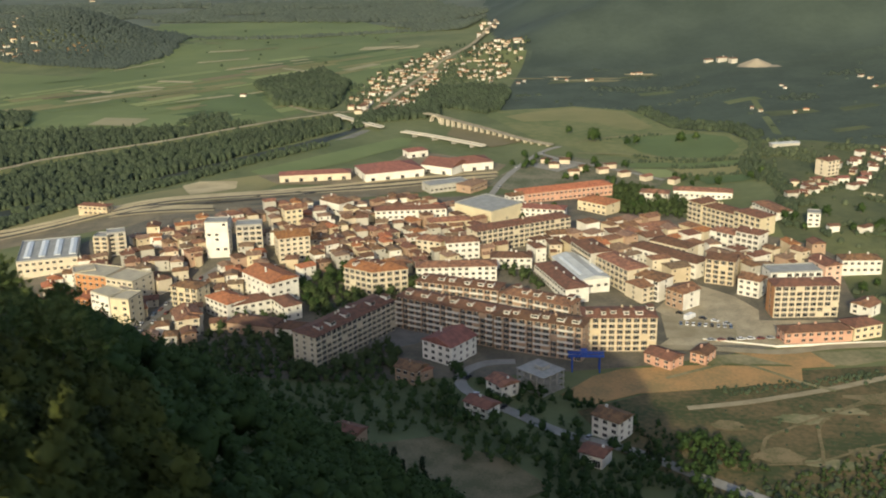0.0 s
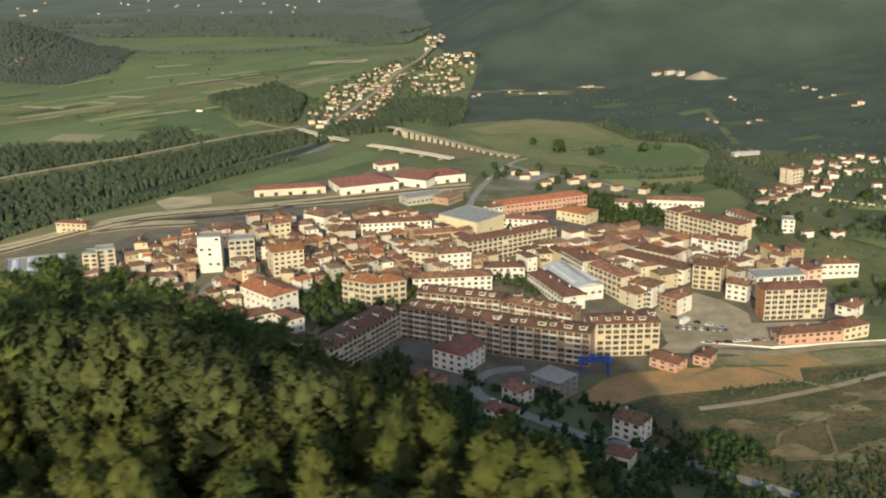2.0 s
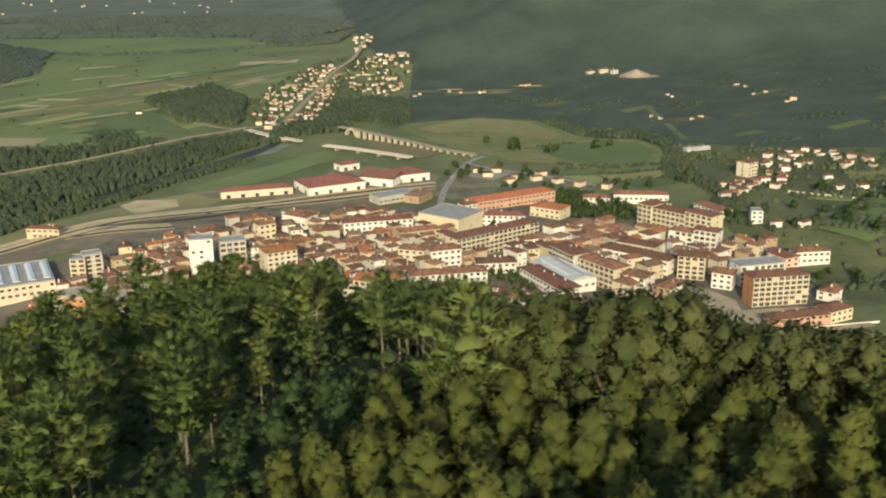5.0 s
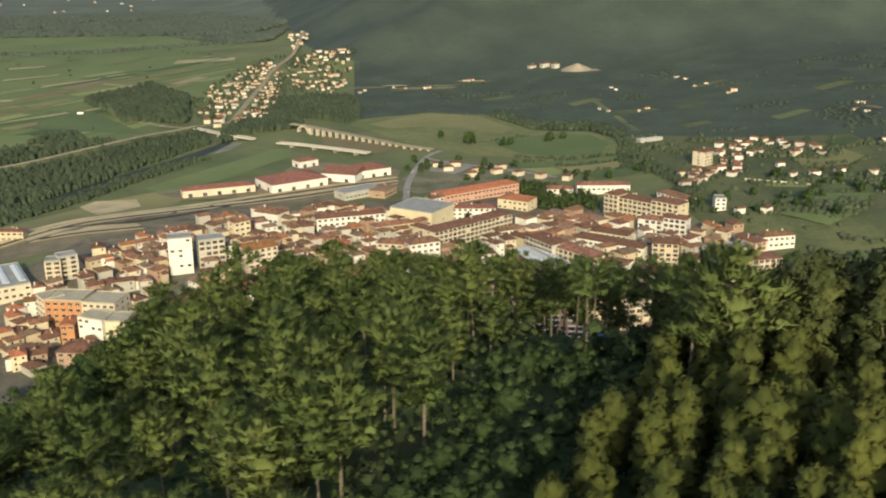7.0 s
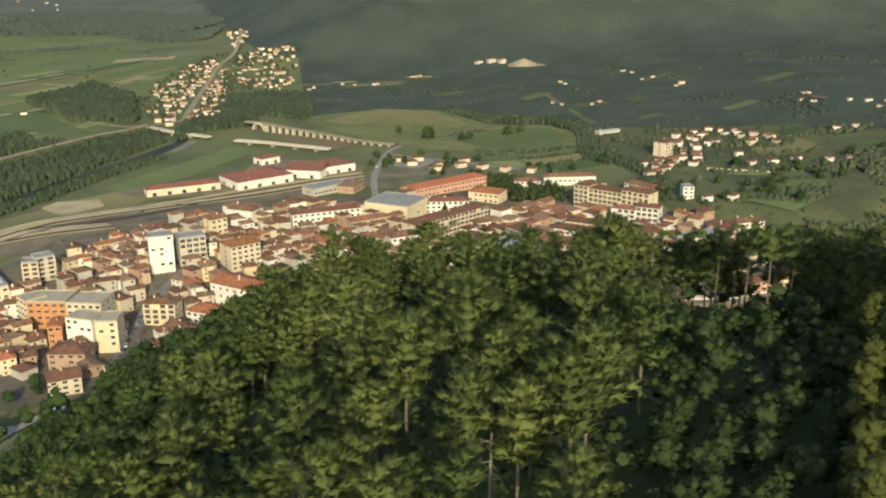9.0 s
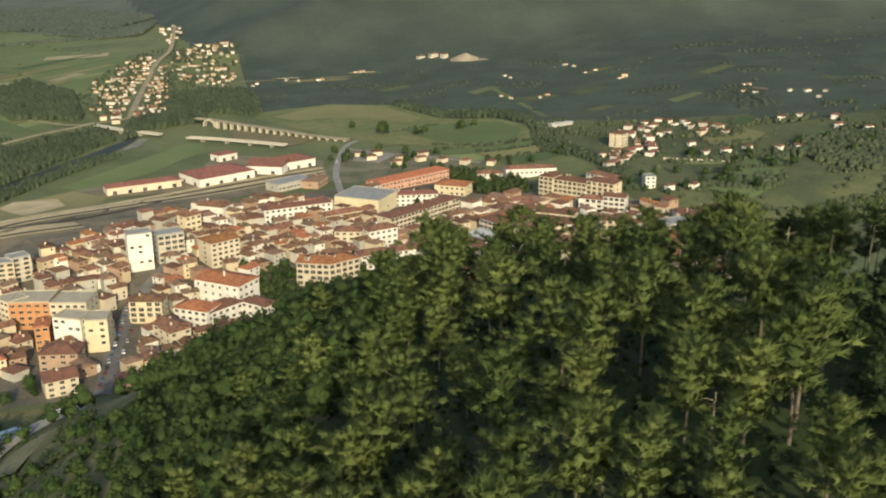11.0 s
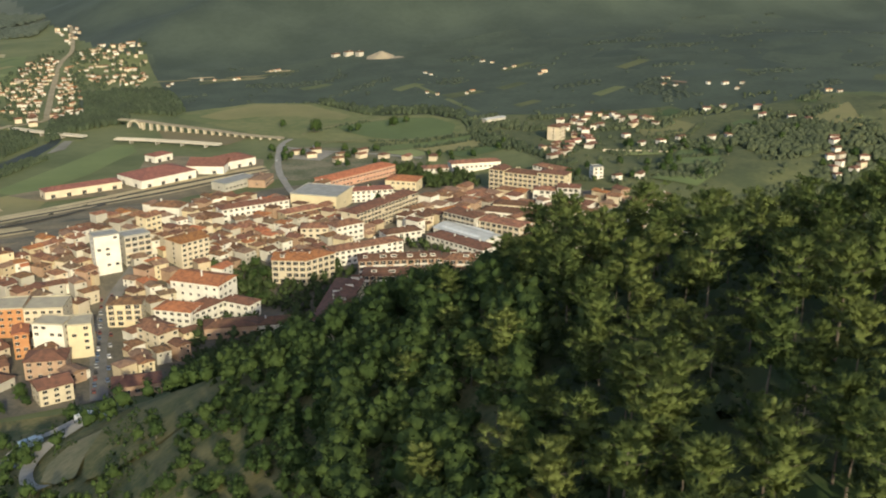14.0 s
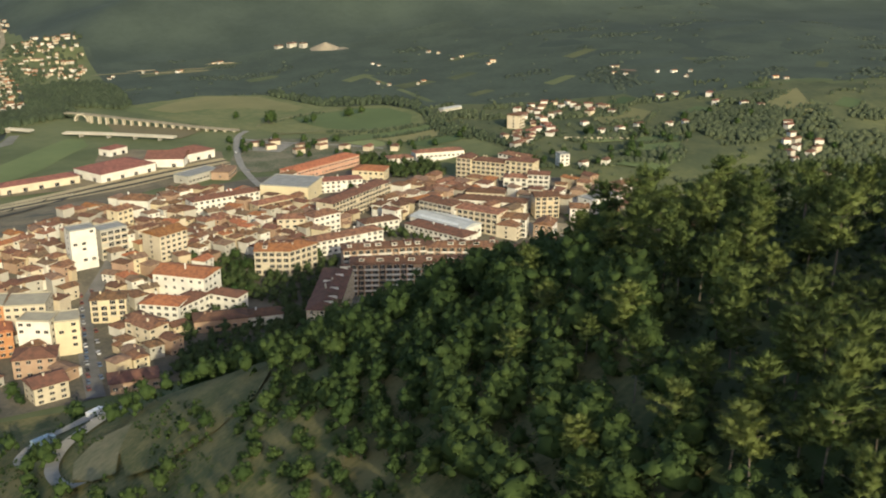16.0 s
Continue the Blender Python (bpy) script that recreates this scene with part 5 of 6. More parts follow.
PINES = [pine_meshes(100 + k, 14.0, 0.5, (1.0, 1.15, 0.85)[k % 3]) for k in range(8)]
HIGH_PINES = [pine_meshes(180 + k, 16.0, 0.5, 0.9, 0.64 + 0.05 * k) for k in range(3)]
CONES = [cone_meshes(200 + k, 10.5, 20, 1.15 + 0.12 * (k % 3), 0.14, 0.46 + 0.05 * (k % 2)) for k in range(6)]
DARK_CONES = [(k[0], k[1].copy(), k[2]) for k in CONES]
for kind in DARK_CONES:
    kind[1].materials[0] = DARK_CONIFER
TALL_ROUNDS = [round_meshes(260 + k, 18.0, OLIVE_LEAVES, 0.66, 46, 70, 0.15, 0.66) for k in range(4)]
ROUNDS = [round_meshes(300 + k, 8.0, None, 1.0, 16, 48, 0.24) for k in range(4)]
CYPRESSES = [round_meshes(400 + k, 9.0, CYPRESS_LEAVES, 0.35) for k in range(2)]
CHEAP_ROUNDS = [round_crown(500 + k, 8.0, 10, 38, 1.0, 0.27)[0].arrays() for k in range(4)]
FINE_ROUNDS = [round_crown(700 + k, 8.0, 16, 44, 1.0, 0.26)[0].arrays() for k in range(4)]
MID_ROUNDS = [round_crown(550 + k, 8.0, 7, 32, 1.0, 0.32)[0].arrays() for k in range(4)]
FAR_ROUNDS = [round_crown(550 + k, 8.0, 5, 18, 1.0, 0.50)[0].arrays() for k in range(4)]
LOW_ROUNDS = [round_crown(600 + k, 8.0, 5, 26, 1.3, 0.42)[0].arrays() for k in range(4)]
frng = random.Random(77)


def joined_trees(name, spots, kinds, mat, label, category):
    """Many trees past counting as one body of growth: a crown set at each spot."""
    verts, tris, normals, n = [], [], [], 0
    for k, (x, y, rz, sc) in enumerate(spots):
        v, f, m = kinds[k % len(kinds)]
        c, s_ = math.cos(rz), math.sin(rz)
        turn_m = np.array([[c, -s_, 0], [s_, c, 0], [0, 0, 1]])
        verts.append((v @ turn_m.T) * sc + np.array([x, y, gz(x, y) - 0.3]))
        normals.append(m @ turn_m.T)
        tris.append(np.asarray(f) + n)
        n += len(v)
    me = leafy_mesh(name, np.concatenate(verts), np.concatenate(tris).tolist(), np.concatenate(normals), mat)
    return tagged(new(name, me), label, category, kind="stuff")


def spots_in(x0, x1, y0, y1, pitch, test, rng):
    out = []
    j = 0
    y = y0
    while y < y1:
        x = x0 + (pitch / 2 if j % 2 else 0)
        while x < x1:
            px, py = x + rng.uniform(-0.36, 0.36) * pitch, y + rng.uniform(-0.36, 0.36) * pitch
            if test(px, py):
                out.append((px, py))
            x += pitch
        y += pitch * 0.87
        j += 1
    return out


def brow(x, y):
    return y - 163.5 + 1.427 * (x + 100)


def left_edge(x, y):
    return -x - 156.6 + 0.476 * (y - 150)


def plantation_edge(y):
    return -100 + 0.72 * (y - 66) if y < 92 else -81.3 + 0.28 * (y - 92)


def is_plantation(x, y):
    return x > plantation_edge(y) and brow(x, y) < (44 if x > -56 else 34 if x > -70 else 26) and y < 150


def plantation_scale(x, y):
    """The trees stand taller towards the eastern brow."""
    return frng.uniform(0.62, 1.22) * (1.0 + 0.27 * soft(x + 54, 5) / (5 + soft(x + 54, 5)) if brow(x, y) > 2 else 1.0)


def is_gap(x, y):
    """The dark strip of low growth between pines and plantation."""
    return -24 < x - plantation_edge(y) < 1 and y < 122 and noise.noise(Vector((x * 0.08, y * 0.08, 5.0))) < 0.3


OPEN_BROW = [(-100, 92), (-84, 88), (-70, 112), (-42, 176), (-36, 192), (-72, 192), (-86, 150), (-92, 115)]


def is_open_brow(x, y):
    """The stretch of the brow where the town shows between bare trunks."""
    return inside(x, y, OPEN_BROW)


def is_pine(x, y):
    return not is_plantation(x, y) and not is_gap(x, y) and brow(x, y) < 42 and x < -68 and left_edge(x, y) < 8 and x > -182 and not is_open_brow(x, y)


def near_road(x, y):
    return (-290 < x < -192 - 0.09 * (400 - y) and (232 if x < -222 else 252) < y < 440 and noise.noise(Vector((x * 0.05, y * 0.05, 1.0))) < 0.14) or (-90 < x < 0 and 318 < y < 398 and noise.noise(Vector((x * 0.06, y * 0.06, 4.0))) < 0.2)


def is_leafy(x, y):
    return not is_plantation(x, y) and not is_pine(x, y) and not is_gap(x, y) and gz(x, y) > 2.0 and not near_road(x, y) and free(x, y, 4)


pines = spots_in(-186, 10, 34, 235, 9.6, is_pine, frng)
frng.shuffle(pines)
for n, (x, y) in enumerate(pines[:300]):
    plant("pine_tree", PINES[n % 8], x, y, frng.uniform(0, 6.28), frng.choice((0.75, 0.9, 1.0, 1.1, 1.25)) * frng.uniform(0.93, 1.07), "tall pine with bare trunk and layered olive needles", "tree", "pines on the spur")
if len(pines) > 300:
    joined_trees("pine_wood", [(x, y, frng.uniform(0, 6.28), frng.uniform(0.8, 1.1)) for x, y in pines[300:]], [k[2] for k in PINES], NEEDLES, "dense pine wood on the spur", "wood")
low = spots_in(-186, 10, 34, 235, 4.9, lambda x, y: is_pine(x, y) or (is_open_brow(x, y) and y < 128), frng)
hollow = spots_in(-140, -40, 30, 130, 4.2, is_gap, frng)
joined_trees("hollow_bushes", [(x, y, frng.uniform(0, 6.28), frng.uniform(0.45, 0.95)) for x, y in hollow], FINE_ROUNDS, HOLLOW_LEAVES, "dense bushes in the hollow, leaf colour darkened for shade", "undergrowth")
joined_trees("underwood", [(x, y, frng.uniform(0, 6.28), frng.uniform(0.3, 0.7) * (1.8 if frng.random() < 0.14 else 1.0)) for x, y in low], LOW_ROUNDS, UNDERWOOD, "dark bushy undergrowth below the pines", "undergrowth")
cones = sorted(spots_in(-125, 30, 26, 152, 4.5, is_plantation, frng), key=lambda p: p[1] + 0.5 * abs(p[0] + 45))
for n, (x, y) in enumerate(cones[:300]):
    dark = frng.random() < (0.3 if x < -58 else 0.12)
    plant("young_conifer", (DARK_CONES if dark else CONES)[n % 6], x, y, frng.uniform(0, 6.28), plantation_scale(x, y), "young bushy conifer with dark green needles" if dark else "young bushy conifer with yellow-green needles", "tree", "plantation conifers")
if len(cones) > 300:
    joined_trees("conifer_plantation", [(x, y, frng.uniform(0, 6.28), plantation_scale(x, y)) for x, y in cones[300:]], [k[2] for k in CONES], PLANTATION, "dense plantation of yellow-green young conifers", "wood")
bushes = spots_in(-300, 60, 60, 410, 6.2, lambda x, y: is_leafy(x, y) and not is_open_brow(x, y) and not (x < -150 and noise.noise(Vector((x * 0.03, y * 0.03, 11.0))) > 0.5) and frng.random() < 0.92 and (y < 270 or frng.random() < 0.7), frng)
near_first = sorted(bushes, key=lambda p: abs(p[0] + 215) + 0.6 * abs(p[1] - 215))
for n, (x, y) in enumerate(near_first[:130]):
    plant("broadleaf_tree", ROUNDS[n % 4], x, y, frng.uniform(0, 6.28), frng.uniform(0.55, 1.45) * (0.7 if x < -205 else 1.0), "rounded dark green broadleaf tree", "tree", "broadleaf trees on the slope")
def slope_scale(x, y):
    return frng.choice((0.8, 1.1, 1.3, 1.5, 1.7)) * frng.uniform(0.88, 1.1) * (0.7 if x < -205 else 1.0)


upper = [(x, y) for x, y in near_first[130:] if y < 285]
tall_spots = [(x, y) for x, y in upper if -192 < x < -150 and 190 < y < 250]
joined_trees("tall_slope_wood", [(x, y, frng.uniform(0, 6.28), 1.05 * slope_scale(x, y)) for x, y in tall_spots], FINE_ROUNDS, LEAVES, "tall dense broadleaf wood on the flank of the spur", "wood")
joined_trees("slope_wood", [(x, y, frng.uniform(0, 6.28), slope_scale(x, y)) for x, y in upper if (x, y) not in tall_spots and x < -110], CHEAP_ROUNDS, LEAVES, "dense dark broadleaf wood on the hillside", "wood")
joined_trees("far_slope_wood", [(x, y, frng.uniform(0, 6.28), slope_scale(x, y)) for x, y in upper if (x, y) not in tall_spots and x >= -110], MID_ROUNDS, LEAVES, "dense dark broadleaf wood below the brow", "wood")
joined_trees("lower_slope_wood", [(x, y, frng.uniform(0, 6.28), frng.uniform(0.8, 1.5)) for x, y in near_first[130:] if y >= 285], FAR_ROUNDS, LEAVES, "dense dark broadleaf wood at the foot of the hill", "wood")
for n in range(34):  # the tall dark trees on the ridge
    x = -92 + n * 1.6
    y = 96 - (x + 84) * 0.52 + frng.uniform(-5, 5)
    size = frng.uniform(0.92, 1.12) * (1.06 if -84 < x < -52 else 0.9)
    if is_open_brow(x, y):
        continue
    if n % 3 and not -91 < x < -73:
        plant("tall_tree", TALL_ROUNDS[n % 4], x, y, frng.uniform(0, 6.28), size, "tall dark olive tree with billowing crown on the ridge", "tree", "tall trees on the ridge")
    elif x < -73 and n % 2:
        plant("pine_tree", PINES[n % 8], x, y, frng.uniform(0, 6.28), size * 1.22, "tall pine with bare trunk and layered olive needles", "tree", "pines on the spur")
for n in range(46):
    x, y = frng.uniform(-82, -30), frng.uniform(92, 150)
    if -6 < brow(x, y) < 34 and n % 3 and not is_open_brow(x, y):
        if x > -72 and n % 2:
            plant("tall_tree", TALL_ROUNDS[n % 4], x, y, n * 1.3, frng.uniform(0.55, 0.75), "tall dark olive tree with billowing crown on the brow", "tree", "tall trees on the brow")
        elif x > -72:
            plant("young_conifer", (DARK_CONES if n % 4 else CONES)[n % 6], x, y, n * 1.3, frng.uniform(1.05, 1.4), "young bushy conifer with dark green needles" if n % 4 else "young bushy conifer with yellow-green needles", "tree", "plantation conifers")
        else:
            plant("pine_tree", PINES[n % 8], x, y, frng.uniform(0, 6.28), frng.uniform(0.95, 1.25), "tall pine with bare trunk and layered olive needles", "tree", "pines on the spur")
    elif -6 < brow(x, y) < 34 and not is_open_brow(x, y):
        plant("tall_tree", TALL_ROUNDS[n % 4], x, y, frng.uniform(0, 6.28), frng.uniform(0.6, 0.8), "tall dark olive tree with billowing crown on the brow", "tree", "tall trees on the brow")
for n, (x, y) in enumerate(((-80.4, 150), (-81.0, 138), (-80.7, 128), (-74.1, 146), (-77.8, 120), (-70.1, 140), (-71.1, 126), (-63.2, 145), (-70.9, 118), (-64.0, 132), (-64.7, 124), (-85.3, 112), (-82, 148), (-79, 157), (-76, 153), (-84, 159), (-88, 152), (-64.5, 150), (-57.2, 140))):
    plant("pine_tree", HIGH_PINES[n % 3], x, y, n * 1.9, 0.86 + 0.05 * (n % 4), "tall thin pine with long bare trunk and small high crown", "tree", "pines on the spur")
for n, (x, y) in enumerate(((-84.0, 150), (-84.6, 140), (-77.0, 156), (-77.9, 146), (-70.4, 158), (-70.8, 150))):
    plant("pine_tree", PINES[(n + 3) % 8], x, y, n * 2.3, 0.95 + 0.06 * (n % 3), "tall pine with bare trunk and layered olive needles", "tree", "pines on the spur")
for n, (x, y, size) in enumerate(((-161, 203, 0.95), (-181, 175, 0.8), (-172, 162, 0.75), (-168, 156, 1.1), (-154, 160, 1.05), (-191, 134, 0.95), (-182, 123, 1.0), (-164, 121, 1.0), (-156, 148, 1.0), (-176, 141, 0.9), (-179, 114, 0.85), (-175, 106, 0.95), (-188, 150, 0.7), (-168, 184, 0.85), (-150, 190, 1.0), (-158, 172, 0.9), (-146, 208, 0.95), (-196, 122, 0.8))):
    plant("pine_tree", PINES[n % 8], x, y, n * 1.7, size, "tall pine with bare trunk and layered olive needles", "tree", "pines on the spur")
for n, (x, y, size) in enumerate(((-196, 302, 1.15), (-203, 318, 0.8), (-188, 292, 0.9))):
    plant("broadleaf_tree", ROUNDS[n], x, y, n * 2.1, size, "rounded dark green broadleaf tree", "tree", "broadleaf trees on the slope")
for x, y in ((-87, 372), (-66, 362), (-54, 358), (-84, 360), (32, 386), (36, 380), (-96, 366), (-50, 343), (-58, 340), (-44, 336), (-72, 352)):
    plant("cypress_tree", CYPRESSES[int(abs(x)) % 2], x, y, x, frng.uniform(0.9, 1.2), "slim dark green cypress", "tree", "cypresses below the wood")

grove = [p for p in spots_in(-200, 60, 375, 475, 6.5, lambda x, y: inside(x, y, [(-215, 400), (-195, 470), (-130, 452), (-100, 440), (-60, 440), (-30, 405), (20, 370), (-30, 362), (-60, 398), (-110, 380)]) and free(x, y, 2.5), frng)]
joined_trees("garden_grove", [(x, y, frng.uniform(0, 6.28), frng.uniform(0.5, 1.0)) for x, y in grove], FAR_ROUNDS, LEAVES, "dark garden trees below the wood", "wood")

for name, outline, pitch in (("school_grove", [(-173.7, 578.4), (-150.8, 592.6), (-137, 564.3), (-114.7, 585.5), (-88.6, 557.6), (-103.9, 521.5), (-130, 507), (-148.7, 524), (-161.1, 551.3)], 6.0), ("lower_grove", [(-184, 515), (-125, 503), (-125, 478), (-150, 440), (-205, 440)], 6.5), ("east_grove", [(13, 827), (31, 825), (72, 771), (66, 736), (23.9, 732.7), (14, 761.9)], 6.5), ("court_trees", [(-151, 481), (-126, 457), (-106, 469), (-94, 490), (-84, 469), (-86, 443), (-131, 436)], 5.6), ("street_trees", [(-131.2, 678.2), (-123.7, 679.4), (-95.3, 581.5), (-105.1, 581.5)], 5.5), ("market_garden", [(-53.1, 593.1), (-36.5, 596.5), (-19.5, 563.4), (-27.3, 561.6)], 6.0)):
    spots = spots_in(min(p[0] for p in outline), max(p[0] for p in outline), min(p[1] for p in outline), max(p[1] for p in outline), pitch, lambda x, y: inside(x, y, outline) and free(x, y, 2.0), frng)
    joined_trees(name, [(x, y, frng.uniform(0, 6.28), frng.uniform(0.7, 1.25)) for x, y in spots], MID_ROUNDS, UNDERWOOD, "dark green trees between the town buildings", "trees")

VALLEY_STREET = [(-42, 432), (-26, 420), (-12, 411), (-2, 403), (12, 398), (26, 392), (43, 381), (60, 370), (75, 361), (90, 352), (108, 342)]


def by_street(x, y):
    """Low wood beside the valley street and on the land before it."""
    d = min(math.dist((x, y), q) for q in VALLEY_STREET)
    ahead = y < 395 - 0.48 * x
    return d > 6.5 and free(x, y, 3) and ((ahead and x > -8 and y > 285 and noise.noise(Vector((x * 0.04, y * 0.04, 6.0))) < 0.25) or (d < 26 and x < 70 and noise.noise(Vector((x * 0.07, y * 0.07, 8.0))) < 0.12))


joined_trees("roadside_wood", [(x, y, frng.uniform(0, 6.28), frng.uniform(0.45, 1.05)) for x, y in spots_in(-60, 170, 285, 450, 4.8, by_street, frng)], FAR_ROUNDS, LEAVES, "dark trees along the street below the wood", "trees")
joined_trees("scrub_trees", [(x, y, frng.uniform(0, 6.28), frng.uniform(0.4, 0.8)) for x, y in spots_in(18, 80, 372, 415, 5.0, lambda x, y: inside(x, y, [(22, 398), (60, 412), (78, 395), (50, 375), (20, 385)]) and free(x, y, 2) and frng.random() < 0.8, frng)], MID_ROUNDS, LEAVES, "dark trees beside the house on the scrub land", "trees")

verge = [(72, 374), (97, 386), (124, 406), (150, 400), (120, 358), (78, 356)], [(20, 399), (44, 402), (75, 378), (79, 384), (53, 409), (26, 411)]
for outline in verge:
    spots = spots_in(15, 155, 350, 415, 3.6, lambda x, y: inside(x, y, outline) and free(x, y, 2), frng)
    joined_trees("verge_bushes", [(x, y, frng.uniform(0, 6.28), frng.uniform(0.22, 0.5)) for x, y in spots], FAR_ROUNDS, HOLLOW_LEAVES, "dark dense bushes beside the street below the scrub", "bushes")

# trees among the houses
def clump(cx, cy, rx, ry, n, scale, label="dark green broadleaf tree in the town", group="town trees"):
    for k in range(max(1, int(n * 0.6))):
        a, r = frng.uniform(0, 6.28), math.sqrt(frng.random())
        x, y = cx + rx * r * math.cos(a), cy + ry * r * math.sin(a)
        if free(x, y, 1.5):
            plant("broadleaf_tree", ROUNDS[k % 4], x, y, a * 3, scale * frng.uniform(0.8, 1.2), label, "tree", group)


for q in ((-152.9, 566.6, 14, 22, 16, 1.2), (-148.6, 540.5, 12, 14, 10, 1.1), (-140, 475, 16, 10, 8, 1.0), (-60, 452, 6, 8, 4, 0.9), (-30, 425, 16, 10, 10, 0.8), (-19.1, 592.8, 8, 14, 8, 0.9), (30, 768.8, 30, 16, 16, 1.1), (-39, 726.4, 30, 12, 10, 1.0), (-10, 1003, 5, 5, 4, 2.0), (-33, 1038, 2, 2, 1, 1.6), (70, 1000, 22, 8, 8, 1.4), (28, 985, 10, 6, 4, 1.4), (180, 600, 30, 40, 16, 1.0), (160, 700, 40, 30, 20, 1.1), (210, 740, 60, 60, 24, 1.1), (60, 830, 80, 30, 26, 1.0), (-20, 880, 50, 40, 24, 1.2), (-60, 900, 20, 30, 10, 1.1), (300, 700, 120, 80, 24, 1.2), (-200, 400, 30, 20, 14, 0.9), (-285, 440, 20, 20, 12, 1.1)):
    clump(*q)
plant("fir_tree", DARK_CONES[0], -44, 658, 0, 1.8, "tall dark green fir beside the apartment block", "tree", "")


# quarry under the mountain
draped("quarry_floor", [(168, 1424), (196, 1418), (226, 1424), (222, 1438), (172, 1440)], QUARRY, 0.6, "pale quarry floor", "quarry", cell=8)
for n, (cx, cy, rx, ry) in enumerate(((-104, 1404, 26, 5), (-66, 1418, 22, 4), (-6, 1410, 30, 5), (44, 1440, 24, 5))):
    draped("foot_clearing", blob(cx, cy, rx, ry, 40 + n), (DRY_GRASS, SAND)[n % 2], 0.8 + 0.02 * n, "pale dry clearing at the foot of the mountain", "clearing", cell=8)
block("glasshouse", (150, 931), (174, 939), 7, 2.6, 1, GREY_WALL, PALE_METAL, "gable", windows=False, group="", pitch=0.2)
heap = Solid()
rings = []
for k in range(5):
    f = k / 4
    rings.append([(195 + (24 * (1 - f) + 2) * math.cos(w) * (1 + 0.12 * math.sin(3 * w)), 1440 + (17 * (1 - f) + 2) * math.sin(w), gz(195, 1440) - 2 + 11 * f**0.9) for w in np.linspace(0, 2 * math.pi, 21)[:-1]])
for a, b in zip(rings, rings[1:]):
    for k in range(20):
        j = (k + 1) % 20
        heap.poly([a[k], a[j], b[j], b[k]])
heap.poly(rings[-1])
tagged(new("gravel_mound", heap.mesh("gravel_mound", QUARRY)), "large pale gravel heap in the quarry", "gravel heap")
for x, y, L, h in ((132, 1470, 10, 5), (148, 1462, 12, 8), (164, 1450, 8, 9)):
    block("quarry_shed", (x, y), (x + L, y + 4), 8, h * 0.7, 1, GREY_WALL, BROWN_TILE, windows=False, group="quarry sheds")
TAKEN.append(((120, 1290), 1.0, 0.0, 130, 190))


# clearings in the woodland below the mountain
for x, y, L, D in ((260, 1120, 46, 20), (330, 1010, 50, 18), (150, 1180, 44, 22), (430, 1130, 60, 22), (60, 1290, 50, 20), (230, 1010, 40, 16), (520, 1010, 60, 20), (-40, 1385, 90, 14), (40, 1425, 60, 12), (320, 1240, 60, 16), (190, 1100, 60, 26)):
    corners = [(x + u * L / 2 * 0.9 - v * D / 2 * 0.4, y + u * L / 2 * 0.4 + v * D / 2 * 0.9) for u, v in ((-1, -1), (1, -0.7), (1, 1), (-0.8, 1))]
    draped("field", corners, RISE_GRASS if int(x) % 3 else GROUND, 0.6, "dull green clearing in the woodland", "field", cell=8)
    TAKEN.append(((x - L / 2, y - D / 2), 1.0, 0.0, L, D))


# far woods
def lumpy_wood(name, spots, label, mat=WOOD_LEAVES, calm=0.45):
    """Far trees as small rough crowns, joined; calm turns their shading towards the sky."""
    base, tris = ICO[1]
    rng = np.random.default_rng(len(spots))
    verts, faces_, normals = [], [], []
    for n, (x, y, r, tall) in enumerate(spots):
        v = base * (0.72 + 0.56 * rng.random((len(base), 1))) * np.array([r, r, r * tall])
        verts.append(v + np.array([x, y, gz(x, y) + r * tall * 0.75]))
        normals.append(base * (1 - calm) + np.array([0, -0.25 * calm, calm]))
        faces_.append(tris + n * len(base))
    me = leafy_mesh(name, np.concatenate(verts), np.concatenate(faces_).tolist(), unit(np.concatenate(normals)), mat)
    return tagged(new(name, me), label, "wood", kind="stuff")


wrng = random.Random(31)


def off_road(x, y):
    """Whether a spot keeps clear of the road along the river."""
    for (x1, y1), (x2, y2) in zip(RIVER_ROAD, RIVER_ROAD[1:]):
        t = max(0, min(1, ((x - x1) * (x2 - x1) + (y - y1) * (y2 - y1)) / ((x2 - x1) ** 2 + (y2 - y1) ** 2)))
        if math.hypot(x - x1 - t * (x2 - x1), y - y1 - t * (y2 - y1)) < 16:
            return False
    return True


def wood_spots(outline, pitch, r0, r1, tall, keep=1.0):
    xs, ys = [p[0] for p in outline], [p[1] for p in outline]
    return [(x, y, wrng.uniform(r0, r1), wrng.uniform(*tall)) for x, y in spots_in(min(xs), max(xs), min(ys), max(ys), pitch, lambda x, y: inside(x, y, outline) and wrng.random() < keep and free(x, y, 3) and off_road(x, y), wrng)]


lumpy_wood("river_wood", wood_spots([(-660, 985), (-485, 1012), (-354, 1064), (-286, 1092), (-270, 1037), (-345, 880), (-395.5, 779), (-460, 695), (-720, 590), (-760, 800)], 4.4, 1.6, 3.0, (1.1, 2.1)), "dense dark wood along the river")
lumpy_wood("near_bank_wood", wood_spots([(-440, 640), (-425, 700), (-371.4, 788.8), (-324, 885), (-274, 967), (-262, 962), (-310, 878), (-356.4, 779.6), (-408.1, 687), (-425, 640)], 4.0, 1.5, 2.8, (1.0, 1.4)), "low dark trees on the near river bank")
lumpy_wood("village_edge_wood", wood_spots([(-222, 1190), (-190, 1180), (-130, 1145), (-117, 1168), (-118, 1300), (-135, 1340), (-222, 1330)], 5.5, 2.0, 3.6, (1.0, 1.4)), "dark wood between the village and the viaduct")
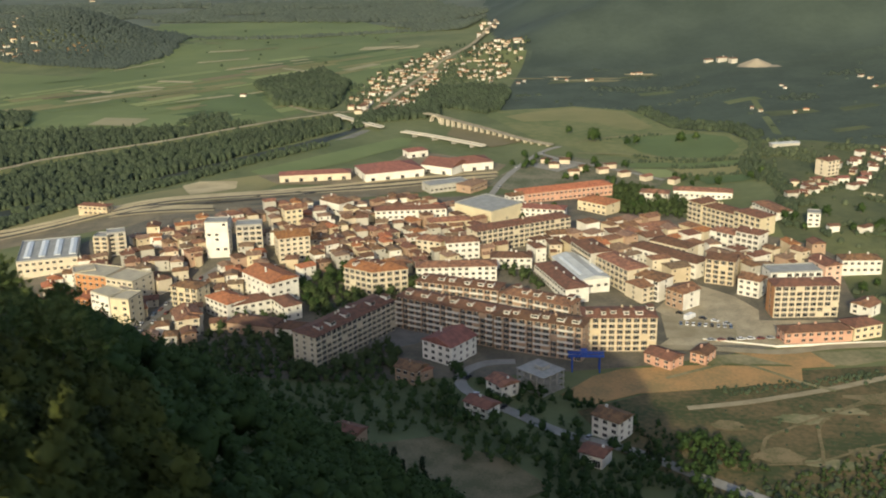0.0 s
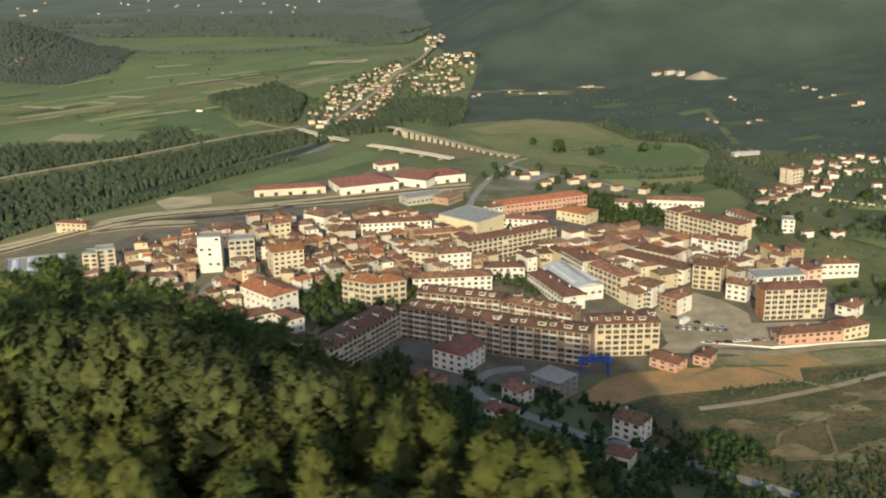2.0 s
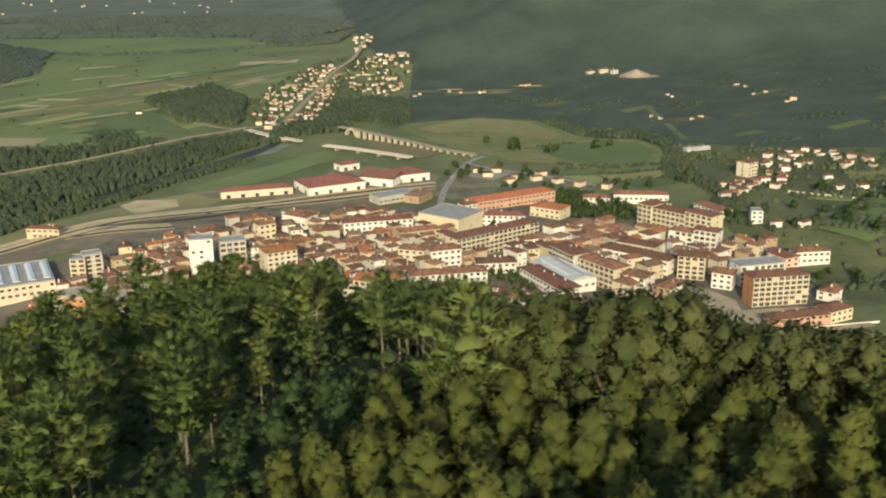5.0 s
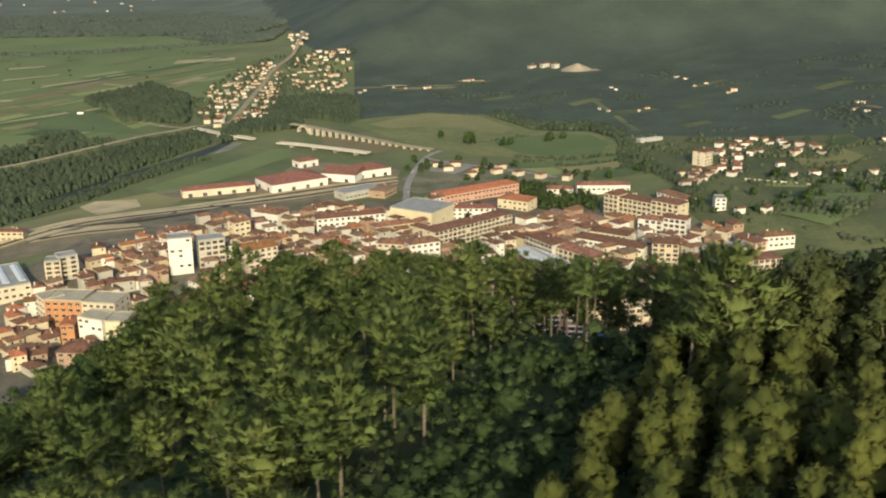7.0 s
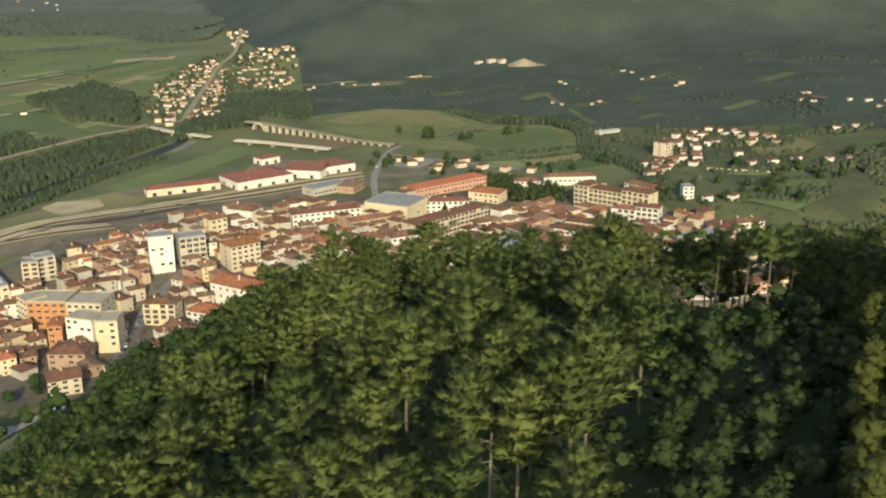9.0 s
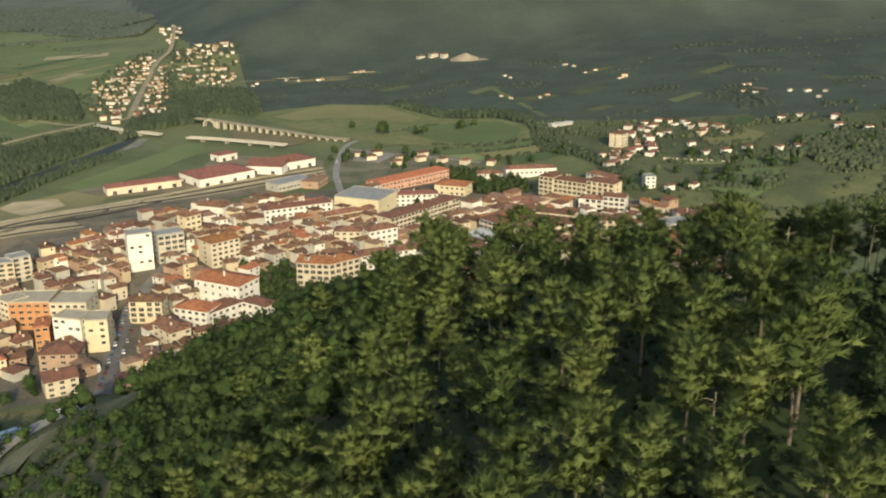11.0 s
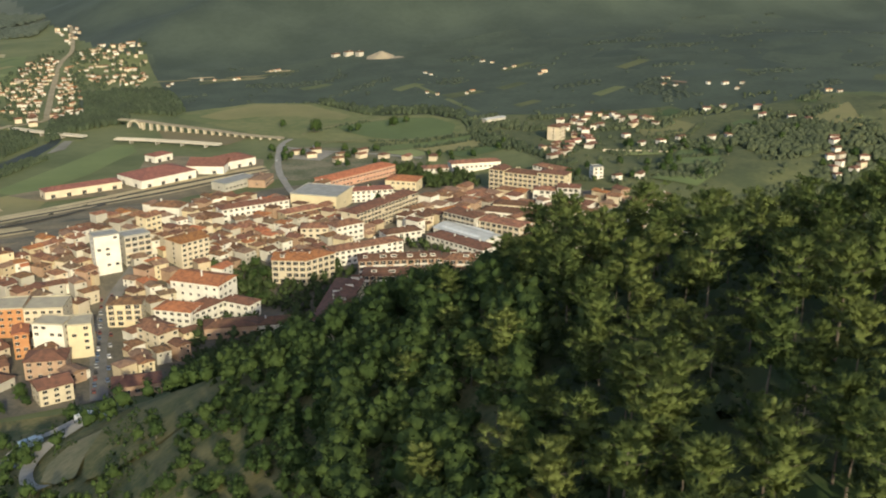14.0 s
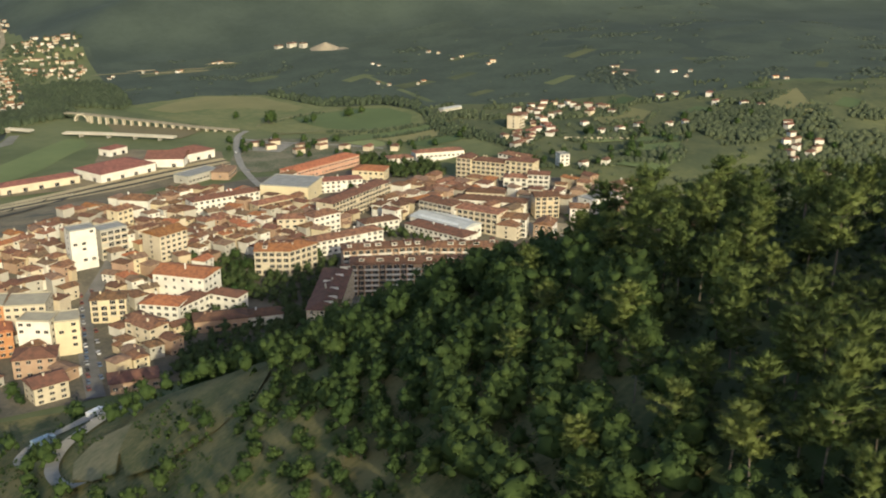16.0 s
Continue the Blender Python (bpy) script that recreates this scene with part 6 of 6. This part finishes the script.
lumpy_wood("bank_wood", wood_spots([(-262, 1040), (-232, 1090), (-180, 1120), (-190, 1180), (-240, 1170), (-262, 1120)], 6, 2.6, 4.4, (1.1, 1.5)) + wood_spots([(-420, 700), (-359.8, 799.6), (-371.8, 799.7), (-440, 700)], 6, 2.2, 3.4, (1, 1.4)), "dark trees beside the river bridge")
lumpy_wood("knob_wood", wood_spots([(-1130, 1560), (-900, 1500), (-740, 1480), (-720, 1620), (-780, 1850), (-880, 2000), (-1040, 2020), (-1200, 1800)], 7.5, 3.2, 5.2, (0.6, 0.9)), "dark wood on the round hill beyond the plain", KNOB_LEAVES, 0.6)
lumpy_wood("plain_wood", wood_spots([(-474, 1342), (-385, 1175), (-312, 1160), (-340, 1347), (-410, 1460)], 6.5, 3, 5, (1.0, 1.4)), "dark copse beside the far village")
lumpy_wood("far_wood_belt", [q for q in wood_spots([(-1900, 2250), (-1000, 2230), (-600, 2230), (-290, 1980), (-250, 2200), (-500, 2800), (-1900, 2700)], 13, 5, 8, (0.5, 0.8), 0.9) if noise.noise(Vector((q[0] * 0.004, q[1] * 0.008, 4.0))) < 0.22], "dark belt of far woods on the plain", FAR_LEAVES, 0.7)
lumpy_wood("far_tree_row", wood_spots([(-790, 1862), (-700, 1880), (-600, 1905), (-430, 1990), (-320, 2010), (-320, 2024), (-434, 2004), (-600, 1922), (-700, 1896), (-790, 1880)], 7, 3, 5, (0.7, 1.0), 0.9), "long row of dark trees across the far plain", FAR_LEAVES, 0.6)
lumpy_wood("plain_bushes", wood_spots([(-462, 1050), (-400, 1052), (-404, 1075), (-428, 1118), (-456, 1108)], 6, 2, 3.4, (0.9, 1.2), 0.7) + wood_spots([(-720, 1000), (-640, 1004), (-626, 1040), (-664, 1106), (-720, 1110)], 6, 2.4, 4.0, (0.9, 1.2), 0.85), "dark bushes on the edge of the pasture plain")
lumpy_wood("foot_wood", [q for q in wood_spots(FOOT_LAND, 9.0, 2.0, 4.0, (0.3, 0.5)) if noise.noise(Vector((q[0] * 0.012, q[1] * 0.02, 9.0))) > 0.34 or wrng.random() < 0.015], "dark woodland at the foot of the mountain", FOOT_LEAVES)
lumpy_wood("rise_hedge", wood_spots([(112, 860), (124, 905), (136, 965), (146, 965), (134, 900), (146, 800), (136, 690), (126, 690), (134, 800)], 4, 1.2, 2.4, (0.9, 1.3), 0.8), "dark hedge along the foot of the rise")
lumpy_wood("field_hedges", wood_spots([(20, 912), (60, 920), (122, 904), (122, 900), (60, 916), (20, 908)], 3.2, 1.0, 2.0, (0.9, 1.3), 0.7) + wood_spots([(60, 897), (118, 883), (118, 879), (60, 892)], 3.2, 1.0, 2.0, (0.9, 1.3), 0.7) + wood_spots([(72, 866), (126, 852), (126, 847), (72, 861)], 3.2, 1.0, 2.2, (0.9, 1.3), 0.7) + wood_spots([(-8, 1004), (24, 1024), (60, 1037), (60, 1031), (24, 1018), (-6, 998)], 3.6, 0.8, 2.2, (0.9, 1.3), 0.4) + wood_spots([(30, 940), (70, 926), (108, 911), (108, 906), (70, 920), (30, 935)], 3.4, 0.8, 2.0, (0.9, 1.3), 0.5), "dark hedges between the narrow fields")
lumpy_wood("lot_hedge", wood_spots([(62, 457), (100, 469), (140, 486), (142, 478), (100, 460), (66, 448)], 2.6, 0.5, 1.3, (0.8, 1.1), 0.8), "low green hedge beside the earth lot")
lumpy_wood("meadow_hedge", wood_spots([(33, 1172), (68, 1078), (119, 1025), (135, 968), (150, 985), (130, 1045), (80, 1100), (45, 1185)], 5.5, 2.0, 3.8, (0.9, 1.3)), "dark hedge trees along the meadow edge")
lumpy_wood("rise_wood", [q for q in wood_spots(RISE_LAND, 4.8, 1.0, 2.6, (0.8, 1.2)) if noise.noise(Vector((q[0] * 0.016, q[1] * 0.03, 2.0))) > 0.2 or wrng.random() < 0.03], "scattered trees and hedges on the eastern rise", RISE_LEAVES)
lumpy_wood("rise_copse", wood_spots([(300, 745), (330, 782), (385, 762), (402, 720), (370, 692), (330, 672), (300, 700)], 4.6, 1.8, 3.2, (0.9, 1.3), 0.85) + wood_spots([(300, 640), (345, 598), (420, 560), (540, 600), (430, 655), (370, 668)], 4.8, 1.8, 3.2, (0.9, 1.3), 0.7), "dark copses on the eastern rise", RISE_LEAVES)
gardens = []
for gx, gy in GARDENS:
    for k in range(4):
        a, r = wrng.uniform(3.4, 6.2), wrng.uniform(5.5, 10)
        if free(gx + r * math.cos(a), gy + r * math.sin(a), 1.0):
            gardens.append((gx + r * math.cos(a), gy + r * math.sin(a), wrng.uniform(1.0, 2.1), wrng.uniform(0.9, 1.4)))
lumpy_wood("garden_trees", gardens, "small dark garden trees among the hillside houses")
lumpy_wood("village_trees", [q for q in wood_spots([(-345, 1165), (-330, 1400), (-310, 1550), (-265, 1730), (-120, 1620), (-150, 1354), (-222, 1340), (-226, 1180)], 9.5, 1.8, 3.4, (0.9, 1.3), 0.45) if to_street(q[0], q[1]) > 11], "dark trees between the village houses")
joined_trees("slope_bushes", [(x, y, frng.uniform(0, 6.28), frng.uniform(0.15, 0.5)) for x, y in spots_in(-300, -150, 236, 420, 4.2, lambda x, y: near_road(x, y) and free(x, y, 2) and noise.noise(Vector((x * 0.05, y * 0.05, 3.0))) > (0.22 if y > 262 else -0.1) and min(math.dist((x, y), q) for q in HILL_ROAD) > 7, frng)], LOW_ROUNDS, LEAVES, "rough bushes on the dry hillside", "bushes")
lumpy_wood("scrub_bushes", wood_spots([(2, 415), (99, 470), (175, 500), (230, 400), (118, 340), (53, 365)], 6, 0.4, 1.3, (0.6, 0.9), 0.28) + wood_spots([(62, 354), (118, 345), (235, 396), (190, 404), (110, 384), (84, 374), (66, 368)], 3.6, 0.7, 1.9, (0.7, 1.1), 0.5), "low bushes on the scrub land")

# fields on the eastern rise
for n in range(15):
    x, y, a = wrng.uniform(190, 620), wrng.uniform(600, 900), wrng.uniform(0.2, 0.8)
    if free(x, y, 12):
        L, D = wrng.uniform(20, 55), wrng.uniform(12, 26)
        corners = [(x + u * L / 2 * math.cos(a) - v * D / 2 * math.sin(a), y + u * L / 2 * math.sin(a) + v * D / 2 * math.cos(a)) for u, v in ((-1, -1), (1, -1), (1, 1), (-1, 1))]
        draped("field", corners, wrng.choice((GROUND, RISE_GRASS, FIELD_PAINTS[1], FIELD_PAINTS[1])), 0.3 + 0.02 * n, "green pasture on the eastern rise", "field", cell=8)
for n, (corners, paint) in enumerate((([(252, 800), (272, 866), (303, 875), (314, 812), (287, 782)], 2), ([(187, 766), (216, 763), (236, 734), (206, 744)], 3), ([(179, 668), (233, 718), (269, 707), (244, 668), (206, 646)], 0), ([(396, 748), (425, 780), (470, 790), (420, 712)], 2), ([(236, 726), (262, 752), (290, 738), (270, 712)], 0))):
    draped("field", corners, FIELD_PAINTS[paint], 0.7 + 0.03 * n, "sunlit green terrace field on the eastern rise", "field", cell=6)
lumpy_wood("terrace_hedges", wood_spots([(176, 668), (232, 722), (272, 709), (273, 713), (230, 727), (172, 670)], 2.8, 0.8, 1.9, (0.9, 1.3), 0.8) + wood_spots([(250, 798), (287, 779), (316, 806), (312, 811), (287, 785), (252, 803)], 2.8, 0.8, 1.9, (0.9, 1.3), 0.8) + wood_spots([(345, 700), (395, 742), (440, 720), (400, 650), (350, 640)], 4.6, 1.4, 2.8, (0.9, 1.3), 0.6), "dark hedges and copses between the terrace fields", RISE_LEAVES)
lumpy_wood("plain_hedges", wood_spots(PLAIN_EDGE, 16, 1.6, 3.0, (0.7, 1.0), 0.012), "scattered bushes and hedges on the plain")


# ---- building site, vehicles, small things ----
def building_site():
    ob = thing("concrete_frame", (-27, 447, 0.2), -0.66, "unfinished concrete building of bare slabs and columns", "building site")
    slab = Solid()
    slab.box(0, 0, 0, 17, 15, 0.3)
    slab_mesh = slab.mesh("slab", CONCRETE)
    slabs = [part("slab", slab_mesh, ob, (0, 0, k * 3.0)) for k in range(4)]
    col = Solid()
    col.box(-0.25, -0.25, 0, 0.25, 0.25, 2.7)
    col_mesh = col.mesh("column", CONCRETE)
    for k in range(3):
        for i in range(5):
            for j in range(4):
                part("column", col_mesh, slabs[k], (0.5 + i * 4.0, 0.5 + j * 4.6, 0.3))
    core = Solid()
    core.box(6, 6, 0.3, 11, 11, 11.0)
    part("stair_core", core.mesh("stair_core", CONCRETE), ob)
    TAKEN.append(((-27, 447), math.cos(-0.66), math.sin(-0.66), 17, 15))


def crane(x, y, rz):
    """A blue gantry of steel with two legs, braces and a cross beam."""
    ob = thing("gantry_crane", (x, y, gz(x, y)), rz, "blue painted steel gantry on the building site", "crane")
    for u in (0, 13):
        for v in (0, 4):
            m = Solid()
            m.tube((0, 0, 0), (0, 0, 8), 0.35, 0.3, 6)
            part("leg", m.mesh("leg", BLUE_PAINT), ob, (u, v, 0))
        m = Solid()
        m.tube((0, 0, 1), (0, 4, 7), 0.15, 0.15, 5)
        part("brace", m.mesh("brace", BLUE_PAINT), ob, (u, 0, 0))
    m = Solid()
    m.box(-2, -0.4, 8, 15, 0.4, 9.2)
    m.box(-2, 3.6, 8, 15, 4.4, 9.2)
    beam = part("beam", m.mesh("beam", BLUE_PAINT), ob)
    m = Solid()
    m.box(4, -0.6, 9.2, 7, 4.6, 10.6)
    part("trolley", m.mesh("trolley", BLUE_PAINT), beam)


building_site()
crane(-2, 466, 0.1)


def car_parts(paint, length=4.2, tall=1.45, box=False):
    body, cabin = Solid(), Solid()
    if box:
        body.box(-length / 2, -1.15, 0.5, length / 2 - 1.8, 1.15, tall)
        cabin.box(length / 2 - 1.7, -1.1, 0.5, length / 2, 1.1, tall * 0.75)
    else:
        body.box(-length / 2, -0.85, 0.3, length / 2, 0.85, 0.85)
        n = len(cabin.v)
        cabin.v += [(-1.5, -0.8, 0.85), (1.2, -0.8, 0.85), (1.2, 0.8, 0.85), (-1.5, 0.8, 0.85), (-1.1, -0.68, tall), (0.6, -0.68, tall), (0.6, 0.68, tall), (-1.1, 0.68, tall)]
        for q in ((4, 5, 6, 7), (0, 1, 5, 4), (1, 2, 6, 5), (2, 3, 7, 6), (3, 0, 4, 7)):
            cabin.f.append(tuple(n + i for i in q))
            cabin.s.append(0 if q == (4, 5, 6, 7) else 1)
    wheel = Solid()
    wheel.tube((0, -0.1, 0), (0, 0.1, 0), 0.33, 0.33, 10)
    return body.mesh("body", paint), cabin.mesh("cabin", paint, GLASS), wheel.mesh("wheel", RUBBER), length, box


CARS = [car_parts(p) for p in CAR_PAINTS]
COLOURS = ("white", "red", "dark", "silver", "blue")


def car(x, y, rz, k, kit=None, name="car", label="", lift=0.65):
    body, cabin, wheel, length, box = kit or CARS[k]
    ob = thing(name, (x, y, gz(x, y) + lift), rz, label or f"{COLOURS[k]} hatchback parked on the street", name, "parked cars" if name == "car" else "trucks")
    part("body", body, ob)
    part("cabin", cabin, ob)
    for u in (-0.3, 0.3):
        for v in (-0.82, 0.82):
            part("wheel", wheel, ob, (u * length, v * (1.2 if box else 1.0), 0.33))


crng = random.Random(3)
for n in range(16):
    y = 446 + n * 7.2
    x = -237.5 + (y - 440) * 0.075
    car(x - 2.9, y, math.pi / 2 + 0.06, crng.randrange(5))
    if n % 2:
        car(x + 2.9, y + 3, math.pi / 2 + 0.06, crng.randrange(5))
for n in range(9):
    car(52 + n * 3.2, 533 - n * 0.2, 1.5 + crng.uniform(-0.1, 0.1), crng.randrange(5), lift=0.75)
for n in range(8):
    car(66 + n * 5.0, 512 + n * 1.1, 0.2, crng.randrange(5), lift=0.75)
for x, y, k in ((-50, 452, 2), (-44, 434, 0), (-30, 423, 2), (8, 400, 3), (-59.9, 788.6, 0), (-77, 812, 3), (-70, 884, 0), (-52, 940, 3), (-26, 930, 0)):
    car(x, y, 1.2, k, lift=0.75)
TRUCK = car_parts(TRUCK_PAINT, 8.5, 3.3, True)
WHITE_TRUCK = car_parts(CAR_PAINTS[0], 8.0, 3.2, True)
car(-262, 358, 0.5, 4, TRUCK, "truck", "pale blue box truck parked beside the hillside lane", 0.65)
car(-243, 369, 0.6, 0, WHITE_TRUCK, "truck", "white box truck parked beside the hillside lane", 0.65)
car(-226, 466, 1.4, 4, TRUCK, "truck", "pale blue box truck parked between the town houses", 0.5)
for n in range(5):
    car(52 + n * 6.0, 548 - n * 3.1, -0.5 + 0.3 * (n % 2), (2, 3, 2, 0, 3)[n], lift=0.75)
car(57, 541, 0.9, 0, WHITE_TRUCK, "truck", "white box truck on the gravel parking lot", 0.75)


# low garden and yard walls
def low_wall(points, h, mat, label):
    for a, b in zip(points, points[1:]):
        s = Solid()
        L = math.dist(a, b)
        s.box(0, -0.15, -1.0, L, 0.15, h)
        s.box(-0.05, -0.2, h, L + 0.05, 0.2, h + 0.1)
        ob = new("low_wall", s.mesh("low_wall", mat))
        ob.location, ob.rotation_euler = (*a, min(gz(*a), gz(*b))), (0, 0, math.atan2(b[1] - a[1], b[0] - a[0]))
        tagged(ob, label, "wall", "low walls")


low_wall([(-94, 519), (-78, 509), (-70, 505)], 2.2, WHITE, "white garden wall of the apartment courtyard")
low_wall([(98, 509), (140, 519), (165, 524)], 1.2, WHITE, "white front wall of the row houses")
low_wall([(192, 769), (216, 755), (241, 741)], 2.0, CREAM, "long pale wall on the eastern rise")
# This wall's dark colour stands in for the shadow line beside the tracks.
low_wall([(-336, 668), (-316, 682), (-296, 701), (-276, 718), (-256, 746), (-233, 777), (-204, 800)], 1.5, RAIL_DARK, "low wall along the railway, coloured dark for a shadow line")
low_wall([(62, 514), (98, 509)], 1.0, WHITE, "white wall beside the gravel lot")


# factory skylights
def skylights(name, a, b, depth, h, n, label):
    rz = math.atan2(b[1] - a[1], b[0] - a[0])
    L = math.dist(a, b)
    c, s_ = math.cos(rz), math.sin(rz)
    base = sum(gz(a[0] + c * u - s_ * v, a[1] + s_ * u + c * v) for u in (0, L) for v in (0, depth)) / 4
    for k in range(n):
        s = Solid()
        w = L / n * 0.45
        s.box(0, depth * 0.15, 0, w, depth * 0.9, 0.5)
        s.poly([(0, depth * 0.15, 0.5), (w / 2, depth * 0.15, 1.0), (w / 2, depth * 0.9, 1.0), (0, depth * 0.9, 0.5)])
        s.poly([(w / 2, depth * 0.15, 1.0), (w, depth * 0.15, 0.5), (w, depth * 0.9, 0.5), (w / 2, depth * 0.9, 1.0)])
        ob = new(name, s.mesh(name, SKYLIGHT))
        u = (k + 0.4) * L / n
        ob.location = (a[0] + u * math.cos(rz), a[1] + u * math.sin(rz), base + h + 0.45)
        ob.rotation_euler = (0, 0, rz)
        tagged(ob, label, "skylight", "factory skylights")


skylights("roof_strip", (-2.7, 566.4), (14, 574), 45, 7.6, 3, "pale translucent strip on the market hall roof")
skylights("roof_skylight", (-339.5, 547.8), (-307.9, 563.3), 45, 8, 4, "long pale skylight strip on the factory roof")


# bare dead pine on the spur
def dead_pine(x, y, seed, h):
    rng = np.random.default_rng(seed)
    s = Solid()
    s.tube((0, 0, 0), (0.3, 0.1, h), 0.18, 0.04, 6)
    for k in range(14):
        z = h * rng.uniform(0.35, 0.97)
        w = rng.uniform(0, 6.28)
        r = rng.uniform(0.8, 2.6)
        mid = (0.5 * r * math.cos(w), 0.5 * r * math.sin(w), z + 0.1 * r)
        s.tube((0, 0, z), mid, 0.05, 0.035, 4)
        s.tube(mid, (r * math.cos(w + 0.2), r * math.sin(w + 0.2), z + rng.uniform(-0.1, 0.5) * r), 0.035, 0.012, 4)
    ob = new("dead_pine", s.mesh("dead_pine", PALE_BARK))
    ob.location = (x, y, gz(x, y) - 0.3)
    tagged(ob, "bare pale dead pine standing among green pines", "tree", "dead pines")


for n, (x, y, h) in enumerate(((-112, 112, 11), (-150, 100, 10), (-96, 128, 12), (-128, 90, 9))):
    dead_pine(x, y, n, h)
